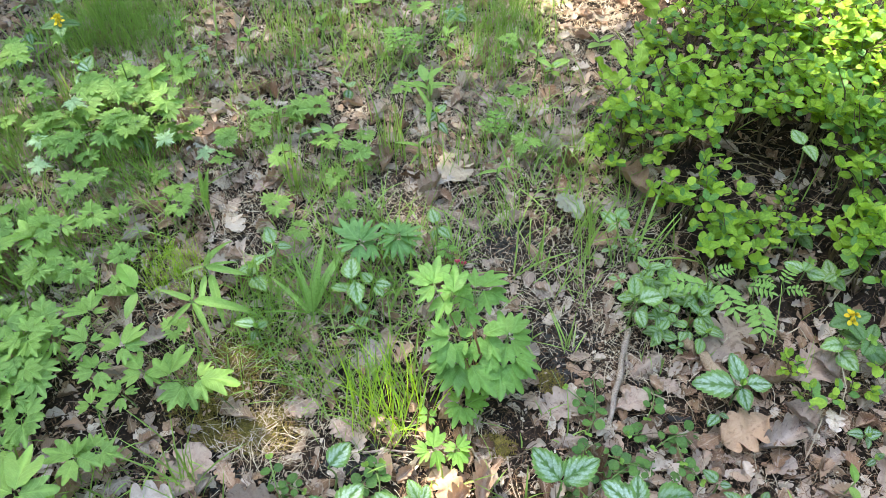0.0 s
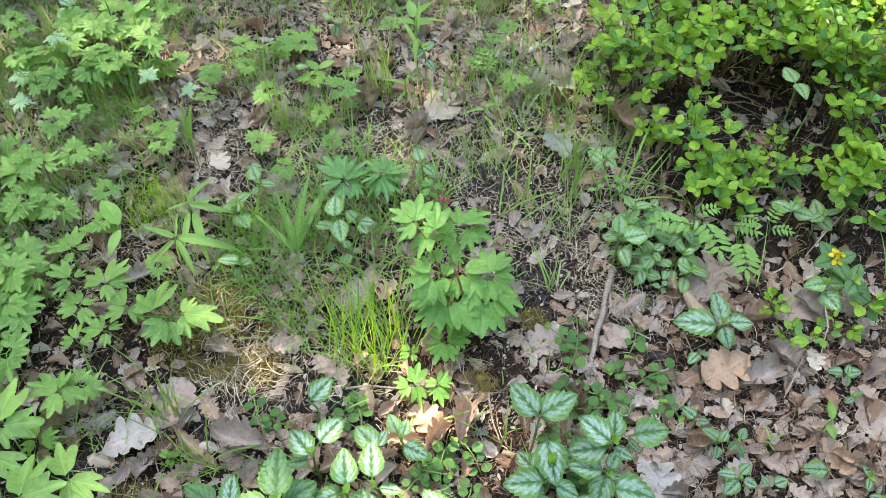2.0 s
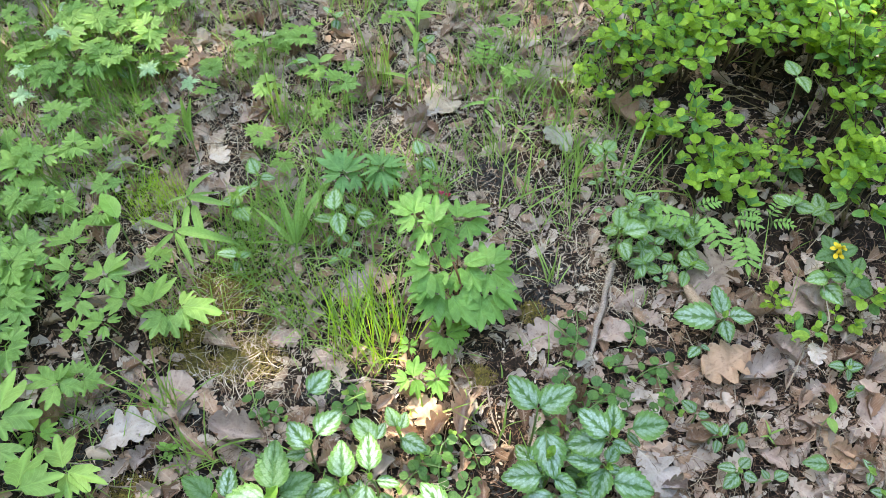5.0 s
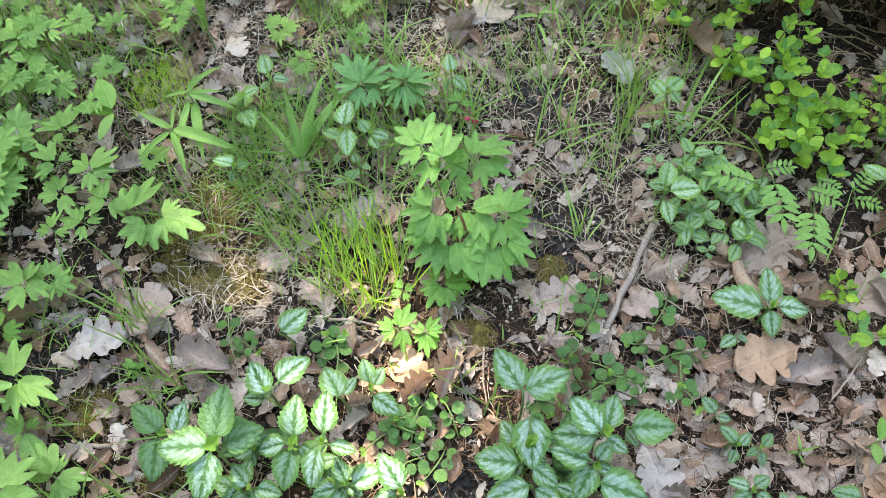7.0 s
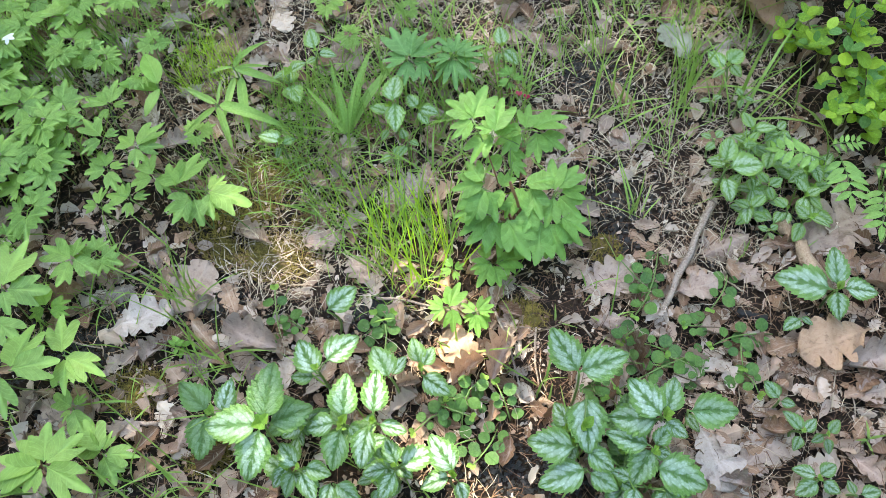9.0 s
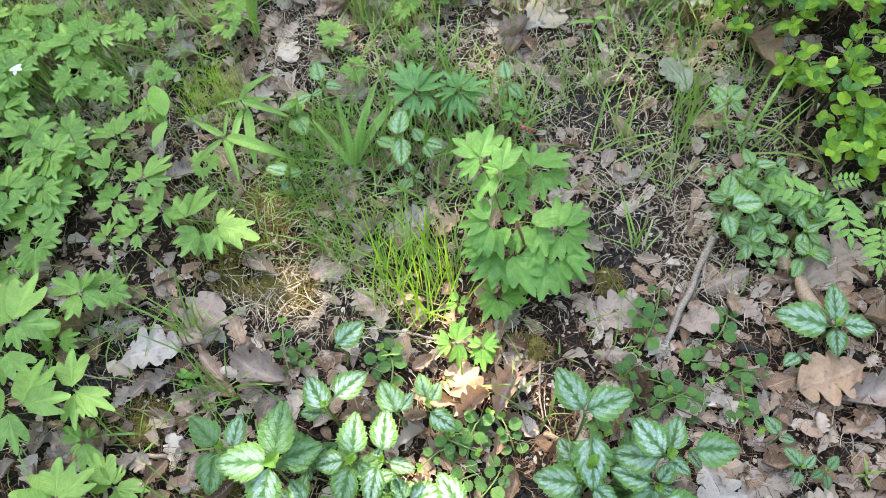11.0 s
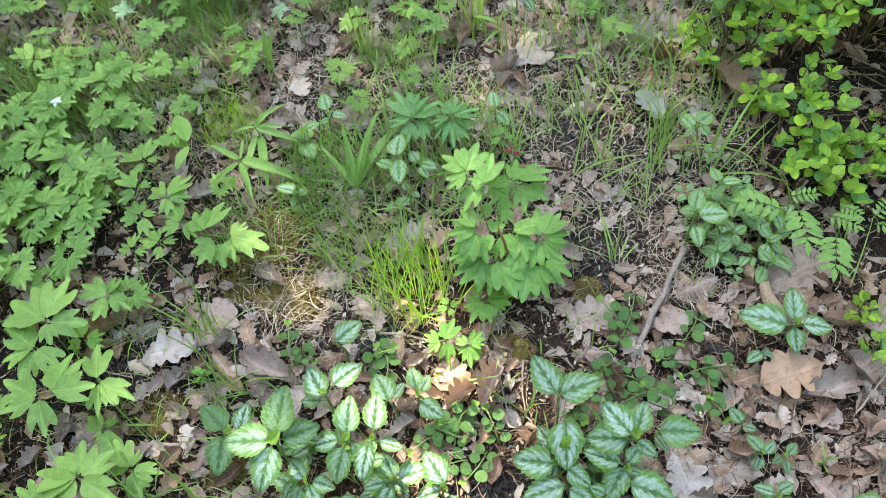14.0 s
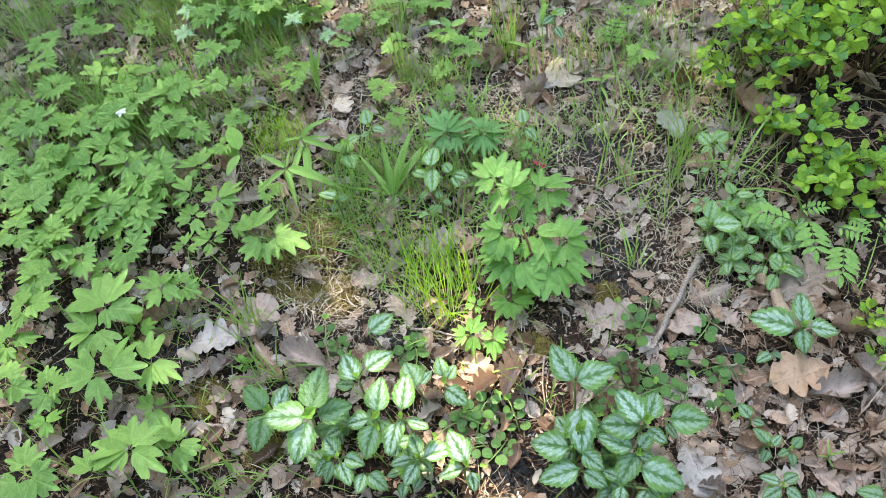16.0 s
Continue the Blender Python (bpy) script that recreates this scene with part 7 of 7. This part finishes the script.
def under_bush(x, y):
    return x > 0.48 and y > 0.86 and x + y > 1.58


needles = Bag()
for _ in range(38000):
    x, y = uni(-1.3, 1.15), uni(0.15, 1.95)
    if inside(x, y, SOIL_SPOTS) and rng.random() < 0.5 or (inside(x, y, MOSS_SPOTS) or under_bush(x, y)) and rng.random() < 0.4:
        continue
    if x > 0.15 and y < 0.85:
        needles.put(fibre(uni(0.006, 0.025), uni(0.0006, 0.0014), uni(-0.6, 0.6)), aim((x + uni(-0.05, 0.05), y + uni(-0.05, 0.05), gz(x, y) + uni(0.001, 0.01)), uni(0, 360), uni(-10, 14)))
    needles.put(fibre(uni(0.007, 0.03), uni(0.0006, 0.0014), uni(-0.55, 0.55)), aim((x, y, gz(x, y) + uni(0.001, 0.012)), uni(0, 360), uni(-10, 14)))
tagged(new("pine_needles", needles.mesh("pine_needles", NEEDLE)), "scattered brown pine needles on the soil", "needles", kind="stuff")

# crumbled leaves, a few millimetres each
scraps = Bag()
n = 0
while n < 34000:
    x, y = uni(-1.3, 1.15), uni(0.15, 1.95)
    bare = inside(x, y, SOIL_SPOTS) or inside(x, y, MOSS_SPOTS) or under_bush(x, y)
    n += 1
    if noise.noise((x * 9, y * 9, 4.0)) * 0.7 + 0.6 < rng.random() or (bare and rng.random() < 0.7):
        continue
    l, w = uni(0.003, 0.011), uni(0.002, 0.006)
    k = uni(-0.3, 0.3)
    verts = np.array([(-w * uni(0.2, 0.5), 0, 0), (w * uni(0.2, 0.5), uni(-0.1, 0.1) * l, 0), (w * uni(0.3, 0.6), l * 0.6, k * l), (w * uni(-0.2, 0.3), l, 0), (-w * uni(0.3, 0.6), l * uni(0.4, 0.7), -k * l)])
    scraps.put((verts, [(0, 1, 2, 4), (4, 2, 3)], np.array([(0.3, 0.2), (0.7, 0.2), (0.8, 0.6), (0.5, 0.9), (0.2, 0.6)])), aim((x, y, gz(x, y) + uni(0.001, 0.009)), uni(0, 360), uni(-25, 25), uni(-30, 30)))
tagged(new("leaf_crumbs", scraps.mesh("leaf_crumbs", DEAD_MANY)), "crumbled bits of brown dead leaves", "leaf litter", kind="stuff")

straw = Bag()
n = 0
while n < 37000:
    x, y = uni(-1.5, 1.2), uni(0.15, 2.1)
    if (inside(x, y, SOIL_SPOTS) or under_bush(x, y)) and rng.random() < 0.55 or inside(x, y, MOSS_SPOTS) and rng.random() < 0.3:
        continue
    if rng.random() > (1.0 if inside(x, y, STRAW_SPOTS) else 0.12 + 0.55 * (0.75 < y and x < 0.5) + 0.3 * (y > 1.1 and x < 0.5)):
        continue
    straw.put(fibre(uni(0.010, 0.042), uni(0.0006, 0.0016), uni(-1.0, 1.0)), aim((x, y, gz(x, y) + uni(0.003, 0.014)), uni(0, 360), uni(-8, 26), uni(-30, 30)))
    n += 1
tagged(new("dry_grass", straw.mesh("dry_grass", STRAW)), "matted pale dry grass stems", "dry grass", kind="stuff")

crumbs = Bag()
for k in range(14000):
    if k % 2:
        a, b, rx, ry = rng.choice(SOIL_SPOTS)
        x, y = rng.gauss(a, rx * 0.6), rng.gauss(b, ry * 0.6)
    else:
        x, y = uni(-1.5, 1.3), uni(0.1, 2.1)
    r = 0.001 + 0.004 * rng.random() ** 2
    crumbs.put(tube([(0, 0, -r * 0.5), (0, 0, r * 0.5)], [r * 0.8, r * 0.7], 4), Matrix.Translation((x, y, gz(x, y))) @ pose(0, 0, 0, uni(-90, 90), 0, uni(0, 360)))
tagged(new("soil_crumbs", crumbs.mesh("soil_crumbs", CHAR, False)), "black crumbs of humus and charcoal", "soil crumbs", kind="stuff")

chips = Bag()
for _ in range(1300):
    x, y = uni(-1.2, 1.1), uni(0.2, 1.9)
    a, ln, r = uni(0, 360), 0.012 + 0.07 * rng.random() ** 2, uni(0.0005, 0.0014)
    d = Vector((math.cos(math.radians(a)), math.sin(math.radians(a)), 0)) * ln
    z = gz(x, y) + uni(0.004, 0.016)
    chips.put(tube([(x, y, z), (x + d.x * 0.5 + uni(-1, 1) * ln * 0.12, y + d.y * 0.5 + uni(-1, 1) * ln * 0.12, z + uni(0, 0.006)), (x + d.x, y + d.y, z)], [r, r * 0.9, r * 0.6], 4))
tagged(new("small_twigs", chips.mesh("small_twigs", simple("thin_twig", (0.11, 0.075, 0.05), (0.40, 0.32, 0.25), 30.0, 0.8, True))), "thin broken twigs scattered over the litter", "twigs", kind="stuff")

moss = Bag()
for a, b, rx, ry in MOSS_SPOTS:
    for _ in range(int(5000 * rx * ry) + 4):
        r, w = math.sqrt(rng.random()) * 0.85, uni(0, 2 * math.pi)
        x, y = a + rx * r * math.cos(w), b + ry * r * math.sin(w)
        if noise.noise((x * 18, y * 18, 8.0)) > -0.1:
            moss.put(petal_ball(uni(0.004, 0.011), uni(0.8, 1.3), 1.0, 0.4, 9, 6), Matrix.Translation((x, y, gz(x, y))) @ pose(0, 0, 0, 0, 0, uni(0, 360)))
    for _ in range(int(480000 * rx * ry) + 120):
        r, w = rng.random() ** 0.6 * 1.25, uni(0, 2 * math.pi)
        x, y = a + rx * r * math.cos(w), b + ry * r * math.sin(w)
        if noise.noise((x * 18, y * 18, 8.0)) < uni(-0.6, 0.0):
            continue
        h = uni(0.004, 0.012)
        for k in range(3):
            moss.put(blade_piece(h * uni(0.7, 1.2), uni(0.0009, 0.0017), 0.5, 1.2, 2), Matrix.Translation((x, y, gz(x, y) - 0.001)) @ pose(0, 0, 0, 0, 0, 120 * k + uni(-40, 40)))
tagged(new("moss", moss.mesh("moss", MOSS)), "cushions of yellow-green moss", "moss", kind="stuff")

loose = Bag()
n = 0
while n < 4200:
    x, y = uni(-1.6, 1.3), uni(0.2, 2.2)
    dense = 0.18 + 0.07 * (x < 0.1) + 0.6 * (0.85 < y < 1.3) * (x < 0.1) + 0.3 * (1.3 <= y) * (x < 0.1) + 0.3 * (1.1 < y) * (0.1 <= x < 0.45) - 0.12 * (x > 0.42) - 0.14 * (y < 0.72)
    if noise.noise((x * 4, y * 4, 1.5)) * 0.9 + 0.45 < rng.random() or rng.random() > dense:
        continue
    for _ in range(rng.randint(1, 5)):
        loose.put(blade_piece(0.03 + 0.11 * rng.random() ** 1.8, uni(0.0015, 0.004), abs(rng.gauss(0, 0.55)), abs(rng.gauss(0, 0.9)), 4), Matrix.Translation((x + uni(-0.012, 0.012), y + uni(-0.012, 0.012), gz(x, y) - 0.003)) @ pose(0, 0, 0, 0, 0, uni(0, 360)))
    n += 1
tagged(new("loose_grass", loose.mesh("loose_grass", GRASS)), "thin scattered blades of woodland grass", "grass", kind="stuff")

under = Bag()
n = 0
while n < 7000:
    x, y = rng.gauss(0, 2.6), 1.0 + rng.gauss(0, 2.6)
    if -1.4 < x < 1.2 and 0.1 < y < 2.0 or noise.noise((x * 1.1, y * 1.1, 2.5)) < -0.1:
        continue
    under.put(blade_piece(uni(0.06, 0.2), uni(0.002, 0.006), abs(rng.gauss(0, 0.5)), abs(rng.gauss(0, 0.8)), 3), Matrix.Translation((x, y, gz(x, y) - 0.003)) @ pose(0, 0, 0, 0, 0, uni(0, 360)))
    n += 1
tagged(new("undergrowth", under.mesh("undergrowth", GRASS)), "patchy grass and herbs of the surrounding wood", "grass", kind="stuff")

herbs = Bag()
herb_leaf = wedge_piece(77, rings=1, steps=9)
n = 0
while n < 1500:
    x, y = rng.gauss(0, 1.9), 1.0 + rng.gauss(0, 1.9)
    if -1.4 < x < 1.25 and 0.1 < y < 2.05 or noise.noise((x * 1.3, y * 1.3, 6.5)) < 0.0:
        continue
    h = uni(0.05, 0.11)
    herbs.put(tube([(x, y, gz(x, y) - 0.01), (x, y, gz(x, y) + h)], [0.0012, 0.0009], 4))
    for k in range(3):
        herbs.put(herb_leaf, aim((x, y, gz(x, y) + h), 120 * k + uni(-30, 30), uni(-15, 15), uni(-15, 15), uni(0.025, 0.05)))
    n += 1
tagged(new("herb_layer", herbs.mesh("herb_layer", ANEMONE)), "low green herbs carpeting the surrounding wood floor", "herbs", kind="stuff")

# young anemones between the larger ones
n = 0
while n < 56:
    x, y = uni(-1.15, -0.1), uni(0.5, 1.55)
    if noise.noise((x * 3, y * 3, 5.0)) < -0.05 or (x > -0.45 and y < 0.95):
        continue
    anemone(x, y, uni(0.04, 0.08), uni(0.02, 0.034), uni(0, 120), label="small young wood anemone with divided leaves")
    n += 1

n = 0
while n < 42:
    x, y = uni(-1.02, -0.58), uni(0.5, 1.02)
    if y < 0.62 and x > -0.66:
        continue
    anemone(x, y, uni(0.06, 0.1), uni(0.034, 0.048), uni(0, 120))
    n += 1

n = 0
while n < 22:
    x, y = uni(-1.05, -0.58), uni(1.0, 1.5)
    if noise.noise((x * 4, y * 4, 3.0)) < -0.05:
        continue
    anemone(x, y, uni(0.07, 0.11), uni(0.03, 0.044), uni(0, 120))
    n += 1

# small herbs towards the far side
for k in range(40):
    x, y = uni(-1.0, 0.42), uni(1.22, 1.9)
    if k % 3 == 0:
        dead_nettle(x, y, uni(0.04, 0.09), uni(0.03, 0.045), uni(0, 180), 2)
    elif k % 3 == 1:
        broad_plant(x, y, uni(0.03, 0.08), uni(0.03, 0.05), [uni(0, 60), uni(100, 160), uni(190, 250), uni(280, 340)], OVAL_MESHES[1:], label="small seedling with oval light green leaves")
    else:
        anemone(x, y, uni(0.05, 0.1), uni(0.022, 0.036), uni(0, 120))
